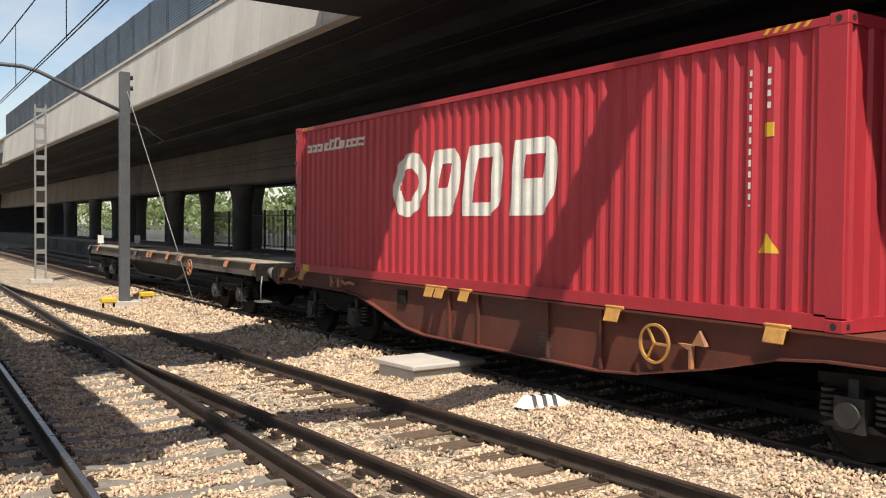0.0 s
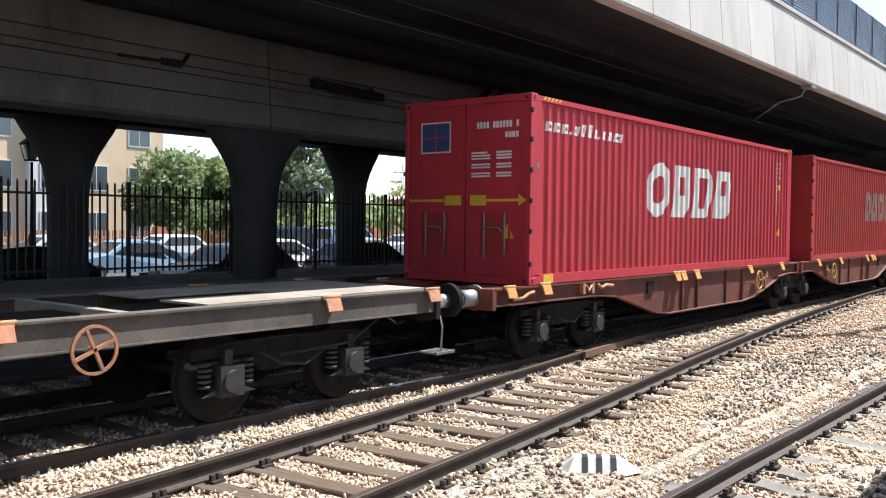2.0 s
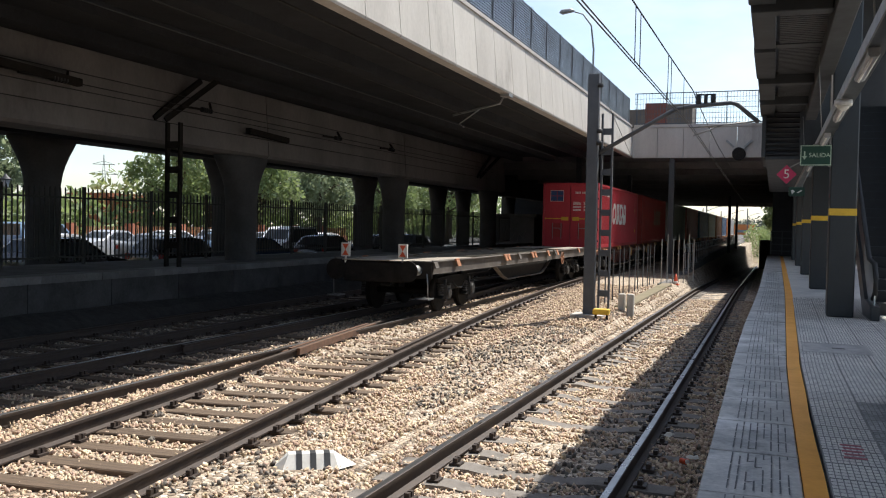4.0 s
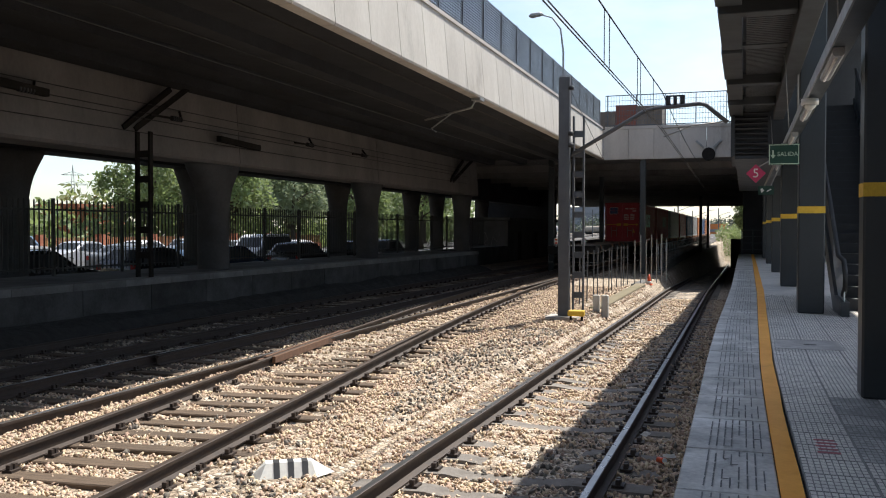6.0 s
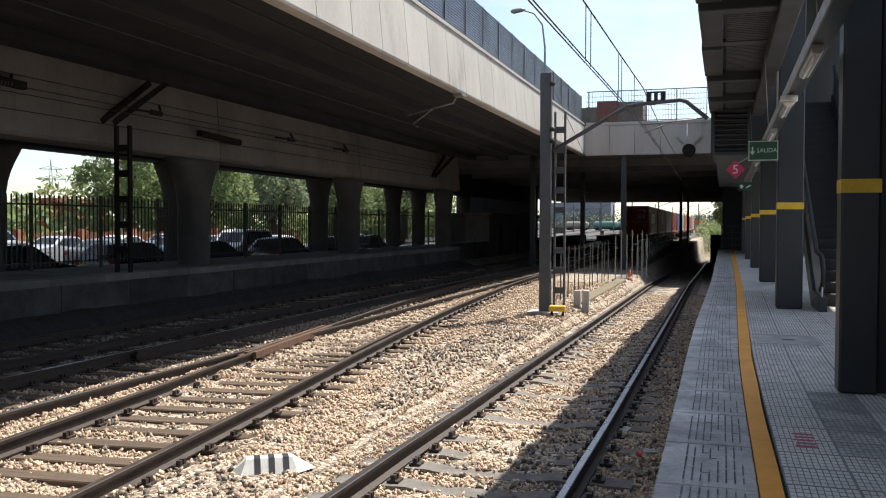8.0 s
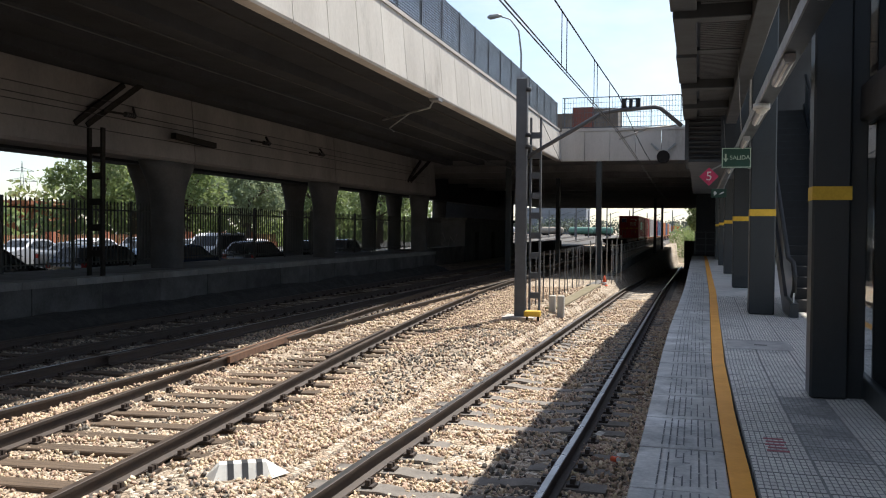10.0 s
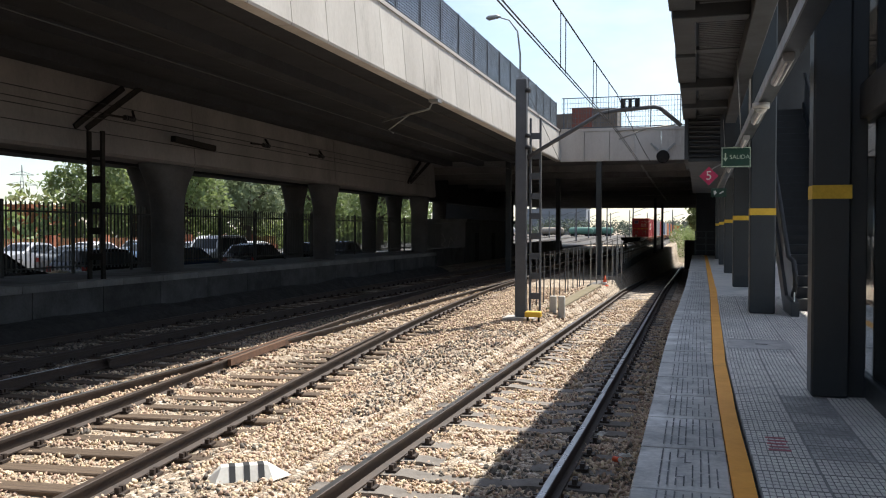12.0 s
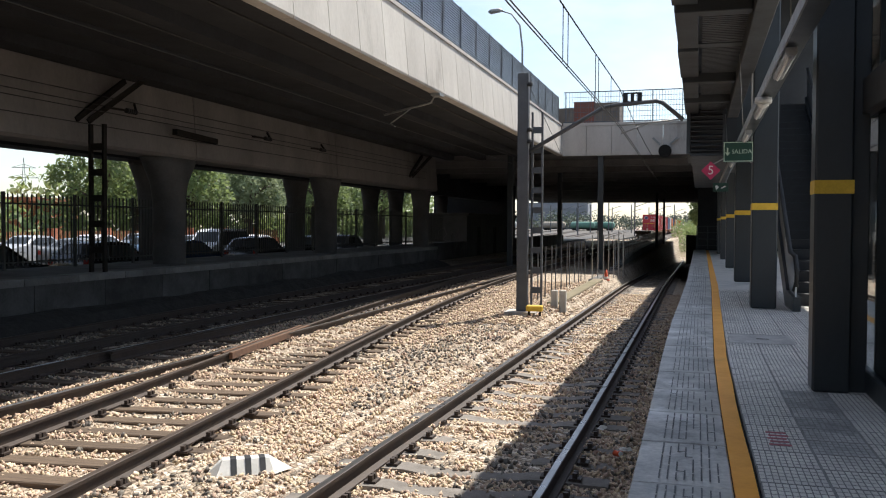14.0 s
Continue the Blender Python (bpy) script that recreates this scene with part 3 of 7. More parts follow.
def viaduct():
    soffit = thing("viaduct_deck", "sooty concrete road viaduct deck over the tracks, coloured darker for shade", "viaduct", kind="structure")
    bm = B()
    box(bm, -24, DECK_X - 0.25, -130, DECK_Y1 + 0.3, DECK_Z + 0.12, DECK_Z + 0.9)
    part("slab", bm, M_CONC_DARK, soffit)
    # paler concrete here makes up for the missing light under the bridge
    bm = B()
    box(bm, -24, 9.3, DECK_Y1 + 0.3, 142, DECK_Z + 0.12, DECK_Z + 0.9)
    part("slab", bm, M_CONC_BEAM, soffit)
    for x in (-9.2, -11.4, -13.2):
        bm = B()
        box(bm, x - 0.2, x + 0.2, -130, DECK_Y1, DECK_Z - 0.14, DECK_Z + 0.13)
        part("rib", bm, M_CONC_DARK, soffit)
    for y in range(52, 142, 6):
        bm = B()
        box(bm, -24, 12, y - 0.25, y + 0.25, DECK_Z - 0.25, DECK_Z + 0.13)
        part("cross_rib", bm, M_CONC_BEAM, soffit)
    # dark panel in the fascia's gap, then the footbridge that crosses to the platform
    bm = B()
    box(bm, DECK_X - 0.24, DECK_X + 0.01, -11.0, 6.5, DECK_Z, DECK_Z + 1.6)
    part("hall_edge", bm, M_CANOPY, soffit)
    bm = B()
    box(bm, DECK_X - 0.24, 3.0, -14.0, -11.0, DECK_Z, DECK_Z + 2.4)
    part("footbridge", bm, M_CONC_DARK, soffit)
    # unseen beam, placed to throw the slanting shadow band on the train
    bm = B()
    box(bm, DECK_X + 0.011, 2.6, -6.25, -5.75, DECK_Z + 0.35, DECK_Z + 0.75)
    part("link_beam", bm, M_CANOPY, soffit)
    # added wall that keeps the viaduct's far opening dark
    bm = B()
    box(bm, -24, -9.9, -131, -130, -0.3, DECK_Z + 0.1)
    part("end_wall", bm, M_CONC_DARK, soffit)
    # fascia panels
    fascia = thing("viaduct_fascia", "weathered pale concrete edge panels of the road viaduct", "parapet", kind="structure")
    for y0, y1, w in ((6.5, DECK_Y1, 1.62), (-62, -14, 1.62)):
        y = y0
        while y < y1 - 0.2:
            e = min(y + w, y1)
            bm = B()
            prism(bm, [(DECK_X - 0.28, DECK_Z), (DECK_X - 0.02, DECK_Z), (DECK_X, DECK_Z + 0.05), (DECK_X - 0.14, DECK_TOP), (DECK_X - 0.36, DECK_TOP), (DECK_X - 0.36, DECK_Z + 0.3)], "y", y + 0.012, e - 0.012)
            part("panel", bm, M_CONC, fascia)
            y = e
    bm = B()
    for y0, y1 in ((6.5, DECK_Y1), (-130, -14)):
        box(bm, DECK_X - 0.40, DECK_X - 0.10, y0, y1, DECK_TOP + 0.004, DECK_TOP + 0.10)
    box(bm, DECK_X - 0.42, DECK_X - 0.30, -130, -62, DECK_Z, DECK_TOP)
    part("coping", bm, M_CONC, fascia)
    # mesh fence on the parapet
    fence = thing("parapet_fence", "blue-grey steel mesh fence on the viaduct parapet", "fence", kind="structure")
    for y0, y1 in ((7.0, DECK_Y1), (-62, -14.2)):
        slats = B()
        y = y0
        while y <= y1:
            bm = B()
            bar(bm, (DECK_X - 0.26, y, DECK_TOP + 0.1), (DECK_X - 0.26, y, DECK_TOP + 1.5), 0.06)
            part("post", bm, M_MESH, fence)
            y += 2.0
        z = DECK_TOP + 0.16
        while z < DECK_TOP + 1.5:
            box(slats, DECK_X - 0.275, DECK_X - 0.245, y0, y1, z, z + 0.035)
            z += 0.075
        y = y0
        while y < y1:
            box(slats, DECK_X - 0.262, DECK_X - 0.250, y, y + 0.025, DECK_TOP + 0.14, DECK_TOP + 1.48)
            y += 0.14
        tagged(part("mesh", slats, M_MESH, fence), kind="stuff")
    # cross bridge
    bridge = thing("cross_bridge_parapet", "stained pale concrete parapet of the bridge across the tracks", "parapet", kind="structure")
    x = DECK_X - 0.1
    while x < 3.0:
        bm = B()
        box(bm, x + 0.012, x + 1.30, DECK_Y1, DECK_Y1 + 0.3, DECK_Z, DECK_TOP - 0.06)
        part("panel", bm, M_CONC, bridge)
        x += 1.31
    bm = B()
    box(bm, DECK_X, 3, DECK_Y1 - 0.05, DECK_Y1 + 0.32, DECK_TOP - 0.056, DECK_TOP + 0.10)
    part("coping", bm, M_CONC, bridge)
    bm = B()
    disc(bm, (-1.75, DECK_Y1 - 0.09, DECK_Z + 0.16), 0.33, "y", 0.18, 20)
    part("drain_pipe", bm, M_GRIME, bridge)
    bm = B()
    for s in (-1, 1):
        bar(bm, (-1.75 + s * 0.25, DECK_Y1 - 0.06, DECK_Z + 0.5), (-1.75 + s * 0.62, DECK_Y1 - 0.06, DECK_Z + 0.85), 0.1)
    part("bracket", bm, M_GALV, bridge)
    rail = thing("cross_bridge_railing", "pale blue-grey grid railing on the cross bridge", "railing", kind="structure")
    g = B()
    for k in range(7):
        bm = B()
        xx = DECK_X + 0.1 + k * 1.5
        bar(bm, (xx, DECK_Y1 + 0.12, DECK_TOP + 0.1), (xx, DECK_Y1 + 0.12, DECK_TOP + 1.75), 0.04)
        part("post", bm, M_MESH, rail)
    for k in range(7):
        z = DECK_TOP + 0.14 + k * 0.262
        box(g, DECK_X, 2.5, DECK_Y1 + 0.11, DECK_Y1 + 0.13, z, z + (0.016 if k % 6 else 0.045))
    for k in range(66):
        xx = DECK_X + k * 0.145
        box(g, xx, xx + 0.014, DECK_Y1 + 0.10, DECK_Y1 + 0.112, DECK_TOP + 0.12, DECK_TOP + 1.74)
    tagged(part("grid", g, M_MESH, rail), kind="stuff")


viaduct()


def pier(x, y, z0, z1, w=1.0):
    """A round-edged pier that flares into a head at the top."""
    bm = B()
    rows = []
    for k, (u, s) in enumerate([(0, 1), (0.56, 1), (0.64, 1.04), (0.71, 1.14), (0.78, 1.34), (0.84, 1.66), (0.90, 2.1), (0.95, 2.5), (1.0, 2.85)]):
        z = z0 + (z1 - z0) * u
        ring = []
        for j in range(20):
            a = j * math.tau / 20
            cx, cy = math.cos(a), math.sin(a)
            px = 0.45 * w * math.copysign(abs(cx) ** 0.85, cx)
            py = 0.45 * w * s * math.copysign(abs(cy) ** 0.85, cy)
            ring.append(bm.verts.new((x + px, y + py, z)))
        rows.append(ring)
    for a, b in zip(rows, rows[1:]):
        for j in range(20):
            bm.faces.new((a[j], a[(j + 1) % 20], b[(j + 1) % 20], b[j])).smooth = True
    bm.faces.new(rows[-1])
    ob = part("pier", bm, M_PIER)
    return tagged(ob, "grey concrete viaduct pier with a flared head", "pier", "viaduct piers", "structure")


FRONT_X, BACK_X = -15.0, -18.4
for y in (-96, -85, -74, -63, -52, -41.0, -30.0, -19.6, -9.05, 1.4, 12.3, 22.9, 34.3, 47.5):
    pier(FRONT_X, y, 0.0, 4.02, 0.98)
for y in (-90.3, -81.9, -73.5, -65.1, -56.7, -48.3, -39.9, -31.4, -23.4, -15.7, -6.9, 1.9, 9.95, 18.6, 27.0, 38.6, 48.5, 53.0, 63.3):
    pier(BACK_X, y, -0.1, 4.22, 0.9)


def girders():
    beam = thing("viaduct_girder", "grey concrete girder on the piers with dark joints", "girder", kind="structure")
    ends = [-130, -41.0, -30.0, -19.6, -9.05, 1.4, 12.3, 23.6, 34.4, 49.1]
    for a, b in zip(ends, ends[1:]):
        bm = B()
        prism(bm, [(FRONT_X - 0.55, 4.024), (FRONT_X + 0.42, 4.024), (FRONT_X + 0.5, 4.1), (FRONT_X + 0.36, DECK_Z + 0.11), (FRONT_X - 0.55, DECK_Z + 0.11)], "y", a + 0.015, b - 0.015)
        part("girder_span", bm, M_CONC_BEAM, beam)
    # the back girder has its shade in the darker concrete
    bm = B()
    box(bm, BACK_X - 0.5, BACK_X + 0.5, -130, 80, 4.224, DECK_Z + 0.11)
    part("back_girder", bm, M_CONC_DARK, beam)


girders()


# ---- ledge with fence on the far side ----
LEDGE_X, LEDGE_Z, STREET_Z = -13.6, 0.94, 0.0

def ledge():
    wall = thing("ledge_wall", "low grey concrete ledge of panels under the piers", "wall", kind="structure")
    y = -90.0
    rng = random.Random(3)
    while y < 46:
        e = min(y + 2.35, 46)
        bm = B()
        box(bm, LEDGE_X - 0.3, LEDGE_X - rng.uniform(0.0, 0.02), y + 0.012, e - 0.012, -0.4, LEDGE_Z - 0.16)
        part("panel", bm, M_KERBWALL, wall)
        y = e
    y = -90.0
    while y < 46:
        bm = B()
        box(bm, LEDGE_X - 0.5, LEDGE_X + 0.05, y + 0.006, y + 1.69, LEDGE_Z - 0.156, LEDGE_Z)
        part("coping_slab", bm, M_LEDGECAP, wall)
        y += 1.7
    bm = B()
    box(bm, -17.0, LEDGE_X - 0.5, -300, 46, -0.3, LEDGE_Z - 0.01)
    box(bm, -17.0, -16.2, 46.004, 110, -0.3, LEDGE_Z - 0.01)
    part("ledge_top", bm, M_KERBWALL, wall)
    # dark bank of ballast against the foot of the ledge
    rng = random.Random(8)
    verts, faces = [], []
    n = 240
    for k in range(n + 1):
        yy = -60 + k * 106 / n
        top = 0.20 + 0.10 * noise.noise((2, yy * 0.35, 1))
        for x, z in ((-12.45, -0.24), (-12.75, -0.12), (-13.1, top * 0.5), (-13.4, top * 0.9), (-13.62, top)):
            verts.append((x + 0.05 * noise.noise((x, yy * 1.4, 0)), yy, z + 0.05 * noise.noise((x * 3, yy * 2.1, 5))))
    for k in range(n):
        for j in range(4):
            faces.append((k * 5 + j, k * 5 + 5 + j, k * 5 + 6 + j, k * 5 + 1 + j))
    tagged(raw("spent_ballast_bank", verts, faces, M_BANK, smooth=False), "dark bank of ballast at the foot of the ledge", "bank", kind="structure")
    bm = B()
    box(bm, -2500, -17.004, -2500, 160, -0.5, STREET_Z)
    tagged(part("street", bm, M_ASPHALT), "grey asphalt car park behind the fence", "street", kind="structure")


ledge()


def picket_fence():
    fx = -16.45
    y0, y1, zb, zt = -49.6, 57.0, LEDGE_Z + 0.10, 2.86
    panel = 2.6
    bm = B()
    prism(bm, [(-0.016, zb), (0.016, zb), (0.016, zt - 0.05), (0, zt), (-0.016, zt - 0.05)], "x", -0.014, 0.014)
    picket = mesh_of(bm, "picket", M_FENCE)
    y = y0
    while y < y1:
        t = thing("picket_fence_panel", "black steel picket fence panel beside parked cars", "fence", "fence panels", at=pose(fx, y, 0))
        bm = B()
        box(bm, -0.035, 0.035, -0.035, 0.035, LEDGE_Z - 0.012, zt + 0.03)
        part("post", bm, M_FENCE, t)
        for z in (zb + 0.06, zt - 0.28):
            bm = B()
            box(bm, -0.012, 0.012, 0.036, panel - 0.036, z, z + 0.045)
            part("rail", bm, M_FENCE, t)
        k = 0.15
        while k < panel - 0.05:
            ob = new("picket", picket)
            ob.parent, ob.location = t, (0, k, 0)
            k += 0.165
        y += panel


picket_fence()


def turnout_details():
    """Check rails and worn joint blocks at the two frogs."""
    t = thing("check_rail", "short rusty check rail beside the crossover rail", "rail", kind="structure")
    line = smooth_line(cross_x, lambda y: 0.004, 13.6, 17.6, 0.5)
    rail_mesh("rail", offset(line, HALF - 0.14), M_RAILDULL, t)
    line = smooth_line(lambda y: TRAIN_X, lambda y: 0.004, 12.5, 17.0, 0.5)
    rail_mesh("rail", offset(line, -HALF + 0.14), M_RAILDULL, t)
    t = thing("frog_casting", "rust-brown cast frog where two rails cross", "rail joint", kind="structure")
    line = smooth_line(cross_x, lambda y: 0.006, 13.1, 17.1, 0.5)
    for d in (-0.075, 0.075):
        bm = B()
        for p, q in zip(offset(line, d - HALF), offset(line, d - HALF)[1:]):
            bar(bm, p + Vector((0, 0, -0.05)), q + Vector((0, 0, -0.05)), 0.06, 0.11)
        part("wing", bm, M_JOINTRUST, t)
    for x, y, turn in ((-7.70, 13.4, 4), (-3.42, -15.2, 2), (-5.28, -15.6, 4)):
        j = thing("rail_joint", "rust-brown bolted joint block at a frog", "rail joint", "rail joints", at=pose(x, y, -0.02, 0, 0, turn))
        for s in (-1, 1):
            bm = B()
            box(bm, s * 0.075 - 0.03, s * 0.075 + 0.03, -0.55, 0.55, -0.14, -0.01)
            part("joint_bar", bm, M_JOINTRUST, j, bevel=0.01)


turnout_details()


# ---- the train ----
SPEED, START, SLOWING = 14.067, -16.92, 0.15
FLOOR = 1.20
TRAIN = []                       # (thing, place along the train)


def corrugation(u, pitch=0.24, depth=0.036):
    """Depth below the outer plane of a side wall at u along it."""
    k = (u / pitch) % 1.0
    if k < 0.30:
        return 0.0
    if k < 0.48:
        return depth * (k - 0.30) / 0.18
    if k < 0.82:
        return depth
    return depth * (1 - (k - 0.82) / 0.18)


def side_wall(L, z0, z1, x, s, m0, m1, mats, parent, name="side_wall"):
    """A corrugated side from m0 to m1 at the plane x; s is the outward direction along x."""
    us = [m0]
    u = m0
    while u < m1:
        for k in (0.30, 0.48, 0.82, 1.0):
            w = (math.floor((u - m0) / 0.24 + 1e-6) + k) * 0.24 + m0
            if w < m1:
                us.append(w)
        u = (math.floor((u - m0) / 0.24 + 1e-6) + 1) * 0.24 + m0
    us = sorted(set(round(u, 5) for u in us)) + [m1]
    V, F = [], []
    for u in us:
        d = corrugation(u - m0)
        V += [(x - s * (d + 0.012), u, z0), (x - s * (d + 0.012), u, z1)]
    for i in range(len(us) - 1):
        F.append((2 * i, 2 * i + 2, 2 * i + 3, 2 * i + 1))
    return raw(name, V, F, mats, parent)


def decal(inside, y0, y1, z0, z1, x, s, m0, material, parent, name, label="", dy=0.02, dz=0.006, flat=False):
    """Thin paint that follows the corrugated side wherever inside(y, z) holds."""
    ys = np.arange(y0, y1 + dy / 2, dy)
    zs = np.arange(z0, z1 + dz / 2, dz)
    def runs(y):
        on = [inside(y, z) for z in zs]
        out, a = [], None
        for z, o in zip(zs, on):
            if o and a is None:
                a = z
            if not o and a is not None:
                out.append((a, z))
                a = None
        if a is not None:
            out.append((a, zs[-1]))
        return out
    V, F = [], []
    R = [runs(y) for y in ys]
    for i in range(len(ys) - 1):
        a, b = R[i], R[i + 1]
        if len(a) != len(b):
            a = b = runs((ys[i] + ys[i + 1]) / 2)
        for (p, q), (r, t) in zip(a, b):
            n = len(V)
            d0, d1 = (0.0, 0.0) if flat else (corrugation(ys[i] - m0), corrugation(ys[i + 1] - m0))
            e = -0.004 if flat else 0.008
            V += [(x - s * (d0 + e), ys[i], p), (x - s * (d1 + e), ys[i + 1], r), (x - s * (d1 + e), ys[i + 1], t), (x - s * (d0 + e), ys[i], q)]
            F.append((n, n + 1, n + 2, n + 3))
    return tagged(raw(name, V, F, material, parent), label)


def leaning_ring(cy, cz, w, h, band, lean):
    def f(y, z):
        u, v = (y - cy - lean * (z - cz)) / (w / 2), (z - cz) / (h / 2)
        o = u * u + v * v
        i = (u * w / (w - 2 * band)) ** 2 + (v * h / (h - 2 * band)) ** 2
        return o <= 1 and i >= 1
    return f


def leaning_frame(cy, cz, w, h, band, lean, gap0=-9, gap1=-9):
    """A slanted slab with rounded right side and an oblong hole."""
    def f(y, z):
        u, v = y - cy - lean * (z - cz), z - cz
        if abs(v) > h / 2 or u < -w / 2 or u > w / 2:
            return False
        if u > w * 0.15 and (u - w * 0.15) ** 2 / (w * 0.35) ** 2 + (v / (h / 2)) ** 2 > 1.12:
            return False
        return not (abs(u) < w / 2 - band and gap0 < v < gap1)
    return f


def container(s0, L, paint, label, marks=False, H=2.896, Wd=2.5, side_bars=False):
    """A shipping container whose rear end stands at s0 along the train."""
    t = thing("shipping_container", label, "container", "containers on the train")
    hw = Wd / 2
    # side walls (the side that faces the platform is at +x)
    for s in (1, -1):
        side_wall(L, 0.16, H - 0.10, s * (hw - 0.012), s, 0.30, L - 0.30, paint, t)
    # end walls, frame rails and posts
    for s in (-1, 1):
        for y in (0, L):
            e = 0.30 if y == 0 else -0.30
            a, b = sorted((y, y + e))
            bm = B()
            box(bm, s * hw - (0.07 if s > 0 else 0), s * hw + (0 if s > 0 else 0.07), a, b, 0.13, H - 0.10)
            part("corner_post", bm, paint, t, bevel=0.008)
    for s in (-1, 1):
        bm = B()
        box(bm, s * (hw - 0.05) - 0.05, s * (hw - 0.05) + 0.05, 0.17, L - 0.17, 0.01, 0.158)
        part("bottom_rail", bm, paint, t)
        bm = B()
        box(bm, s * (hw - 0.05) - 0.05, s * (hw - 0.05) + 0.05, 0.17, L - 0.17, H - 0.098, H - 0.02)
        part("top_rail", bm, paint, t)
    bm = B()
    box(bm, -hw + 0.1, hw - 0.1, 0.05, L - 0.05, H - 0.06, H - 0.03)
    part("roof", bm, paint, t)
    bm = B()
    box(bm, -hw + 0.1, hw - 0.1, 0.1, L - 0.1, 0.02, 0.14)
    part("floor", bm, M_GRIME, t)
    # front end: corrugated panel; rear end: two doors
    bm = B()
    n = 9
    w = (Wd - 0.14) / n
    prof = [(hw - 0.07, L - 0.08), (-hw + 0.07, L - 0.08)]
    for k in range(n):
        x0 = -hw + 0.07 + k * w
        prof += [(x0 + w * 0.001, L - 0.045), (x0 + w * 0.18, L - 0.045), (x0 + w * 0.32, L - 0.012), (x0 + w * 0.68, L - 0.012), (x0 + w * 0.82, L - 0.045)]
    prof.append((hw - 0.07, L - 0.045))
    prism(bm, prof, "z", 0.131, H - 0.11)
    box(bm, -hw + 0.07, hw - 0.07, L - 0.1, L - 0.004, 0.0, 0.13)
    box(bm, -hw + 0.07, hw - 0.07, L - 0.1, L - 0.004, H - 0.11, H)
    part("front_wall", bm, paint, t)
    bm = B()
    box(bm, -hw + 0.07, hw - 0.07, 0.004, 0.1, 0.0, 0.11)
    part("door_sill", bm, paint, t)
    bm = B()
    box(bm, -hw + 0.07, hw - 0.07, 0.004, 0.1, H - 0.10, H)
    part("door_header", bm, paint, t)
    for s in (-1, 1):
        x0, x1 = (-hw + 0.08, -0.012) if s < 0 else (0.012, hw - 0.08)
        bm = B()
        box(bm, x0, x1, 0.035, 0.08, 0.115, H - 0.105)
        if not marks:
            for k in range(5):
                z = 0.35 + k * 0.5
                box(bm, x0 + 0.06, x1 - 0.06, 0.02, 0.036, z, z + 0.28)
        door = part("door", bm, paint, t)
        if marks:
            c = (x0 + x1) / 2
            w = (x1 - x0) / 2
            bm = B()
            for a, b, c0, c1 in ((c - 0.31, c + 0.29, 0.44, 0.47), (c - 0.31, c - 0.28, 0.47, 1.08), (c + 0.26, c + 0.29, 0.47, 1.08), (c - 0.31, c + 0.29, 1.08, 1.11)):
                box(bm, a, b, 0.012, 0.034, c0, c1)
            part("lock_recess_frame", bm, paint, door)
            # flat darker red plate stands in for the shade in the recess
            bm = B()
            box(bm, c - 0.279, c + 0.259, 0.0335, 0.0345, 0.471, 1.079)
            part("lock_recess", bm, M_RED2, door)
            for q in (-0.2, 0.19):
                bm = B()
                tube(bm, [(c + q, 0.012, 0.38), (c + q, 0.012, 1.10)], 0.017, 8)
                part("lock_rod", bm, M_GALV, door)
            bm = B()
            tube(bm, [(c - 0.2, -0.004, 0.86), (c + 0.1, -0.004, 0.86), (c + 0.14, -0.004, 0.80)], 0.014, 6)
            part("lock_handle", bm, M_GALV, door)
    # corner castings
    for x in (-hw, hw - 0.162):
        for y in (0, L - 0.178):
            for z in (0, H - 0.118):
                bm = B()
                box(bm, x - 0.004, x + 0.166, y - 0.004, y + 0.182, z, z + 0.118)
                c = part("corner_casting", bm, paint, t, bevel=0.006)
                bm = B()
                so = 1 if x > 0 else -1
                disc(bm, (x + 0.166 if x > 0 else x - 0.004, y + 0.09, z + 0.06), 0.032, "x", 0.006, 12)
                disc(bm, (x + 0.081, y - 0.004 if y < 1 else y + 0.182, z + 0.06), 0.03, "y", 0.006, 12)
                part("casting_hole", bm, M_BLACK, c)
    # hinges on the rear posts
    for s in (-1, 1):
        for z in (0.28, 0.78, 1.24, 1.70, 2.16, 2.60):
            bm = B()
            box(bm, s * (hw + 0.004) - 0.02, s * (hw + 0.004) + 0.02, 0.0, 0.05, z, z + 0.075)
            part("hinge", bm, M_BLACK, t)
    if marks:
        x = hw - 0.012
        m0 = 0.30
        # four slanted white blocks as the big side mark
        big = 0.16
        zc = 1.60
        decal(leaning_ring(4.49, zc, 1.02, 1.04, 0.25, big), 3.7, 5.1, 0.85, 2.15, x, 1, m0, M_WHITEPAINT, t, "side_mark", "slanted white painted side mark")
        decal(leaning_frame(5.54, zc, 0.80, 1.02, 0.27, big, -0.08, 0.29), 4.8, 6.1, 0.9, 2.18, x, 1, m0, M_WHITEPAINT, t, "side_mark")
        decal(leaning_frame(6.57, zc, 0.94, 1.02, 0.27, big, -0.32, 0.32), 5.7, 7.2, 0.9, 2.18, x, 1, m0, M_WHITEPAINT, t, "side_mark")
        decal(leaning_frame(7.70, zc, 0.92, 1.02, 0.27, big, -0.02, 0.30), 6.9, 8.4, 0.9, 2.18, x, 1, m0, M_WHITEPAINT, t, "side_mark")
        # row of small slanted bars near the top
        rng = random.Random(8)
        y = 0.47
        rows = []
        for w, h in ((0.19, 0.15), (0.19, 0.15), (0.19, 0.15), (0.05, 0.05), (0.17, 0.15), (0.17, 0.2), (0.17, 0.22), (0.12, 0.15), (0.05, 0.05), (0.15, 0.15), (0.17, 0.15), (0.28, 0.15)):
            rows.append((y, w, h))
            y += w + 0.052
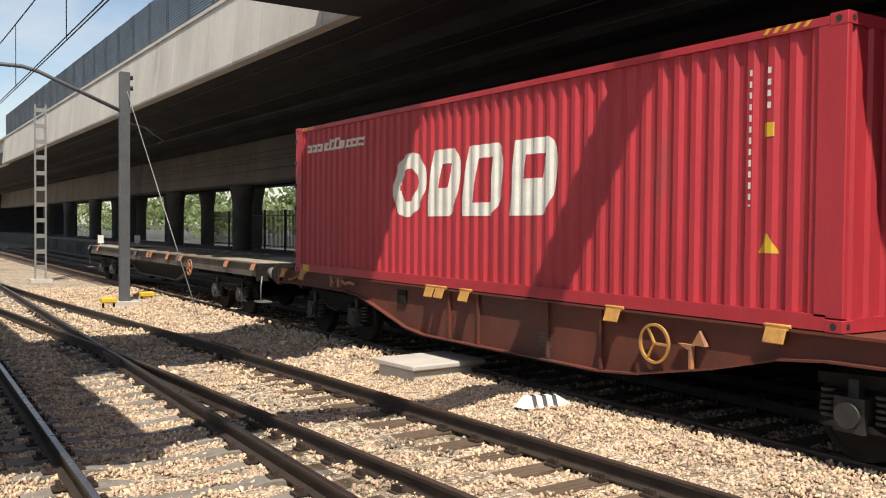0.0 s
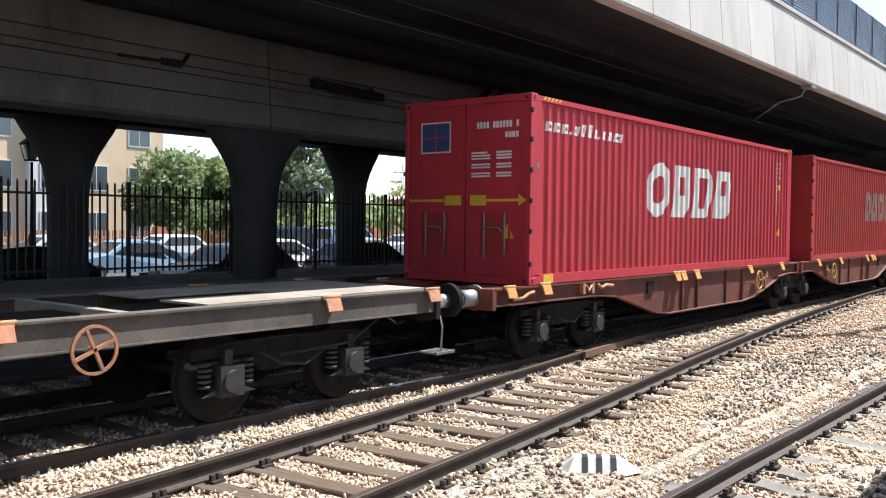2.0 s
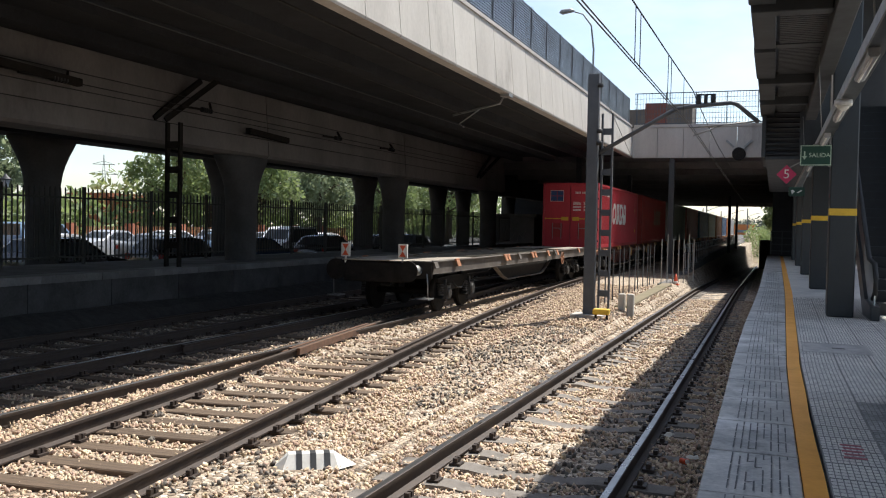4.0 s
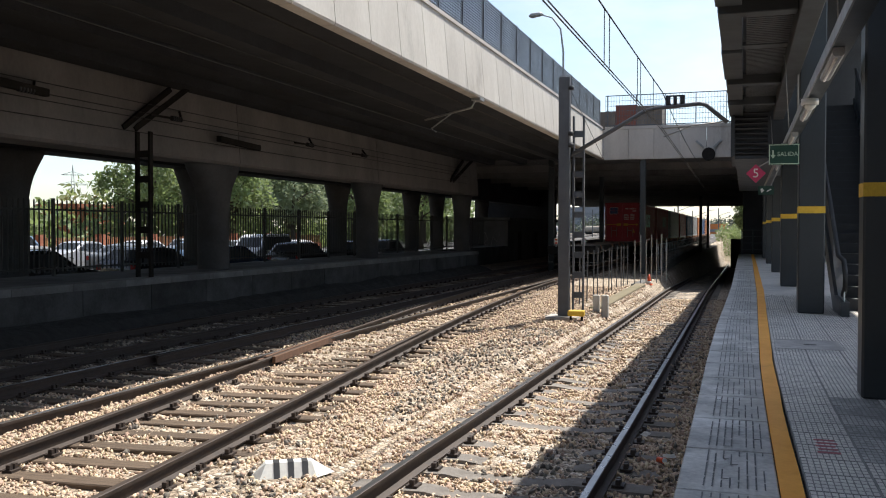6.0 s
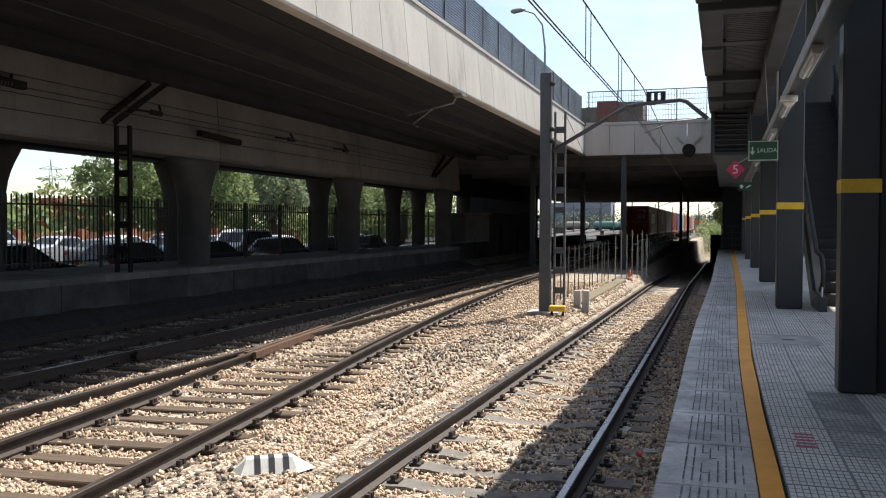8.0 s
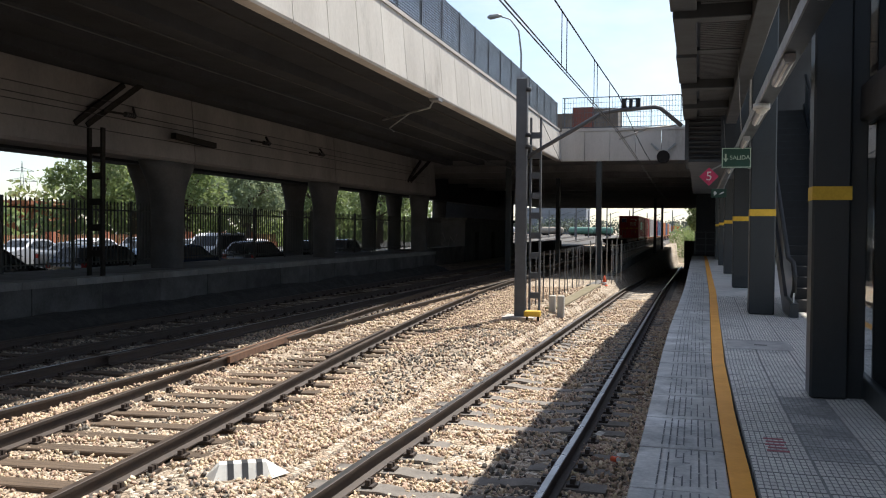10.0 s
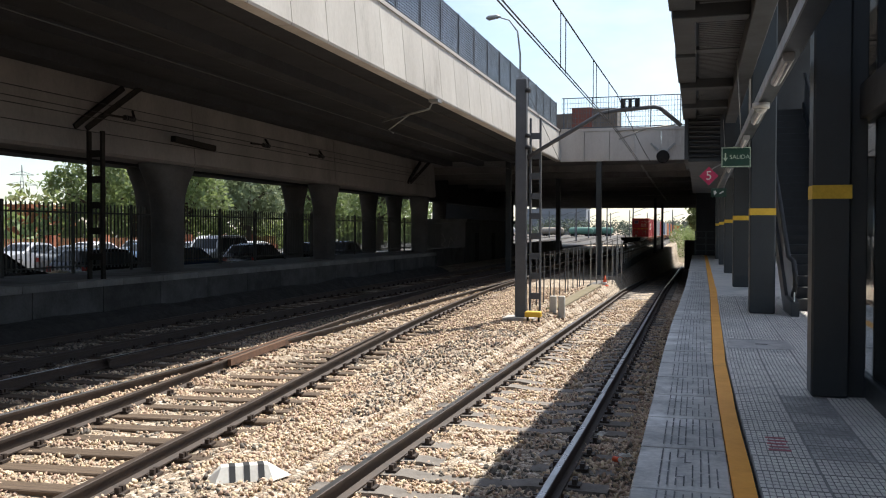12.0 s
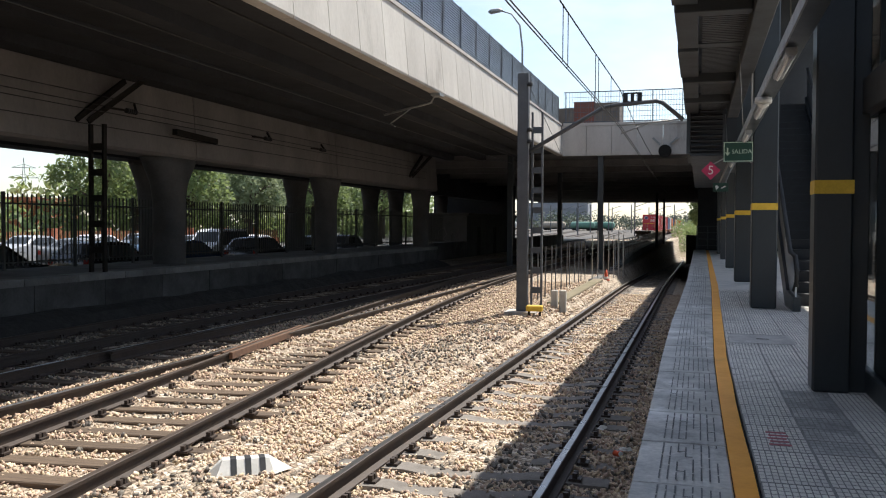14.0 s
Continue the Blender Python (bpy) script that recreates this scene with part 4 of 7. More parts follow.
        def small(yy, zz):
            for a, w, h in rows:
                u = yy - a - 0.2 * (zz - 2.36)
                if 0 <= u <= w and 2.36 <= zz <= 2.36 + h:
                    if w > 0.1 and 0.055 < u < w - 0.05 and 2.41 < zz < 2.36 + h - 0.045:
                        return False
                    return True
            return False
        decal(small, 0.3, 3.0, 2.3, 2.64, x, 1, m0, M_WHITEPAINT, t, "small_side_mark", "row of small white painted bars", dy=0.012)
        # column of bars and warning triangle towards the front
        def column(yy, zz):
            return (11.125 < yy < 11.165 and 1.16 < zz < 2.53 and (zz * 9) % 1 < 0.55) or (11.34 < yy < 11.375 and 2.1 < zz < 2.53 and (zz * 9) % 1 < 0.55)
        decal(column, 11.05, 11.45, 1.1, 2.6, x, 1, m0, M_WHITEPAINT, t, "code_bars", dy=0.01)
        decal(lambda yy, zz: 11.29 < yy < 11.42 and 1.83 < zz < 1.97, 11.2, 11.5, 1.8, 2.0, x, 1, m0, M_YELLOW, t, "yellow_label", dy=0.01)
        decal(lambda yy, zz: 0.70 < zz < 0.90 and abs(yy - 11.36) < (0.90 - zz) * 0.62, 11.2, 11.5, 0.69, 0.91, x, 1, m0, M_YELLOW, t, "warning_triangle", "yellow warning triangle", dy=0.01)
        bm = B()
        box(bm, hw + 0.003, hw + 0.006, 0.40, 0.68, 0.02, 0.15)
        part("yellow_label", bm, M_YELLOW, t)
        bm = B()
        box(bm, hw + 0.001, hw + 0.004, 0.18, 0.235, 1.79, 1.85)
        part("green_label", bm, mat("label_green", (0.02, 0.35, 0.2), rough=0.6), t)
        # black and yellow stripes at the top corners
        for y in (0.33, L - 0.9):
            for k in range(5):
                bm = B()
                prism(bm, [(y + k * 0.11, H - 0.075), (y + k * 0.11 + 0.05, H - 0.075), (y + k * 0.11 + 0.10, H - 0.02), (y + k * 0.11 + 0.05, H - 0.02)], "x", hw + 0.001, hw + 0.004)
                part("corner_stripe", bm, M_YELLOW, t)
        # rear doors: flag-like panel, code bars, yellow arrow, triangle
        def plate(name, x0, x1, z0, z1, m, label="", d=0.0):
            bm = B()
            box(bm, x0, x1, 0.030 - d, 0.0345 - d, z0, z1)
            return part(name, bm, m, t, label)
        # seen from behind, +x is to the right
        for i, (x0, z0) in enumerate(((-0.89, 2.32), (-0.60, 2.32), (-0.89, 2.09), (-0.60, 2.09))):
            plate("flag_quarter", x0, x0 + 0.265, z0, z0 + 0.205, M_BLUEPAINT)
        bm = B()
        for x0, x1, z0, z1 in ((-0.92, -0.305, 2.54, 2.56), (-0.92, -0.305, 2.06, 2.08), (-0.92, -0.90, 2.08, 2.54), (-0.325, -0.305, 2.08, 2.54)):
            box(bm, x0, x1, 0.029, 0.034, z0, z1)
        part("flag_border", bm, M_WHITEPAINT, t)
        bm = B()
        for k, w in enumerate((0.07, 0.07, 0.07, 0.07, 0, 0.05, 0.05, 0.05, 0.05, 0.05, 0.05, 0, 0.05)):
            x0 = 0.22 + k * 0.062
            if w:
                box(bm, x0, x0 + 0.042, 0.030, 0.0345, 2.41, 2.51)
        for k in range(4):
            box(bm, 0.76 + k * 0.065, 0.81 + k * 0.065, 0.030, 0.0345, 2.25, 2.34)
        tagged(part("code_bars", bm, M_WHITEPAINT, t), kind="stuff")
        bm = B()
        for k, w in enumerate((1, 1, 1, 0, 1, 1, 0, 1, 1)):
            if w:
                z = 2.02 - k * 0.046
                box(bm, 0.12, 0.12 + (0.3 if k % 3 == 0 else 0.36), 0.030, 0.0345, z, z + 0.026)
                box(bm, 0.60, 0.88, 0.030, 0.0345, z, z + 0.028)
        tagged(part("code_bars", bm, M_WHITEPAINT, t), kind="stuff")
        plate("yellow_stripe", -1.12, -0.42, 1.27, 1.31, M_YELLOW)
        plate("yellow_stripe", 0.42, 1.02, 1.27, 1.31, M_YELLOW)
        plate("yellow_label", -0.41, -0.08, 1.21, 1.37, M_YELLOW)
        plate("yellow_label", 0.10, 0.41, 1.21, 1.37, M_YELLOW)
        bm = B()
        prism(bm, [(1.02, 1.20), (1.16, 1.29), (1.02, 1.38)], "y", 0.030, 0.0345)
        prism(bm, [(-1.12, 1.24), (-1.18, 1.29), (-1.12, 1.34)], "y", 0.030, 0.0345)
        part("arrow_head", bm, M_YELLOW, t)
        bm = B()
        prism(bm, [(0.72, 0.70), (0.94, 0.70), (0.83, 0.94)], "y", 0.030, 0.0345)
        part("warning_triangle", bm, M_YELLOW, t)
    if side_bars:
        for k in range(4):
            c = 6.2 + k * 0.9
            decal(leaning_frame(c, 1.62, 0.7, 0.95, 0.24, 0.12, -0.2, 0.2), c - 0.6, c + 0.6, 1.1, 2.12, hw - 0.012, 1, 0.30, M_DUST, t, "side_mark", "faded pale painted side mark", dy=0.03)
    TRAIN.append((t, s0, FLOOR, 0))
    return t


def spring(bm, x, y, z0, z1, r=0.075, n=5):
    for k in range(n):
        z = z0 + (z1 - z0) * (k + 0.5) / n
        disc(bm, (x, y, z), r, "z", (z1 - z0) / n * 0.55, 12)


def bogie(t, yc, paint):
    """A two-axle bogie centred at yc: side frames, wheels, springs, axle boxes."""
    for a in (-0.9, 0.9):
        for s in (-1, 1):
            bm = B()
            disc(bm, (s * 0.83, yc + a, 0.46), 0.46, "x", 0.12, 28)
            disc(bm, (s * 0.775, yc + a, 0.46), 0.49, "x", 0.03, 28)
            w = part("wheel", bm, M_GRIME, t)
            bm = B()
            disc(bm, (s * 0.894, yc + a, 0.46), 0.46, "x", 0.008, 28, 0.40)
            part("tread_rim", bm, M_GRIME, w)
            bm = B()
            box(bm, s * 1.02 - 0.12, s * 1.02 + 0.12, yc + a - 0.15, yc + a + 0.15, 0.30, 0.62)
            disc(bm, (s * 1.15, yc + a, 0.46), 0.12, "x", 0.06, 14)
            prism(bm, [(yc + a - 0.34, 0.32), (yc + a + 0.34, 0.32), (yc + a + 0.2, 0.38), (yc + a - 0.2, 0.38)], "x", s * 1.0 - 0.09, s * 1.0 + 0.09)
            bar(bm, (s * 1.02, yc + a, 0.62), (s * 1.02, yc + a, 0.78), 0.1)
            part("axle_box", bm, mat_box, t)
            for q in (-0.27, 0.27):
                bm = B()
                spring(bm, s * 1.02, yc + a + q, 0.39, 0.68)
                part("spring", bm, mat_box, t)
    for s in (-1, 1):
        bm = B()
        prism(bm, [(yc - 1.3, 0.70), (yc - 0.6, 0.70), (yc - 0.42, 0.50), (yc + 0.42, 0.50), (yc + 0.6, 0.70), (yc + 1.3, 0.70), (yc + 1.3, 0.80), (yc + 0.5, 0.84), (yc - 0.5, 0.84), (yc - 1.3, 0.80)], "x", s * 0.98 - 0.03, s * 0.98 + 0.03)
        part("side_frame", bm, M_GRIME, t)
        bm = B()
        tube(bm, [(s * 1.08, yc - 0.5, 0.72), (s * 1.1, yc - 0.2, 0.56), (s * 1.1, yc + 0.15, 0.52), (s * 1.08, yc + 0.5, 0.68)], 0.018, 6)
        part("air_hose", bm, M_RUBBER, t)
    bm = B()
    box(bm, -0.95, 0.95, yc - 0.2, yc + 0.2, 0.62, 0.84)
    part("bolster", bm, M_GRIME, t)
    for a in (-0.9, 0.9):
        bm = B()
        tube(bm, [(-0.9, yc + a, 0.46), (0.9, yc + a, 0.46)], 0.08, 10)
        part("axle", bm, M_GRIME, t)


mat_box = mat("axle_box_steel", (0.06, 0.055, 0.05), (0.035, 0.032, 0.03), rough=0.6, metal=0.3, scale=6, bump=0.2)


def buffers(t, y, d, steps=True):
    """A pair of buffers, a hook and a step at a headstock at y; d is the outward way."""
    for s in (-1, 1):
        bm = B()
        tube(bm, [(s * 0.90, y, 1.05), (s * 0.90, y + d * 0.38, 1.05)], 0.125, 16)
        tube(bm, [(s * 0.90, y + d * 0.0, 1.05), (s * 0.90, y + d * 0.03, 1.05)], 0.19, 16)
        b = part("buffer", bm, M_GALV, t, "grey steel buffer")
        bm = B()
        tube(bm, [(s * 0.90, y + d * 0.38, 1.05), (s * 0.90, y + d * 0.60, 1.05)], 0.10, 16)
        part("plunger", bm, M_STEEL, b)
        bm = B()
        disc(bm, (s * 0.90, y + d * 0.612, 1.05), 0.24, "y", 0.04, 20)
        part("buffer_plate", bm, M_GRIME, b)
        if not steps:
            continue
        bm = B()
        tube(bm, [(s * 1.16, y + d * 0.1, 0.98), (s * 1.2, y + d * 0.14, 0.75), (s * 1.2, y + d * 0.12, 0.42)], 0.015, 6)
        part("step_rod", bm, M_GALV, t)
        bm = B()
        for k in range(6):
            box(bm, s * 1.14 - 0.14, s * 1.14 + 0.14, y + d * 0.12 + k * 0.075 - 0.2, y + d * 0.12 + k * 0.075 - 0.175, 0.40, 0.425)
        for k in (-0.14, 0.12):
            box(bm, s * 1.14 + k, s * 1.14 + k + 0.02, y + d * 0.12 - 0.2, y + d * 0.12 + 0.2, 0.395, 0.428)
        part("step", bm, M_GALV, t, "grated steel step")
    bm = B()
    tube(bm, [(0, y, 0.98), (0, y + d * 0.3, 0.98), (0.02, y + d * 0.4, 0.9), (0, y + d * 0.5, 0.8)], 0.04, 8)
    tube(bm, [(0.25, y, 0.85), (0.27, y + d * 0.25, 0.7), (0.2, y + d * 0.5, 0.72)], 0.025, 8)
    part("coupling", bm, M_GRIME, t)


def latch(t, y, s, paint, x=1.255, z=1.19):
    """A folded-down container spigot: hinge, plate and brackets."""
    bm = B()
    box(bm, s * x - 0.02, s * x + 0.02, y - 0.13, y + 0.13, z - 0.02, z + 0.015)
    tube(bm, [(s * x, y - 0.15, z + 0.02), (s * x, y + 0.15, z + 0.02)], 0.022, 8)
    m = Matrix.Translation((s * (x + 0.02), y, z)) @ Matrix.Rotation(s * -0.35, 4, "Y")
    box(bm, -0.012, 0.012, -0.115, 0.115, -0.155, -0.005, m)
    return part("latch", bm, paint, t, bevel=0.005)


def loaded_wagon(s0, paint, label, turn=0, L=13.80, lat=M_LATCH):
    """One half of an articulated container wagon with a fish-bellied brown frame; s0 is its headstock, turn 180 for a leading half."""
    t = thing("container_wagon", label, "wagon", "wagons of the train")
    for s in (-1, 1):
        bm = B()
        prism(bm, [(0, 0.94), (3.0, 0.93), (3.7, 0.88), (4.6, 0.66), (5.3, 0.48), (5.9, 0.42), (9.9, 0.42), (10.5, 0.47), (11.6, 0.68), (12.4, 0.88), (12.9, 0.93), (L, 0.94), (L, 1.185), (0, 1.185)], "x", s * 1.16 - 0.012, s * 1.16 + 0.012)
        part("side_sill", bm, paint, t)
        bm = B()
        pts = [(0, 0.94), (3.0, 0.93), (3.7, 0.88), (4.6, 0.66), (5.3, 0.48), (5.9, 0.42), (9.9, 0.42), (10.5, 0.47), (11.6, 0.68), (12.4, 0.88), (12.9, 0.93), (L, 0.94)]
        for (a, b), (c, d) in zip(pts, pts[1:]):
            bar(bm, (s * 1.19, a, b), (s * 1.19, c, d), 0.13, 0.022)
        bar(bm, (s * 1.20, 0, 1.18), (s * 1.20, L, 1.18), 0.10, 0.03)
        part("flange", bm, paint, t)
        for y in (6.57, 7.33, 8.9, 9.9):
            bm = B()
            box(bm, s * 1.172, s * 1.215, y - 0.02, y + 0.02, 0.44, 1.16)
            part("stiffener", bm, paint, t)
        for y in (0.36, 1.33, 6.14, 6.43, 7.10, 10.18, 12.4):
            latch(t, y, s, lat)
        bm = B()
        box(bm, s * 1.17, s * 1.24, 2.4, 3.05, 1.16, 1.19)
        box(bm, s * 1.17, s * 1.25, 2.52, 2.6, 0.98, 1.16), box(bm, s * 1.17, s * 1.25, 2.82, 2.9, 0.98, 1.16)
        tube(bm, [(s * 1.25, 2.62, 1.12), (s * 1.25, 2.7, 1.02), (s * 1.25, 2.8, 1.12)], 0.02, 6)
        part("lashing_bracket", bm, M_ORANGEPAINT, t)
        bm = B()
        tube(bm, [(s * 1.24, 3.0, 1.12), (s * 1.25, 3.15, 1.06), (s * 1.25, 3.3, 1.1), (s * 1.24, 3.55, 1.08)], 0.028, 8)
        part("air_cock", bm, M_ORANGEPAINT, t)
        bm = B()
        tube(bm, [(s * 1.22, 0.5, 1.0), (s * 1.24, 0.75, 1.02), (s * 1.24, 0.9, 1.08), (s * 1.23, 1.05, 1.1)], 0.025, 8)
        part("air_cock", bm, M_ORANGEPAINT, t)
        bm = B()
        box(bm, s * 1.175, s * 1.205, 5.0, 5.27, 0.85, 1.08)
        part("data_plate", bm, M_GRIME, t)
        # hand brake wheel and orange brackets
        bm = B()
        disc(bm, (s * 1.27, 10.83, 0.86), 0.225, "x", 0.03, 28, 0.195)
        for k in range(3):
            a = k * math.tau / 3
            bar(bm, (s * 1.27, 10.83, 0.86), (s * 1.27, 10.83 + 0.2 * math.cos(a), 0.86 + 0.2 * math.sin(a)), 0.025)
        part("brake_wheel", bm, lat, t, "yellow hand brake wheel")
        bm = B()
        prism(bm, [(11.15, 0.9), (11.33, 0.9), (11.33, 0.62), (11.30, 0.62), (11.30, 0.84)], "x", s * 1.19, s * 1.25)
        prism(bm, [(11.34, 0.9), (11.52, 0.9), (11.44, 1.06)], "x", s * 1.19, s * 1.25)
        part("load_bracket", bm, M_ORANGEPAINT, t)
        # small worn inscriptions
        bm = B()
        for k in range(4):
            box(bm, s * 1.1725, s * 1.176, 8.7, 8.96, 0.58 + k * 0.05, 0.61 + k * 0.05)
        part("inscription_bars", bm, M_GREYWAGON, t)
    bm = B()
    for y in (0.06, 2.4, 5.2, 7.1, 9.0, L - 2.0, L - 0.06):
        box(bm, -1.147, 1.147, y - 0.06, y + 0.06, 0.96, 1.15)
    part("cross_member", bm, paint, t)
    bm = B()
    box(bm, -0.35, 0.35, 0, L, 0.80, 1.12)
    part("centre_sill", bm, M_GRIME, t)
    for y, d in ((0, -1), (L, 1)):
        bm = B()
        box(bm, -1.25, 1.25, y - 0.05, y + 0.05, 0.88, 1.19)
        box(bm, -1.2, -0.4, y - d * 0.75, y - d * 0.06, 1.155, 1.185), box(bm, 0.4, 1.2, y - d * 0.75, y - d * 0.06, 1.155, 1.185)
        part("headstock", bm, paint, t, bevel=0.01)
        if y == 0:
            buffers(t, y, d, False)
    bogie(t, 2.35, paint)
    if not turn:
        bogie(t, 13.98, paint)
    TRAIN.append((t, s0, 0.0, turn))
    return t


def empty_wagon(s0, L=18.15):
    """The last, empty skeleton wagon; s0 is its rear headstock."""
    t = thing("container_wagon", "empty dusty grey-brown skeleton container wagon at the train's end", "wagon", "wagons of the train")
    p = M_GREYWAGON
    for s in (-1, 1):
        bm = B()
        prism(bm, [(s * 1.07, 1.262), (s * 1.25, 1.262), (s * 1.25, 1.24), (s * 1.212, 1.238), (s * 1.212, 0.98), (s * 1.22, 0.978), (s * 1.22, 0.96), (s * 1.10, 0.96), (s * 1.10, 0.98), (s * 1.188, 0.982), (s * 1.188, 1.236), (s * 1.07, 1.238)], "y", 0.06, L - 0.06)
        part("outer_sill", bm, p, t)
        bm = B()
        prism(bm, [(5.6, 0.96), (6.5, 0.62), (7.0, 0.50), (L - 7.0, 0.50), (L - 6.5, 0.62), (L - 5.6, 0.96)], "x", s * 0.95 - 0.01, s * 0.95 + 0.01)
        part("belly_web", bm, M_GRIME, t)
        bm = B()
        pts = [(5.6, 0.96), (6.5, 0.62), (7.0, 0.50), (L - 7.0, 0.50), (L - 6.5, 0.62), (L - 5.6, 0.96)]
        for (a, b), (c, d) in zip(pts, pts[1:]):
            bar(bm, (s * 0.99, a, b), (s * 0.99, c, d), 0.13, 0.025)
        part("belly_flange", bm, p, t)
        for k, y in enumerate((0.15, 1.7, 5.9, 6.2, 7.4, 8.95, 9.3, 11.1, 12.15, 12.45, 16.2, L - 0.14)):
            latch(t, y, s, M_ORANGEPAINT if k % 4 else p, x=1.25, z=1.25)
        for y in np.arange(2.4, L - 2, 1.55):
            bm = B()
            box(bm, s * 1.12, s * 1.205, y - 0.05, y + 0.05, 0.985, 1.235)
            part("stiffener", bm, p, t)
        bm = B()
        disc(bm, (s * 1.29, 13.27, 0.97), 0.225, "x", 0.025, 28, 0.198)
        for k in range(4):
            a = k * math.tau / 4 + 0.4
            bar(bm, (s * 1.29, 13.27, 0.97), (s * 1.29, 13.27 + 0.21 * math.cos(a), 0.97 + 0.21 * math.sin(a)), 0.03)
        tube(bm, [(s * 1.29, 13.27, 0.97), (s * 1.1, 13.27, 0.97)], 0.03, 8)
        part("brake_wheel", bm, M_ORANGEPAINT, t, "rusty orange hand brake wheel")
        bm = B()
        tube(bm, [(s * 1.1, L - 1.0, 0.95), (s * 1.12, L - 1.5, 0.7), (s * 1.12, L - 2.6, 0.66)], 0.018, 6)
        part("air_hose", bm, M_RUBBER, t)
    for y, d in ((0, -1), (L, 1)):
        bm = B()
        box(bm, -1.25, 1.25, y - 0.05, y + 0.05, 0.86, 1.26)
        part("headstock", bm, M_GRIME, t, bevel=0.01)
        bm = B()
        a, b = sorted((y - d * 0.06, y - d * 2.0))
        prism(bm, [(-1.06, a), (1.06, a), (1.06, b), (-1.06, b)] , "z", 1.245, 1.27)
        c0, c1 = (b, b + 1.5) if d < 0 else (a - 1.5, a)
        for s in (-1, 1):
            prism(bm, [(s * 0.2, c0), (s * 1.05, c0), (s * 1.05, c1), (s * (0.9 if d < 0 else 0.25), c1)], "z", 1.245, 1.268)
        part("end_plate", bm, M_DUST, t)
        buffers(t, y, d)
    for y in np.arange(3.6, L - 3.4, 1.45):
        bm = B()
        box(bm, -1.065, 1.065, y - 0.06, y + 0.06, 1.12, 1.25)
        part("cross_member", bm, M_DUST, t)
    bm = B()
    box(bm, -0.3, 0.3, 0.1, L - 0.1, 0.80, 1.19)
    part("centre_sill", bm, M_GRIME, t)
    bogie(t, 2.35, p)
    bogie(t, L - 2.35, p)
    # short dark platform over the coupler at the rear end
    bm = B()
    box(bm, -0.76, 0.76, -0.50, -0.052, 0.78, 1.238)
    part("coupler_housing", bm, M_GRIME, t, bevel=0.02)
    bm = B()
    box(bm, -0.80, 0.80, -0.52, 0.05, 1.264, 1.285)
    part("rear_plate", bm, M_DUST, t)
    # tail boards on the rear corners
    for s in (-1, 1):
        bm = B()
        bar(bm, (s * 0.72, -0.48, 1.2), (s * 0.72, -0.48, 1.36), 0.05, 0.03)
        box(bm, s * 0.72 - 0.11, s * 0.72 + 0.11, -0.5, -0.46, 1.34, 1.66)
        b = part("tail_board", bm, M_WHITEPAINT, t, "white tail board with red corners")
        for f in (1, -1):
            bm = B()
            prism(bm, [(s * 0.72 - 0.08, 1.50 + f * 0.13), (s * 0.72 + 0.08, 1.50 + f * 0.13), (s * 0.72, 1.50)], "y", -0.507, -0.501)
            part("red_triangle", bm, M_TRAFFIC, b)
    TRAIN.append((t, s0, 0.0, 0))
    return t


M_BLUEBOX = mat("blue_container_paint", (0.05, 0.11, 0.22), (0.04, 0.08, 0.17), rough=0.55, scale=0.8, dirt=(0.1, 0.08, 0.07), dirt_at=0.66)
M_GREYBOX = mat("grey_container_paint", (0.42, 0.42, 0.42), (0.34, 0.34, 0.34), rough=0.55, scale=0.8)
M_ORANGEBOX = mat("orange_container_paint", (0.50, 0.17, 0.04), (0.42, 0.13, 0.03), rough=0.55, scale=0.8)

empty_wagon(-20.3)
loaded_wagon(-0.88, M_BROWN, "brown half of an articulated wagon carrying a red container")
container(0.0, 12.192, M_RED, "red corrugated shipping container with slanted white side mark", marks=True)
loaded_wagon(27.08, M_BROWN, "brown leading half of an articulated container wagon", 180)
container(14.02, 12.192, M_RED2, "dull red corrugated shipping container with faded mark", side_bars=True)
pos = 28.35
for a, b in (((M_GREYBOX, "pale grey corrugated shipping container"), (M_RED2, "dull red corrugated shipping container")), ((M_BLUEBOX, "dark blue corrugated shipping container"), (M_GREYBOX, "pale grey corrugated shipping container")), ((M_ORANGEBOX, "faded orange corrugated shipping container"), (M_BLUEBOX, "dark blue corrugated shipping container")), ((M_ORANGEBOX, "faded orange corrugated shipping container"), (M_GREYBOX, "pale grey corrugated shipping container"))):
    loaded_wagon(pos, M_BROWN, "brown half of an articulated container wagon")
    container(pos + 0.88, 12.192, *a)
    loaded_wagon(pos + 27.96, M_BROWN, "brown leading half of an articulated container wagon", 180)
    container(pos + 14.90, 12.192, *b)
    pos += 29.23


def motions():
    """The train rolls away and slows down a little as it leaves."""
    for t, s, z, turn in TRAIN:
        walk(t, [(k * 0.5, pose(TRAIN_X, START + s + SPEED * k * 0.5 - SLOWING * max(0.0, k * 0.5 - 3.5) ** 2, z, 0, 0, turn)) for k in range(29)])


# ---- platform ----
PZ = 0.60

def edge_x(y):
    return float(np.interp(y, (-24, 5, 8.5, 11, 15, 20, 26, 46, 58), (-0.40, -0.372, -0.388, -0.41, -0.408, -0.36, -0.315, -0.325, -0.33)))


def line_x(y):
    """Near side of the orange line."""
    return float(np.interp(y, (-24, 5, 8.2, 10.7, 15.4, 23, 46, 58), (0.25, 0.218, 0.19, 0.185, 0.23, 0.305, 0.38, 0.40)))


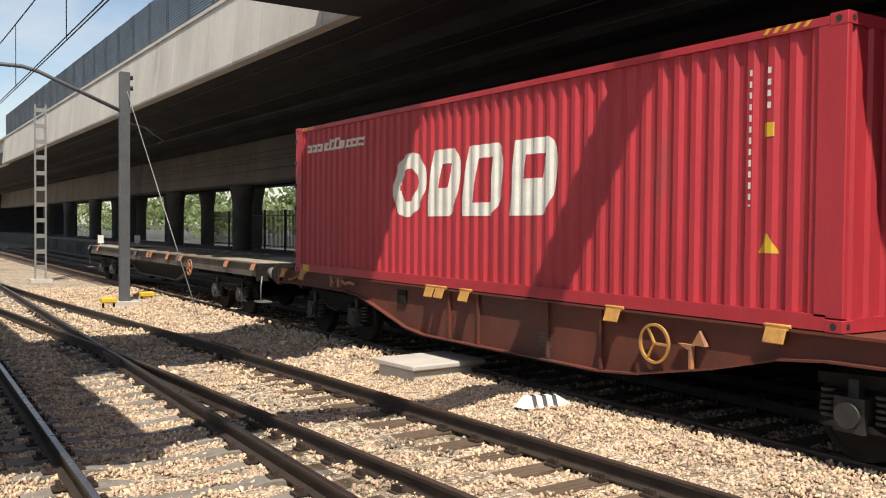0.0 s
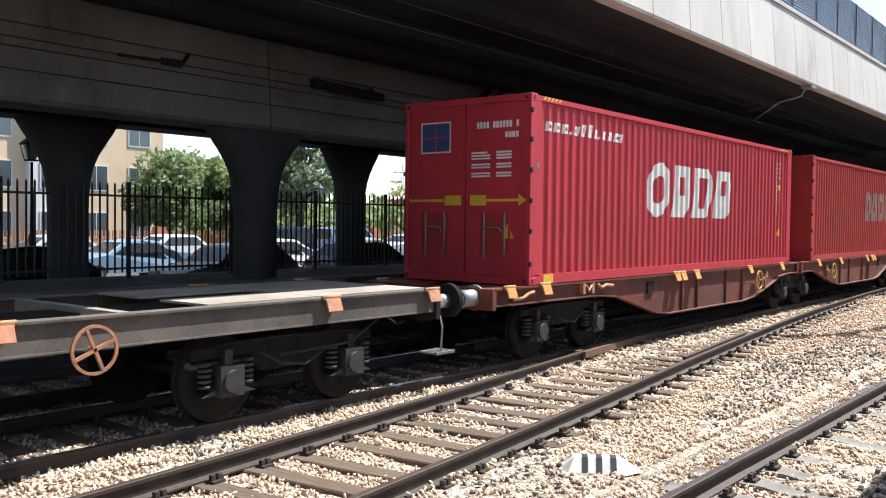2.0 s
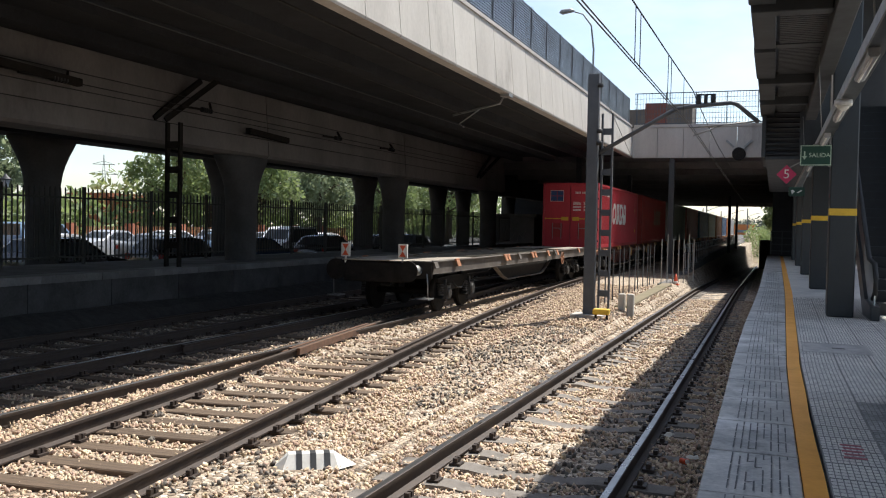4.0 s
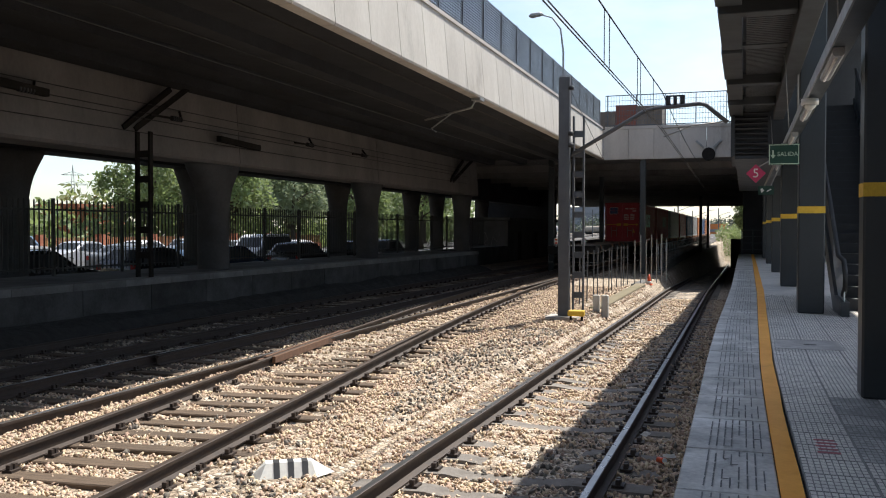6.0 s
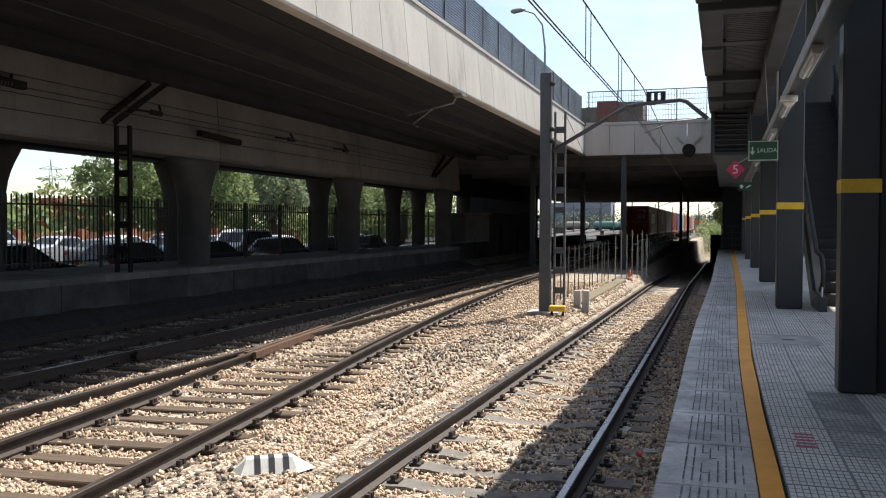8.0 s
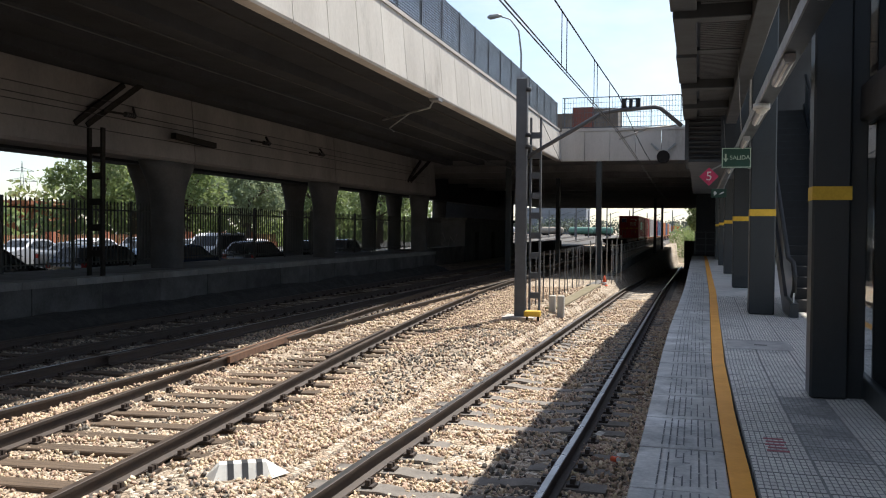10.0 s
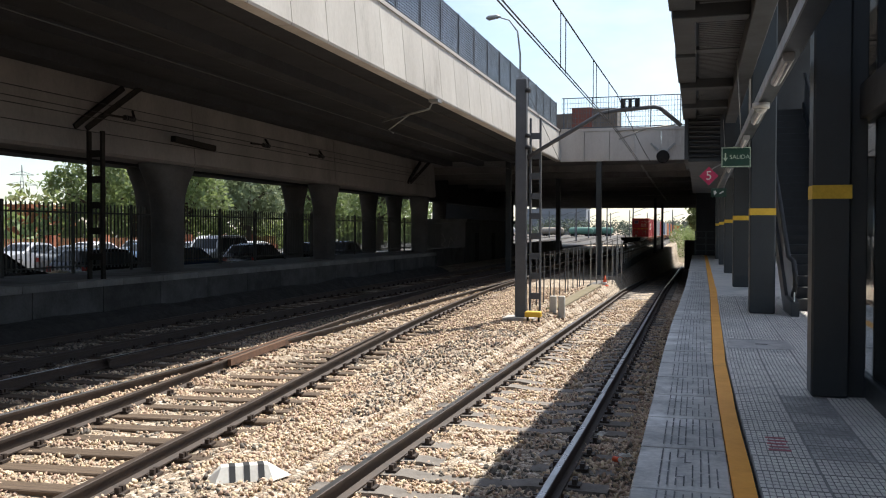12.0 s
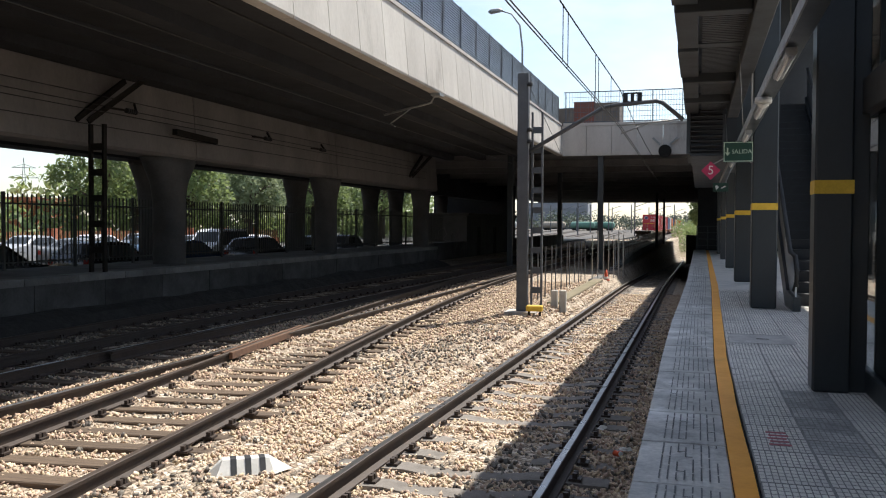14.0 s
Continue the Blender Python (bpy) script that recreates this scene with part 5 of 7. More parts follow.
def platform():
    slab = thing("platform", "grey paved station platform with orange line and concrete edge", "platform", kind="structure")
    bm = B()
    box(bm, -0.22, 12, -80, 60, -3, PZ - 0.06)
    part("platform_bed", bm, M_JOINT, slab)
    rng = random.Random(5)
    y = -24.0
    while y < 58:
        x0, x1 = edge_x(y), edge_x(y + 1.05)
        e = y + 1.05
        bm = B()
        w0, w1 = line_x(y) - 0.006, line_x(e) - 0.006
        prism(bm, [(x0, y + 0.008), (w0, y + 0.008), (w1, e - 0.008), (x1, e - 0.008)], "z", PZ - 0.2, PZ + rng.uniform(-0.004, 0.004))
        slabob = part("coping_slab", bm, M_COPING, slab, bevel=0.008)
        if -6 < y < 34:
            g = B()
            for c in range(8):
                yy = y + 0.09
                while yy < e - 0.12:
                    ln = rng.uniform(0.14, 0.34)
                    if rng.random() < 0.9:
                        xx = x0 + 0.15 + c * 0.05
                        box(g, xx, xx + 0.009, yy, min(yy + ln, e - 0.05), PZ + 0.0042, PZ + 0.0052)
                        if rng.random() < 0.1:
                            box(g, xx + 0.01, xx + 0.048, yy, yy + 0.012, PZ + 0.0042, PZ + 0.0052)
                    yy += ln + 0.035
            tagged(part("tactile_grooves", g, M_GROOVE, slabob), kind="stuff")
        y = e
    bm = B()
    yy = -24.0
    while yy < 58:
        a, b = line_x(yy), line_x(yy + 1)
        w0, w1 = (0.128 + 0.012 * noise.noise((3, q * 0.6, 0)) + 0.002 * max(0, min(q, 25) - 5) for q in (yy, yy + 1))
        prism(bm, [(a, yy), (a + w0, yy), (b + w1, yy + 1), (b, yy + 1)], "z", PZ - 0.02, PZ + 0.006)
        yy += 1
    part("orange_line", bm, M_ORANGELINE, slab)
    # pavers: each with a field of raised bars
    T = 0.40
    bm = B()
    box(bm, 0.001, T - 0.001, 0.001, T - 0.001, -0.05, -0.007)
    for i in range(10):
        for j in range(5):
            box(bm, 0.007 + i * 0.0388, 0.007 + i * 0.0388 + 0.0312, 0.008 + j * 0.0775, 0.008 + j * 0.0775 + 0.0675, -0.0092, 0.0)
    for f in bm.faces:
        f.material_index = 1 if f.calc_center_median().z > -0.001 else 0
    me = mesh_of(bm, "paver", M_PAVERGAP, M_PAVER)
    n = 0
    y = 2.0
    while y < 22:
        x = line_x(y) + 0.155
        for k in range(6):
            ob = new("paver", me)
            ob.parent, ob.location = slab, (x + k * T, y, PZ)
            n += 1
        y += T
    bm = B()
    box(bm, 0.36, 9, 22.0, 58, PZ - 0.05, PZ - 0.003)
    part("far_paving", bm, M_PAVER, slab)
    bm = B()
    box(bm, 0.36, 9, -40, 2.0, PZ - 0.05, PZ - 0.003)
    box(bm, 2.88, 9, 2.0, 22.0, PZ - 0.05, PZ - 0.003)
    part("near_paving", bm, M_CONC, slab)
    bm = B()
    for a, b, c, d in ((0.40, 1.22, 12.2, 12.23), (0.40, 1.22, 13.2, 13.23), (0.40, 0.43, 12.23, 13.2), (1.19, 1.22, 12.23, 13.2)):
        box(bm, a, b, c, d, PZ + 0.002, PZ + 0.005)
    box(bm, 0.42, 1.20, 12.21, 13.21, PZ + 0.0005, PZ + 0.003)
    hatch = part("manhole_cover", bm, M_COPING, slab)
    bm = B()
    box(bm, 0.76, 0.92, 12.68, 12.74, PZ + 0.003, PZ + 0.006)
    part("lifting_slot", bm, M_BLACK, hatch)
    bm = B()
    for k in range(5):
        box(bm, 0.49 + 0.012 * (k % 2), 0.64 - 0.01 * (k % 3), 6.56 + k * 0.095, 6.61 + k * 0.095, PZ + 0.0015, PZ + 0.003)
    part("red_stencil", bm, M_PINKSTAIN, slab)


platform()


M_WETGRIME = mat("grimy_paver", (0.60, 0.585, 0.555), (0.26, 0.255, 0.245), rough=0.5, scale=2.2, fine=40, bump=0.1, dirt=(0.09, 0.088, 0.085), dirt_at=0.55, rnd=0.2, world_grain=True)
for ob in list(bpy.data.objects):
    # a few trodden pavers are much dirtier than the rest
    if ob.name.startswith("paver") and 0.55 < ob.location.x < 1.0 and 6.0 < ob.location.y < 8.4:
        ob.material_slots[1].link = "OBJECT"
        ob.material_slots[1].material = M_WETGRIME


def column(y, x=0.96, w=0.42, top=9.0):
    t = thing("platform_column", "dark green square steel column with a yellow band", "column", "platform columns", "structure", at=pose(x, y, PZ))
    bm = B()
    box(bm, 0, w, 0, w, 0, top - PZ)
    part("shaft", bm, M_COLUMN, t, bevel=0.02)
    bm = B()
    box(bm, -0.004, w + 0.004, -0.004, w + 0.004, 1.83, 1.955)
    part("band", bm, M_YELLOW, t, "yellow painted band")
    return t


column(8.8, 1.015, 0.33)
for y in (-17.0, -8.3, 17.45, 25.6, 34.0, 42.5, 51.0):
    column(y, 0.935, 0.45)


def canopy():
    roof = thing("canopy", "dark steel platform canopy with ribbed soffit and stepped edge", "canopy", kind="structure")
    Z = 5.05
    # unseen high roof added to keep the sun off the platform
    bm = B()
    box(bm, 0.66, 4.1, 6.47, 46.8, 9.004, 9.2)
    part("roof_slab", bm, M_CANOPY, roof)
    bm = B()
    box(bm, 0.66, 0.93, 6.47, 24.4, Z - 0.1, Z + 0.36)
    part("edge_beam", bm, M_CANOPY, roof, bevel=0.01)
    y = -58.0
    k = 0
    while y < 24.0:
        if -6.5 < y < 6.4:
            y += 3.07
            continue
        bm = B()
        e = -1.0 if y < -3 else -0.36
        inner = 2.6 if y < 0 else 0.655
        if round((y + 58.0) / 3.07) % 2 or y > 21:
            box(bm, e, inner, y, y + 0.28, Z - 0.02, Z + 0.42)
            part("beam", bm, M_CANOPY, roof, bevel=0.01)
        else:
            box(bm, e, inner, y, y + 0.284, Z + 0.14, Z + 0.26)
            part("seam_strip", bm, M_CANOPY_RIB, roof)
        bm = B()
        for i in range(21):
            yy = y + 0.32 + i * 0.13
            box(bm, 0.0, inner, yy, yy + 0.085, Z + 0.15, Z + 0.20)
        box(bm, -0.05, inner, y + 0.285, y + 3.06, Z + 0.201, Z + 0.26)
        part("ribbed_panel", bm, M_CANOPY_RIB, roof)
        bm = B()
        box(bm, e - 0.04 + 0.02 * (k % 2), -0.055, y + 0.285, y + 3.06, Z + 0.08, Z + 0.75)
        part("edge_panel", bm, M_CANOPY, roof, bevel=0.01)
        y += 3.07
        k += 1
    # louvred screen that hangs at the canopy's end
    lou = thing("louvre_screen", "rusty-grey louvred screen hanging at the canopy's end", "screen", kind="structure")
    bm = B()
    box(bm, -0.36, -0.26, 24.6, 28.5, 4.05, 5.55), box(bm, 0.56, 0.64, 24.6, 24.7, 4.05, 5.55), box(bm, -0.26, 0.6, 24.6, 28.4, 3.98, 4.06)
    part("frame", bm, M_CANOPY, lou)
    for i in range(11):
        bm = B()
        m = Matrix.Translation((0.15, 24.62, 4.12 + i * 0.13)) @ Matrix.Rotation(0.5, 4, "X")
        box(bm, -0.405, 0.405, 0, 0.10, -0.012, 0.012, m)
        part("slat", bm, M_CANOPY_RIB, lou)
    # enclosure run on unseen to shade the far platform and back the columns
    bm = B()
    box(bm, -0.25, 0.93, 24.85, 46.9, 4.06, 5.6)
    box(bm, 0.934, 4.4, 28.0, 46.9, 4.06, 9.0)
    part("stair_enclosure", bm, M_CANOPY, lou)
    # wall that closes the hall at the far side of the platform
    wall = thing("wall_hall", "dark hall wall along the platform", "wall", kind="structure")
    bm = B()
    box(bm, 8.0, 8.3, -60, 46.8, PZ - 0.03, 1.5)
    box(bm, -0.3, 8.0, -60.3, -60, PZ - 0.03, 8.2)
    part("wall_panel", bm, M_COLUMN, wall)


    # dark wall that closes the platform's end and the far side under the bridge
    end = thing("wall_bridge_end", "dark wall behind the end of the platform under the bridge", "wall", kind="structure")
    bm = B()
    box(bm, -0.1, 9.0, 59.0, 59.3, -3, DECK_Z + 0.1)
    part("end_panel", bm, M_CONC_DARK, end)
    # unseen panel added to keep side light off the containers
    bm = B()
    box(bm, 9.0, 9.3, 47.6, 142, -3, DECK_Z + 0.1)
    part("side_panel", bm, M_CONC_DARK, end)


canopy()


def crushed_can(x, y, turn):
    t = thing("crushed_can", "crushed red and white drinks can on the ballast", "litter", "litter on the ballast", at=pose(x, y, -0.16, 80, 20, turn))
    bm = B()
    tube(bm, [(0, 0, -0.06), (0, 0, -0.055), (0.008, 0, 0), (0, 0, 0.055), (0, 0, 0.06)], [0.024, 0.032, 0.024, 0.032, 0.024], 12)
    part("can_body", bm, M_TRAFFIC, t)
    bm = B()
    tube(bm, [(0, 0, 0.061), (0, 0, 0.068)], [0.026, 0.024], 12)
    part("can_end", bm, M_WHITEPAINT, t)


def paper_scrap(x, y, turn):
    t = thing("paper_scrap", "crumpled pale paper scrap on the ballast", "litter", "litter on the ballast", at=pose(x, y, -0.17, 10, -8, turn))
    bm = B()
    f = [[bm.verts.new((i * 0.04 - 0.06, j * 0.04 - 0.04, 0.02 * noise.noise((i * 1.7 + x, j * 2.3, y)) + 0.012)) for i in range(4)] for j in range(3)]
    fs = [bm.faces.new((f[j][i], f[j][i + 1], f[j + 1][i + 1], f[j + 1][i])) for j in range(2) for i in range(3)]
    bmesh.ops.solidify(bm, geom=fs, thickness=0.004)
    part("sheet", bm, M_WHITEPAINT, t)


crushed_can(-0.76, 9.0, 30)
paper_scrap(-1.03, 10.1, 70)
paper_scrap(-0.70, 9.2, 10)
paper_scrap(-3.3, 5.2, 40)


def light_trunking():
    t = thing("light_trunking", "long grey cable trunking with tube lamps under the canopy", "light fitting")
    bm = B()
    box(bm, 0.712, 0.88, -10, 40, 3.73, 3.80)
    part("channel", bm, M_COLUMN, t)
    bm = B()
    box(bm, 0.694, 0.71, -10, 40, 3.705, 3.82)
    part("lip", bm, M_GALV, t, "pale steel lip")
    for y in (4.9, 8.5, 12.0, 15.6, 19.2, 22.8):
        bm = B()
        prism(bm, [(0.72, 3.728), (0.72, 3.67), (0.735, 3.65), (0.80, 3.65), (0.82, 3.67), (0.82, 3.728)], "y", y, y + 1.4)
        f = part("lamp_housing", bm, M_TUBE, t)
        bm = B()
        tube(bm, [(0.755, y + 0.08, 3.642), (0.755, y + 1.32, 3.642)], 0.013, 8)
        part("lamp_tube", bm, M_WHITEPAINT, f, "white unlit lamp tube")
    for y in (8.0, 16.5, 25.0):
        bm = B()
        tube(bm, [(0.72, y, 3.8), (0.62, y - 0.5, 5.05)], 0.008, 6)
        part("hanger", bm, M_GALV, t)
    bm = B()
    disc(bm, (0.735, 11.6, 3.67), 0.10, "z", 0.07, 18)
    tube(bm, [(0.735, 11.6, 3.635), (0.735, 11.6, 3.60), (0.735, 11.6, 3.575)], [0.075, 0.06, 0.02], 14)
    part("camera_dome", bm, M_WHITEPAINT, t, "small white camera dome")


def conduit():
    t = thing("conduit", "thin grey conduit pipe running down the column", "pipe")
    bm = B()
    tube(bm, [(0.905, 17.42, 3.3), (0.905, 17.42, 8.6)], 0.016, 8)
    part("pipe", bm, M_GALV, t)
    for z in (4.2, 5.8, 7.4):
        bm = B()
        box(bm, 0.88, 0.934, 17.40, 17.46, z, z + 0.03)
        part("clip", bm, M_GALV, t)


conduit()
light_trunking()


def text_mesh(body, size, name, material, parent, m, depth=0.004):
    cu = bpy.data.curves.new(name, "FONT")
    cu.body, cu.size, cu.extrude, cu.align_x, cu.align_y = body, size, depth, "CENTER", "CENTER"
    tmp = new(name, cu)
    me = bpy.data.meshes.new_from_object(tmp.evaluated_get(bpy.context.evaluated_depsgraph_get()))
    bpy.data.objects.remove(tmp)
    me.materials.append(material)
    ob = new(name, me)
    ob.parent, ob.matrix_basis = parent, m
    return ob


def signs():
    up = Matrix.Rotation(radians(90), 4, "X")
    t = thing("exit_sign", "dark green exit sign with white lettering under the trunking", "sign", at=pose(0.67, 17.3, 3.50))
    bm = B()
    box(bm, -0.26, 0.26, 0, 0.05, -0.19, 0.19)
    part("panel", bm, M_SIGNGREEN, t, bevel=0.006)
    bm = B()
    for a, b, c, d in ((-0.26, 0.26, 0.165, 0.18), (-0.26, 0.26, -0.18, -0.165), (-0.255, -0.24, -0.165, 0.165), (0.24, 0.255, -0.165, 0.165)):
        box(bm, a, b, -0.003, 0.001, c, d)
    part("border", bm, M_SIGNTEXT, t)
    text_mesh("SALIDA", 0.108, "lettering", M_SIGNTEXT, t, Matrix.Translation((0.062, -0.003, 0)) @ up)
    bm = B()
    prism(bm, [(-0.232, -0.01), (-0.187, -0.075), (-0.142, -0.01), (-0.174, -0.01), (-0.174, 0.075), (-0.20, 0.075), (-0.20, -0.01)], "y", -0.004, 0.001)
    part("arrow", bm, M_SIGNTEXT, t)
    bm = B()
    bar(bm, (0.17, 0.02, 0.19), (0.17, 0.02, 0.36), 0.02), bar(bm, (-0.05, 0.02, 0.19), (0.15, 0.02, 0.23), 0.02)
    part("hanger", bm, M_GALV, t)
    t = thing("platform_number_sign", "crimson diamond platform number sign with white figure", "sign", at=pose(0.22, 20.0, 3.32))
    bm = B()
    prism(bm, [(0, -0.20), (0.20, 0), (0, 0.20), (-0.20, 0)], "y", 0, 0.03)
    part("panel", bm, M_SIGNPINK, t)
    text_mesh("5", 0.27, "figure", M_WHITEPAINT, t, Matrix.Translation((0, -0.003, 0)) @ up)
    bm = B()
    bar(bm, (0.05, 0.02, 0.14), (0.62, 0.02, 0.45), 0.025)
    part("hanger", bm, M_GALV, t)
    t = thing("emergency_exit_sign", "small dark green running-man exit sign", "sign", at=pose(0.46, 21.5, 3.02))
    bm = B()
    box(bm, -0.17, 0.17, 0, 0.04, -0.10, 0.10)
    part("panel", bm, M_SIGNGREEN, t, bevel=0.005)
    bm = B()
    prism(bm, [(-0.10, -0.06), (-0.04, 0.0), (-0.08, 0.05), (-0.12, 0.03)], "y", -0.003, 0.001)
    prism(bm, [(0.0, -0.02), (0.09, 0.04), (0.12, 0.02), (0.03, -0.03)], "y", -0.003, 0.001)
    part("pictogram", bm, M_WHITEPAINT, t)
    bm = B()
    bar(bm, (0.10, 0.02, 0.1), (0.36, 0.02, 0.72), 0.02)
    part("hanger", bm, M_GALV, t)


signs()


def glazed_room():
    t = thing("waiting_room_front", "dark framed glass front of a room on the platform", "glazed wall", kind="structure")
    x = 1.52
    bm = B()
    box(bm, x - 0.04, x + 0.06, 1.5, 9.4, PZ, PZ + 0.20)
    part("sill", bm, M_COLUMN, t, bevel=0.01)
    bm = B()
    box(bm, x - 0.10, x + 0.08, 1.5, 9.3, 3.16, 3.48)
    part("transom", bm, M_CANOPY, t, bevel=0.01)
    for y in (9.30, 6.2, 3.4):
        bm = B()
        box(bm, x - 0.03, x + 0.05, y, y + 0.08, PZ + 0.20, 4.95)
        part("mullion", bm, M_COLUMN, t)
    for a, b in ((6.28, 9.30), (3.48, 6.2)):
        for c, d in ((PZ + 0.2, 3.16), (3.48, 4.95)):
            bm = B()
            box(bm, x + 0.004, x + 0.016, a, b, c, d)
            part("pane", bm, M_GLASS, t)
    bm = B()
    box(bm, 1.35, x - 0.035, 8.9, 8.96, PZ, 8.9)
    part("infill_panel", bm, M_COLUMN, t)
    bm = B()
    box(bm, x + 0.004, 4.3, 9.4, 9.5, PZ, 5.0)
    part("end_wall", bm, M_COLUMN, t)
    bm = B()
    box(bm, 4.2, 4.3, 1.5, 9.39, PZ, 5.0)
    part("back_wall", bm, M_COLUMN, t)
    bm = B()
    box(bm, x, 4.19, 1.5, 9.39, 4.96, 5.0)
    part("room_ceiling", bm, M_CANOPY, t)
    bm = B()
    box(bm, x + 0.1, 4.19, 1.42, 1.49, PZ, 4.95)
    part("near_wall", bm, M_COLUMN, t)


glazed_room()


def escalator():
    t = thing("escalator", "dark escalator with glass balustrade between the columns", "escalator")
    x0, x1, y0, n = 1.78, 2.78, 18.3, 24
    for k in range(n):
        bm = B()
        yy, z = y0 + k * 0.36, PZ + 0.02 + k * 0.205
        box(bm, x0, x1, yy, yy + 0.37, z - 0.25, z + 0.205)
        st = part("step", bm, M_BLACK, t)
        bm = B()
        box(bm, x0, x1, yy - 0.004, yy + 0.004, z + 0.19, z + 0.207)
        part("nosing", bm, M_CANOPY, st)
    for x in (x0 - 0.16, x1 + 0.02):
        bm = B()
        prism(bm, [(y0 - 1.3, PZ), (y0 + 0.2, PZ), (y0 + n * 0.36, PZ + n * 0.205 - 0.2), (y0 + n * 0.36, PZ + n * 0.205 + 0.25), (y0 - 0.1, PZ + 0.30), (y0 - 1.3, PZ + 0.25)], "x", x, x + 0.14)
        part("skirt", bm, M_COLUMN, t)
        # pale colour stands in for light on the lower glass; the incline is dark
        bm = B()
        prism(bm, [(y0 - 1.15, PZ + 0.26), (y0 - 0.1, PZ + 0.304), (y0 + 0.9, PZ + 0.87), (y0 + 0.9, PZ + 1.55), (y0 + 0.0, PZ + 1.0), (y0 - 0.9, PZ + 0.92), (y0 - 1.15, PZ + 0.7)], "x", x + 0.06, x + 0.08)
        part("balustrade_glass", bm, M_BALUSTRADE, t, "balustrade panel coloured pale for the light on its glass")
        bm = B()
        prism(bm, [(y0 + 0.91, PZ + 0.88), (y0 + n * 0.36, PZ + n * 0.205 + 0.254), (y0 + n * 0.36, PZ + n * 0.205 + 1.0), (y0 + 0.91, PZ + 1.55)], "x", x + 0.06, x + 0.08)
        part("incline_panel", bm, M_COLUMN, t)
        bm = B()
        tube(bm, [(x + 0.07, y0 - 0.9, PZ + 0.36), (x + 0.07, y0 - 1.2, PZ + 0.5), (x + 0.07, y0 - 1.25, PZ + 0.75), (x + 0.07, y0 - 0.95, PZ + 0.98), (x + 0.07, y0 + 0.0, PZ + 1.04), (x + 0.07, y0 + n * 0.36, PZ + n * 0.205 + 1.04)], 0.045, 8)
        part("handrail", bm, M_RUBBER, t)


escalator()


# ---- masts and wires ----
def lattice_mast(x, y, h, name="catenary_mast", label="grey steel catenary mast of channel and lattice", plain=True, z0=-0.2, paint=M_GALV):
    t = thing(name, label, "mast", "catenary masts", at=pose(x, y, z0))
    bm = B()
    if plain:
        box(bm, -0.14, 0.14, -0.10, 0.10, 0, h)
        part("shaft", bm, M_MAST, t, bevel=0.01)
    else:
        for s in (-1, 1):
            bm = B()
            box(bm, s * 0.19 - 0.03, s * 0.19 + 0.03, -0.06, 0.06, 0, h)
            part("leg", bm, paint, t)
        z = 0.5
        while z < h - 0.2:
            bm = B()
            box(bm, -0.161, 0.161, -0.05, 0.05, z, z + 0.16)
            part("batten", bm, paint, t)
            z += 0.62
    if z0 < 0.5:
        bm = B()
        box(bm, -0.4, 0.4, -0.4, 0.4, -0.1, 0.12)
        part("footing", bm, M_CONC, t)
    return t


m1 = lattice_mast(-4.36, 22.5, 6.2)
bm = B()
for s in (0.14, 0.40):
    box(bm, s, s + 0.045, 0.35, 0.46, 0.25, 5.25)
part("ladder_leg", bm, M_MAST, m1)
for k in range(9):
    bm = B()
    box(bm, 0.185, 0.40, 0.37, 0.44, 0.55 + k * 0.52, 0.71 + k * 0.52)
    part("batten", bm, M_MAST, m1)
bm = B()
for z in (4.45, 4.75, 5.9):
    disc(bm, (0.18, -0.12, z), 0.075, "z", 0.10, 12)
part("insulator", bm, M_BLACK, m1)
bm = B()
tube(bm, [(0.1, 0.1, 4.2), (2.0, 0.1, 5.28), (2.35, 0.1, 5.34), (3.3, 0.1, 5.40), (3.45, 0.1, 5.36), (3.95, 0.1, 4.92)], 0.055, 8)
part("cantilever_arm", bm, M_MAST, m1)
bm = B()
for s in (-0.16, 0, 0.16):
    disc(bm, (2.72 + s, 0.1, 5.50), 0.045, "z", 0.22, 10)
box(bm, 2.5, 2.95, 0.06, 0.14, 5.37, 5.41), box(bm, 2.5, 2.53, 0.06, 0.14, 5.4, 5.62), box(bm, 2.92, 2.95, 0.06, 0.14, 5.4, 5.62), box(bm, 2.5, 2.95, 0.06, 0.14, 5.60, 5.63)
part("insulator", bm, M_BLACK, m1)
bm = B()
tube(bm, [(2.35, 0.1, 4.82), (3.2, 0.1, 4.88), (3.95, 0.1, 4.95)], 0.02, 6)
tube(bm, [(2.45, 0.1, 4.62), (3.1, 0.1, 4.86)], 0.02, 6)
part("registration_arm", bm, M_GALV, m1)

# masts on the other side of the station
m2 = lattice_mast(-6.12, -26.3, 6.65, label="grey steel catenary mast with a stay wire")
bm = B()
tube(bm, [(0, 0, 5.5), (2.2, -0.4, 6.5), (2.6, -0.4, 6.6), (4.4, -0.6, 6.65)], 0.055, 8)
part("cantilever_arm", bm, M_MAST, m2)
bm = B()
tube(bm, [(-0.05, 0.1, 6.1), (-0.6, 4.9, 0.1)], 0.012, 6)
part("stay_wire", bm, M_GALV, m2)
bm = B()
for z in (6.2, 6.5):
    disc(bm, (-0.16, 0.0, z), 0.08, "z", 0.11, 12)
part("insulator", bm, M_BLACK, m2)
lattice_mast(-5.68, -38.2, 7.0, label="pale grey battened lattice catenary mast", plain=False)
lattice_mast(-13.95, 18.3, 3.6, label="dark battened lattice mast under the girder", plain=False, z0=0.9, paint=M_GRIME)
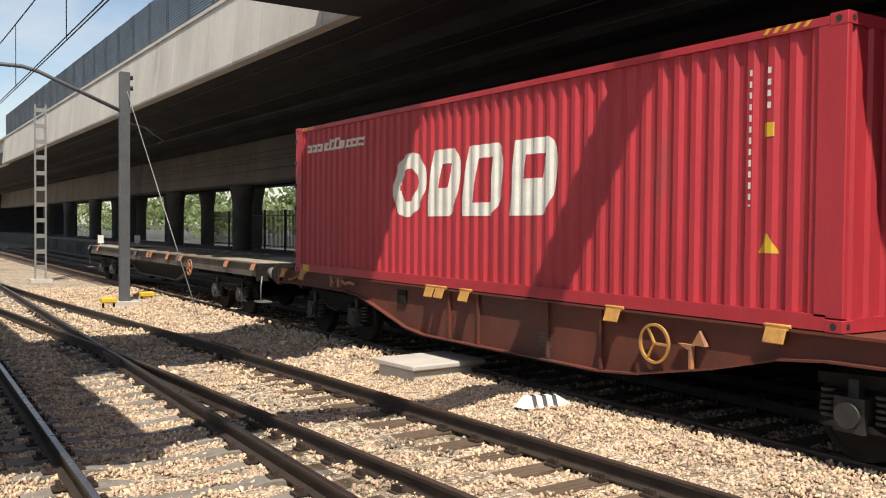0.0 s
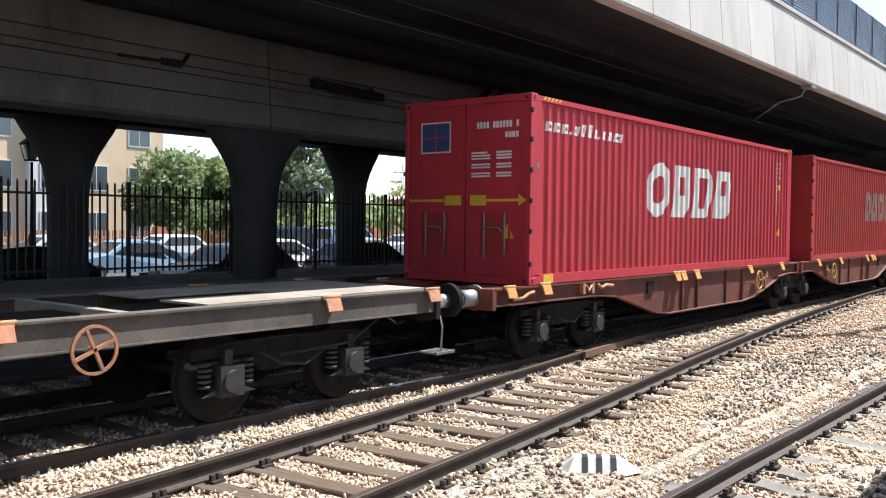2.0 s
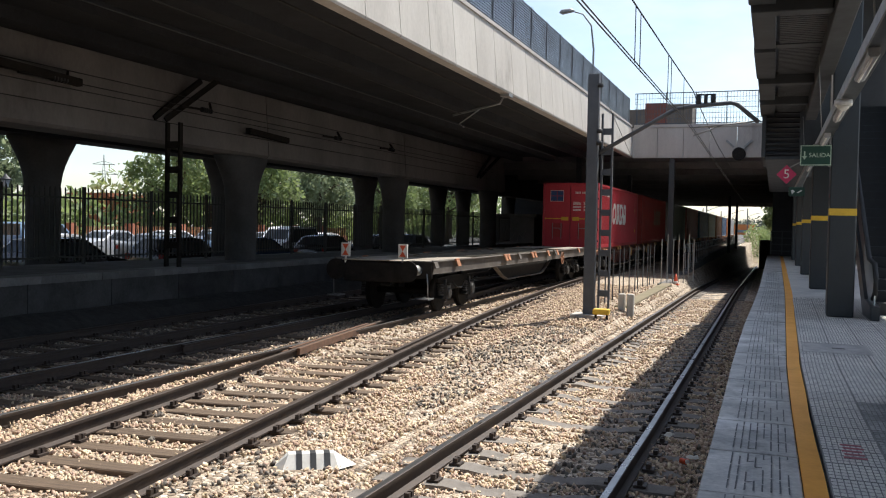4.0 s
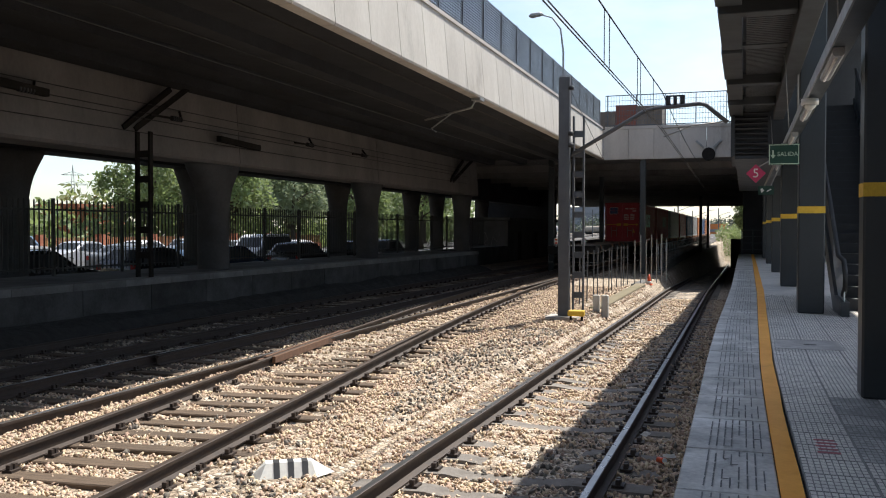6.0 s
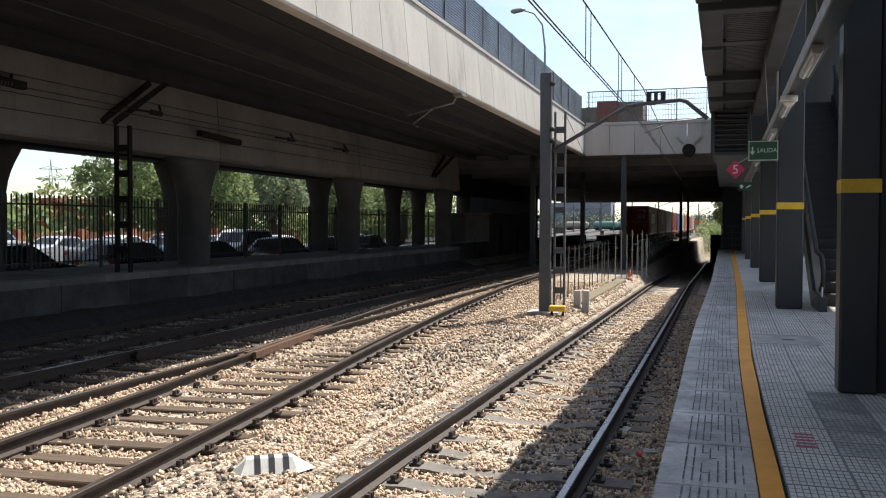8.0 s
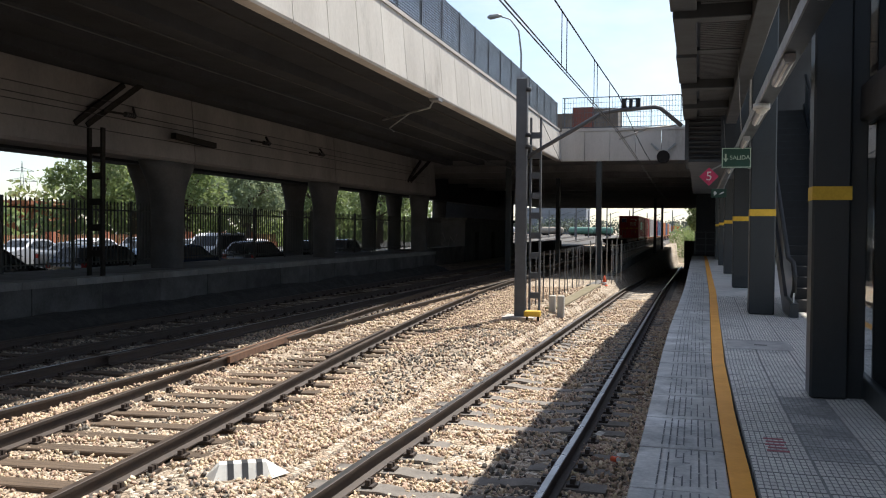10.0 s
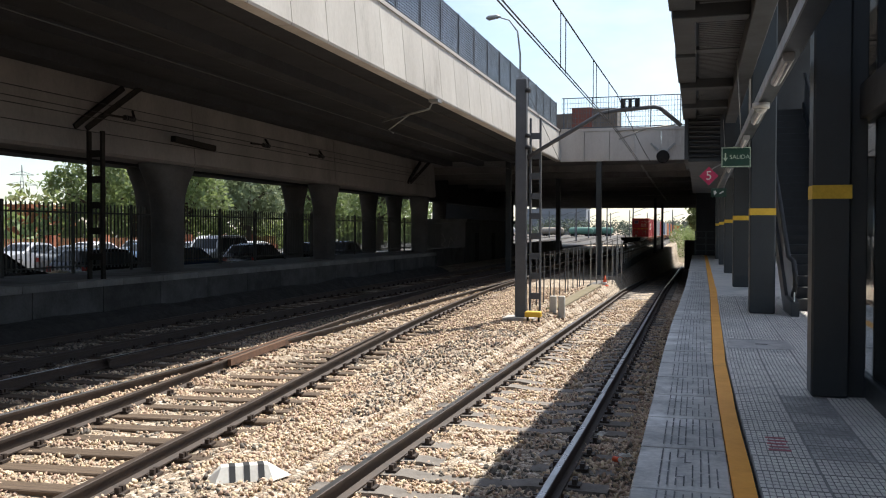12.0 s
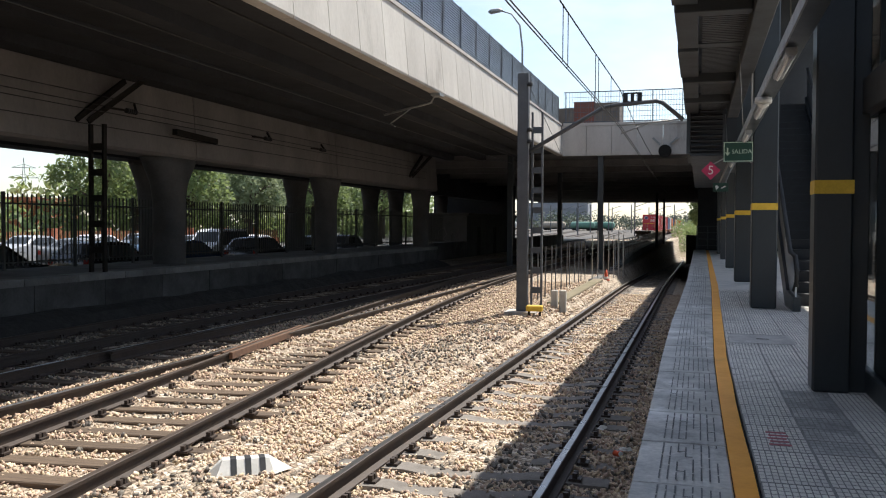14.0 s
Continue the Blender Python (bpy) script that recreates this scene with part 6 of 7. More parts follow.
for x, y in ((-5.05, 47.6), (-9.4, 62.0), (-4.3, 96.0), (-4.4, 118.0), (-9.8, 47.0)):
    tagged(part("support_column", box(B(), x - 0.14, x + 0.14, y - 0.14, y + 0.14, -0.3, DECK_Z + 0.1), M_COLUMN), "dark steel support column under the bridge deck", "column", kind="structure")


def wires():
    def wire(pts, r=0.009, label="thin dark overhead wire"):
        bm = B()
        tube(bm, pts, r, 5)
        return tagged(part("overhead_wire", bm, M_WIRE), label, "wire", "overhead wires")
    def sag(y0, y1, z0, z1, mid, x0, x1, n=10):
        return [(x0 + (x1 - x0) * k / n, y0 + (y1 - y0) * k / n, z0 + (z1 - z0) * k / n - mid * 4 * (k / n) * (1 - k / n)) for k in range(n + 1)]
    for dx in (-0.025, 0.025):
        wire(sag(-26.4, 22.5, 4.95, 4.62, 0.04, -2.6 + dx, -1.95 + dx), 0.010)
        wire(sag(22.5, 75, 4.62, 4.4, 0.04, -1.95 + dx, -2.3 + dx), 0.010)
    wire(sag(-26.4, 22.6, 6.4, 5.53, 0.27, -2.6, -1.95), 0.013)
    wire(sag(22.6, 46.9, 5.53, 5.35, 0.2, -1.95, -2.1), 0.013)
    for y in (-20, -14, -8, 3, 8, 13.8, 14.3, 17.8, 18.3, 20.6):
        k = (y + 26.4) / 49
        top = 6.4 - k * 0.87 - 0.27 * 4 * k * (1 - k)
        wire([(-2.6 + 0.65 * k, y, top), (-2.6 + 0.65 * k, y, 4.95 - 0.33 * k - 0.16 * k * (1 - k))], 0.008, "thin steel dropper between overhead wires")
    # wires along the girder and under the deck
    for x, z in ((-14.3, 5.35), (-14.22, 5.1), (-14.2, 4.95), (-14.25, 4.6), (-8.45, 5.35), (-8.4, 5.0)):
        wire(sag(-60, 46, z, z, 0.1, x, x), 0.011)
    for y in (9.5, 14.6, 19.8, 27.4, 32.0):
        t = thing("wire_insulator", "dark insulator on the wires along the girder", "insulator", "wire insulators")
        bm = B()
        for k in range(5):
            disc(bm, (-14.2, y + k * 0.09, 5.02), 0.07, "y", 0.05, 10)
        part("disc_stack", bm, M_BLACK, t)
        bm = B()
        bar(bm, (-14.2, y - 0.9, 5.0), (-14.2, y, 5.02), 0.05), bar(bm, (-14.2, y + 0.4, 5.02), (-14.55, y + 0.8, 5.3), 0.05)
        part("clamp_arm", bm, M_GRIME, t)
    for y0, z0 in ((13.2, 5.32), (22.0, 4.9)):
        t = thing("tension_weight", "dark cable tensioner hanging along the girder", "tensioner", "cable tensioners")
        bm = B()
        bar(bm, (-14.22, y0, z0 - 0.2), (-14.22, y0 + 2.2, z0 - 0.28), 0.16)
        part("cylinder", bm, M_GRIME, t)
    # pale edge line and small fittings under the deck
    wire([(-8.05, -60, 5.90), (-8.05, 46, 5.90)], 0.022, "thin grey conduit under the deck")
    # stays of the cross bridge end
    wire([(-4.36, 22.5, 6.0), (-6.9, 47, 5.5)], 0.01)


wires()


def deck_bracket(y, x=-6.5):
    t = thing("registration_bracket", "grey catenary bracket hung under the viaduct edge", "bracket", "deck brackets")
    bm = B()
    tube(bm, [(DECK_X - 0.1, y, DECK_Z + 0.1), (DECK_X - 0.3, y, DECK_Z - 0.25), (DECK_X - 1.7, y, DECK_Z - 0.55)], 0.03, 6)
    tube(bm, [(DECK_X - 0.9, y, DECK_Z - 0.4), (DECK_X - 1.5, y, DECK_Z - 0.8), (DECK_X - 1.35, y, DECK_Z - 0.9)], 0.02, 6)
    part("arm", bm, M_GALV, t)
    bm = B()
    box(bm, DECK_X - 0.25, DECK_X + 0.02, y - 0.2, y + 0.2, DECK_Z - 0.08, DECK_Z - 0.004)
    part("plate", bm, M_GALV, t)


for y in (24.0, -31.0):
    deck_bracket(y)


def girder_bracket(y, d=1):
    t = thing("girder_bracket", "dark steel outrigger bracket on the girder", "bracket", "girder brackets")
    bm = B()
    bar(bm, (FRONT_X + 0.46, y, 4.62), (FRONT_X + 0.62, y + 1.7, 5.80), 0.10, 0.13)
    bar(bm, (FRONT_X + 0.46, y + 0.45, 4.62), (FRONT_X + 1.12, y + 1.75, 5.80), 0.10, 0.13)
    part("bracket_frame", bm, M_GRIME, t)


for y in (18.25, 44.0, -14.0, -28.0):
    girder_bracket(y)


# ---- trackside things ----
def marker_cone(x, y, turn, z=-0.16):
    """A fouling-point marker: a low white prism with dark stripes."""
    t = thing("fouling_marker", "white concrete fouling point marker with black stripes on the ballast", "marker", "fouling markers", at=pose(x, y, z, 0, 0, turn))
    bm = B()
    v = [bm.verts.new(c) for c in ((-0.30, -0.16, 0), (0.22, -0.16, 0), (0.40, 0, 0), (0.22, 0.16, 0), (-0.30, 0.16, 0), (-0.24, -0.06, 0.13), (0.18, -0.06, 0.13), (0.18, 0.06, 0.13), (-0.24, 0.06, 0.13), (-0.38, 0, 0))]
    for f in ((0, 1, 6, 5), (1, 2, 6), (2, 3, 7), (2, 7, 6), (3, 4, 8, 7), (5, 6, 7, 8), (4, 9, 8), (9, 0, 5), (9, 5, 8), (0, 9, 4, 3, 2, 1)):
        bm.faces.new([v[i] for i in f])
    part("block", bm, M_WHITEPAINT, t)
    for k in range(3):
        bm = B()
        a = -0.17 + k * 0.13
        vv = [bm.verts.new(c) for c in ((a, -0.158, 0.008), (a + 0.055, -0.158, 0.008), (a + 0.055, -0.062, 0.134), (a, -0.062, 0.134), (a, 0.062, 0.134), (a + 0.055, 0.062, 0.134), (a + 0.055, 0.158, 0.008), (a, 0.158, 0.008))]
        for f in ((0, 1, 2, 3), (3, 2, 5, 4), (4, 5, 6, 7)):
            bm.faces.new([vv[i] for i in f])
        part("stripe", bm, M_BLACK, t)


marker_cone(-3.98, 7.35, 32)
marker_cone(-7.02, -8.55, 160, -0.08)

bm = B()
box(bm, -0.62, 0.62, -0.48, 0.48, -0.1, 0.16)
box(bm, -0.68, 0.68, -0.54, 0.54, 0.164, 0.25)
tagged(part("cable_pit_lid", bm, M_CONC, bevel=0.02), "pale concrete cable pit lid on the ballast", "pit lid").matrix_basis = pose(-7.2, -11.5, -0.13, 0, 0, 4)


def yellow_box(x, y, z=-0.15):
    t = thing("track_signal_box", "small yellow trackside connection box on legs", "junction box", "track boxes", at=pose(x, y, z))
    bm = B()
    box(bm, -0.2, 0.2, -0.13, 0.13, 0.13, 0.27)
    part("case", bm, M_YELLOW, t, bevel=0.02)
    for a in (-0.14, 0.14):
        bm = B()
        box(bm, a - 0.02, a + 0.02, -0.05, 0.05, -0.05, 0.128)
        part("leg", bm, M_GRIME, t)


yellow_box(-3.93, 21.9)
yellow_box(-5.45, -25.2)
yellow_box(-6.9, -26.9)
for x in (-3.86, -3.62):
    t = thing("concrete_stub", "short grey concrete post beside the track", "post", "concrete stubs", at=pose(x, 24.6, -0.3))
    bm = B()
    box(bm, -0.09, 0.09, -0.10, 0.10, 0, 0.62)
    part("shaft", bm, M_CONC, t, bevel=0.02)
bm = B()
box(bm, -4.2, -3.8, 25.4, 37.0, -0.9, -0.08)
tagged(part("concrete_strip", bm, M_EARTH, bevel=0.03), "low pale concrete footing strip beside the track", "kerb", kind="structure")


def rod_fence():
    for k in range(11):
        y = 27.0 + k * 1.15
        t = thing("fence_stake", "thin rusty steel stake of a makeshift trackside fence", "stake", "trackside stakes", at=pose(-4.75 + 0.03 * (k % 3), y, -0.3))
        bm = B()
        bar(bm, (0, 0, 0), (0.02 * (k % 2), 0, 1.75), 0.035)
        part("rod", bm, M_MAST, t)
    t = thing("fence_mesh", "sagging wire mesh between trackside stakes", "fence")
    bm = B()
    for z in (0.55, 0.95, 1.35):
        tube(bm, [(-4.74, 27 + k * 1.15, z + 0.03 * math.sin(k * 1.7)) for k in range(11)], 0.007, 4)
    tagged(part("wires", bm, M_RAIL, t), kind="stuff")
    for k in range(7):
        t = thing("fence_stake", "tall galvanised fence post at the cutting", "post", "cutting fence posts", at=pose(-4.3 + k * 0.14, 37.5 + k * 0.9, -0.3))
        bm = B()
        bar(bm, (0, 0, 0), (0, 0, 2.0 + 0.2 * (k % 2)), 0.04)
        part("post", bm, M_GALV, t)


rod_fence()
t = thing("traffic_cone", "orange and white traffic cone at the kerb", "cone", at=pose(-3.82, 38.6, -0.24))
bm = B()
tube(bm, [(0, 0, 0.02), (0, 0, 0.22), (0, 0, 0.46)], [0.12, 0.075, 0.025], 14)
box(bm, -0.15, 0.15, -0.15, 0.15, 0, 0.03)
part("cone_body", bm, M_TRAFFIC, t)
bm = B()
tube(bm, [(0, 0, 0.05), (0, 0, 0.17)], [0.118, 0.092], 14)
part("band", bm, M_WHITEPAINT, t)


def cutting_wall():
    w = thing("cutting_wall", "stained concrete retaining wall of the cutting", "wall", kind="structure")
    y = 37.5
    while y < 150:
        e = y + 1.5 if y < 60 else y + 6
        top = 0.35 if y > 62 else -0.15 + 0.5 * max(0, y - 46) / 16 if y > 46 else near_z(y) + 0.30
        xa, xb = near_x(y) - 1.75, near_x(e) - 1.75
        bm = B()
        prism(bm, [(xa - 0.4, y + 0.01), (xa, y + 0.01), (xb, e - 0.01), (xb - 0.4, e - 0.01)], "z", -6, top)
        part("panel", bm, M_LEDGECAP, w)
        y = e
    bm = B()
    for k in range(60):
        y = 48 + k * 1.6
        bar(bm, (near_x(y) - 1.9, y, -0.1), (near_x(y) - 1.9, y, 1.35), 0.04)
    for k in range(59):
        y = 48 + k * 1.6
        for z in (0.85, 1.33):
            bar(bm, (near_x(y) - 1.9, y, z), (near_x(y + 1.6) - 1.9, y + 1.6, z), 0.035)
    tagged(part("parapet_rail", bm, M_GALV, w), kind="stuff")
    # dark wall added to fill the unlit space behind the hut
    bm = B()
    box(bm, -24, -16.3, 80.0, 80.4, -0.3, DECK_Z + 0.1)
    part("abutment", bm, M_CONC_DARK, w)
    # dark wall that ends the cutting on the platform's side
    bm = B()
    box(bm, -1.7, 9.0, 124, 124.6, -6, 0.9)
    part("wing_wall", bm, M_KERBWALL, w)


def trackside_hut():
    t = thing("trackside_hut", "low grey hut with painted scrawls under the viaduct", "hut")
    bm = B()
    box(bm, -19.0, -16.1, 62, 79, -0.25, 2.75)
    part("wall", bm, M_PIER, t)
    bm = B()
    box(bm, -19.15, -15.9, 61.8, 79.2, 2.754, 2.98)
    part("roof", bm, M_KERBWALL, t, bevel=0.02)
    for y in (65.0, 70.5, 75.5):
        bm = B()
        box(bm, -16.098, -16.06, y, y + 1.0, -0.2, 1.95)
        part("door", bm, M_GRIME, t)
    bm = B()
    pts = [(-18.3, 0.9), (-18.2, 1.7), (-17.8, 1.9), (-17.6, 1.4), (-17.9, 1.1), (-17.4, 0.8), (-17.2, 1.6), (-16.9, 1.2), (-16.7, 1.8)]
    for (a, b), (c, d) in zip(pts, pts[1:]):
        bar(bm, (a, 61.985, b), (c, 61.985, d), 0.02, 0.09, up=(0, 1, 0))
    part("scrawl", bm, M_LEDGECAP, t, "pale scrawled paint")


trackside_hut()


cutting_wall()


# ---- street behind the fence ----
def car(x, y, turn, paint, kind=0):
    t = thing("parked_car", {0: "hatchback", 1: "saloon car", 2: "small van"}[kind], "car", "parked cars", at=pose(x, y, STREET_Z - 0.01, 0, 0, turn))
    L, W, H = ((4.0, 1.75, 1.48), (4.5, 1.78, 1.43), (4.4, 1.8, 1.82))[kind]
    prof = {0: [(0, 0.32), (0, 0.62), (0.10, 0.78), (1.05, 0.95), (1.75, H - 0.06), (2.3, H), (3.3, H - 0.04), (3.85, 0.98), (4.0, 0.80), (4.0, 0.32)],
            1: [(0, 0.32), (0, 0.60), (0.12, 0.76), (1.2, 0.93), (1.95, H - 0.05), (2.5, H), (3.2, H - 0.05), (3.85, 1.0), (4.42, 0.95), (4.5, 0.8), (4.5, 0.32)],
            2: [(0, 0.34), (0, 0.7), (0.1, 0.88), (0.8, 1.05), (1.45, H - 0.08), (1.8, H), (4.2, H), (4.38, 1.1), (4.4, 0.8), (4.4, 0.34)]}[kind]
    prof = [(a - L / 2, b) for a, b in prof]
    bm = B()
    n = len(prof)
    rows = []
    for s, k in ((-1, 1.0), (-1, 0.0), (1, 0.0), (1, 1.0)):
        ring = []
        for a, b in prof:
            inset = 0.0 if b < 0.98 else 0.17 * (b - 0.98) / (H - 0.98)
            ring.append(bm.verts.new((a * (0.985 if k else 1), s * (W / 2 - inset - 0.04 * (1 - k) * 0), b)) if k else bm.verts.new((a, s * (W / 2 - inset - 0.12), b + (0.015 if b > 0.7 else 0))))
        rows.append(ring)
    for a, b in zip(rows, rows[1:]):
        for i in range(n):
            j = (i + 1) % n
            bm.faces.new((a[i], a[j], b[j], b[i])).smooth = True
    bm.faces.new(rows[0]), bm.faces.new(rows[-1][::-1])
    part("body", bm, paint, t)
    c = [p for p in prof if p[1] > 0.9]
    for s in (-1, 1):
        bm = B()
        zs = 0.99
        top = H - 0.11
        q = [(prof[3][0] + 0.28, zs), (prof[4][0] + 0.10, top), (prof[6][0] - 0.05, top), (prof[7][0] - 0.22, zs)]
        def yy(z):
            return s * (W / 2 - 0.17 * max(0, z - 0.98) / (H - 0.98) + 0.004)
        f = bm.faces.new([bm.verts.new((a, yy(b), b)) for a, b in q])
        bmesh.ops.solidify(bm, geom=[f], thickness=0.006)
        part("side_window", bm, M_GLASSDARK, t)
    for i0, i1 in ((3, 4), (6, 7)):
        (a, b), (c0, d) = prof[i0], prof[i1]
        bm = B()
        g = []
        for u, w in ((0.12, 0), (0.88, 1)):
            px, pz = a + (c0 - a) * u, b + (d - b) * u
            wid = W / 2 - 0.17 * max(0, pz - 0.98) / (H - 0.98) - 0.14
            g.append((px, pz, wid))
        off = 0.022
        f = bm.faces.new([bm.verts.new((g[0][0], -g[0][2], g[0][1] + off)), bm.verts.new((g[0][0], g[0][2], g[0][1] + off)), bm.verts.new((g[1][0], g[1][2], g[1][1] + off)), bm.verts.new((g[1][0], -g[1][2], g[1][1] + off))])
        bmesh.ops.solidify(bm, geom=[f], thickness=0.006)
        part("windscreen", bm, M_GLASSDARK, t)
    for a in (-L * 0.31, L * 0.31):
        for s in (-1, 1):
            bm = B()
            disc(bm, (a, s * (W / 2 - 0.08), 0.31), 0.31, "y", 0.2, 18)
            w = part("wheel", bm, M_RUBBER, t)
            bm = B()
            disc(bm, (a, s * (W / 2 + 0.022), 0.31), 0.19, "y", 0.02, 14)
            part("rim", bm, M_STEEL, w)
    for s in (-1, 1):
        bm = B()
        box(bm, -L / 2 - 0.01, -L / 2 + 0.12, s * (W / 2 - 0.3) - 0.17, s * (W / 2 - 0.3) + 0.17, 0.62, 0.76)
        part("headlight", bm, M_TUBE, t)
        bm = B()
        box(bm, L / 2 - 0.1, L / 2 + 0.01, s * (W / 2 - 0.16) - 0.09, s * (W / 2 - 0.16) + 0.09, 0.72, 0.90)
        part("tail_light", bm, M_TAIL, t)
    return t


def car_paint(name, c):
    return mat(name, c, tuple(v * 0.9 for v in c), rough=0.22, scale=0.6, spec=0.7)


PAINTS = [("black", car_paint("black_car_paint", (0.02, 0.021, 0.024))), ("dark blue", car_paint("blue_car_paint", (0.03, 0.05, 0.10))), ("silver", car_paint("silver_car_paint", (0.42, 0.44, 0.47))), ("white", car_paint("white_car_paint", (0.7, 0.71, 0.72))), ("light blue", car_paint("light_blue_car_paint", (0.22, 0.33, 0.47))), ("grey", car_paint("grey_car_paint", (0.16, 0.17, 0.18))), ("red", car_paint("red_car_paint", (0.40, 0.04, 0.03)))]
rng = random.Random(21)
# first row along the fence, second row farther off
for row, (x, order) in enumerate(((-20.6, (0, 0, 1, 0, 5, 0, 0, 1, 0, 5, 0, 0, 1, 0, 0, 5)), (-27.5, (2, 3, 4, 2, 5, 3, 4, 2, 5, 4, 3, 2, 5, 4, 2, 3)), (-34.5, (4, 2, 5, 3, 2, 0, 2, 4, 5, 2, 3, 1, 4, 2, 3, 2)))):
    y = -36.0 + row * 2
    for k in order:
        kind = rng.choice((0, 0, 1, 1, 2)) if row else rng.choice((0, 1, 0))
        c = car(x + rng.uniform(-0.4, 0.4), y, 90 + rng.uniform(-4, 4) + (180 if rng.random() < 0.5 else 0), PAINTS[k][1], kind)
        c["label"] = PAINTS[k][0] + " " + c["label"] + " parked on asphalt behind the picket fence"
        y += 5.4 + rng.uniform(-0.3, 0.8)


def leaf_cloud(bm, c, r, n, rng, size):
    for _ in range(n):
        d = Vector((rng.gauss(0, 1), rng.gauss(0, 1), rng.gauss(0, 0.8))).normalized()
        p = Vector(c) + d * r * (0.55 + 0.5 * rng.random())
        a = Vector((rng.gauss(0, 1), rng.gauss(0, 1), rng.gauss(0, 1))).normalized()
        b = a.cross(Vector((rng.gauss(0, 1), rng.gauss(0, 1), rng.gauss(0, 1)))).normalized()
        s = size * rng.uniform(0.6, 1.3)
        bm.faces.new([bm.verts.new(p + s * q) for q in (a, 0.45 * b, -a * 0.9, -0.45 * b)])


def tree(x, y, h, r, leaf, seed, label, z=STREET_Z - 0.01, n=34, per=210, size=0.21):
    rng = random.Random(seed)
    t = thing("tree", label, "tree", "trees behind the street", at=pose(x, y, z))
    bm = B()
    lean = rng.uniform(-0.3, 0.3)
    tube(bm, [(0, 0, -0.1), (lean * 0.3, 0, h * 0.25), (lean, 0.1, h * 0.5), (lean, 0.2, h * 0.8)], [0.05 * h * 0.6, 0.04 * h * 0.6, 0.03 * h * 0.5, 0.01 * h], 9)
    tops = []
    for k in range(7):
        a = rng.uniform(0, math.tau)
        z0 = h * rng.uniform(0.28, 0.6)
        e = (math.cos(a) * r * rng.uniform(0.5, 0.85), math.sin(a) * r * rng.uniform(0.5, 0.85), z0 + h * rng.uniform(0.12, 0.35))
        tube(bm, [(lean * 0.6, 0, z0), (e[0] * 0.5, e[1] * 0.5, (z0 + e[2]) / 2 + 0.2), e], [0.014 * h, 0.009 * h, 0.003 * h], 6)
        tops.append(e)
    part("trunk", bm, M_BARK, t)
    bm = B()
    for k in range(n):
        if k < len(tops):
            c = tops[k]
        else:
            a, u = rng.uniform(0, math.tau), rng.uniform(0, 1) ** 0.6
            zz = h * (0.34 + 0.62 * rng.random())
            w = r * (1.05 - abs(zz / h - 0.58) * 1.5)
            c = (math.cos(a) * u * w, math.sin(a) * u * w, zz)
        leaf_cloud(bm, c, r * rng.uniform(0.22, 0.42), per, rng, size)
    part("crown", bm, leaf, t)
    return t


BROAD, GREY = "leafy green street tree with an uneven crown", "grey-green willow-like street tree with drooping crown"
for k, (x, y, h, r, lf) in enumerate((
        (-33, 7.0, 9.0, 3.6, 1), (-36, 11.0, 8.6, 3.0, 0), (-40, 36.2, 9.2, 2.6, 1), (-46, 31.5, 5.8, 2.8, 0), (-48, 36.5, 5.9, 2.6, 0), (-46, 61, 10.5, 3.8, 0), (-48, 68, 11, 4.4, 0), (-43, 68, 9.0, 3.8, 0), (-41, 76, 9, 4.0, 1), (-37, 82, 9, 4.2, 0), (-33, 90, 9, 4.4, 0),
        (-62, 42, 7.5, 4.0, 0), (-64, 50, 7.0, 4.0, 0), (-38, -10.8, 8.0, 2.6, 0), (-44, -24.3, 9.5, 1.9, 0), (-36, -36, 9.5, 4.2, 0), (-40, -44, 10, 4.4, 1), (-36, -54, 10, 4.6, 0), (-42, -64, 10, 4.8, 0), (-38, -78, 10, 5, 1), (-46, -95, 11, 5, 0), (-34, -28, 8.5, 3.2, 0))):
    tree(x, y, h, r, M_LEAF2 if lf else M_LEAF, 40 + k, GREY if lf else BROAD)
for k, (x, y, h, r, lf) in enumerate(((-47, 75, 10.5, 4.2, 1), (-46, 84, 11, 4.4, 1), (-50, 92, 12, 4.8, 0), (-46, 101, 11, 4.6, 0), (-48, 112, 12, 5, 0), (-45, 124, 12, 5, 0))):
    tree(x, y, h, r, M_LEAF2 if lf else M_LEAF, 140 + k, GREY if lf else BROAD)
van = car(-25.2, 43.0, 90, PAINTS[3][1], 2)
van["label"] = "white small van parked on asphalt behind the picket fence"
tree(0.9, 146, 8.2, 2.6, M_LEAF, 99, "dense green tree beside the cutting", z=-0.25)


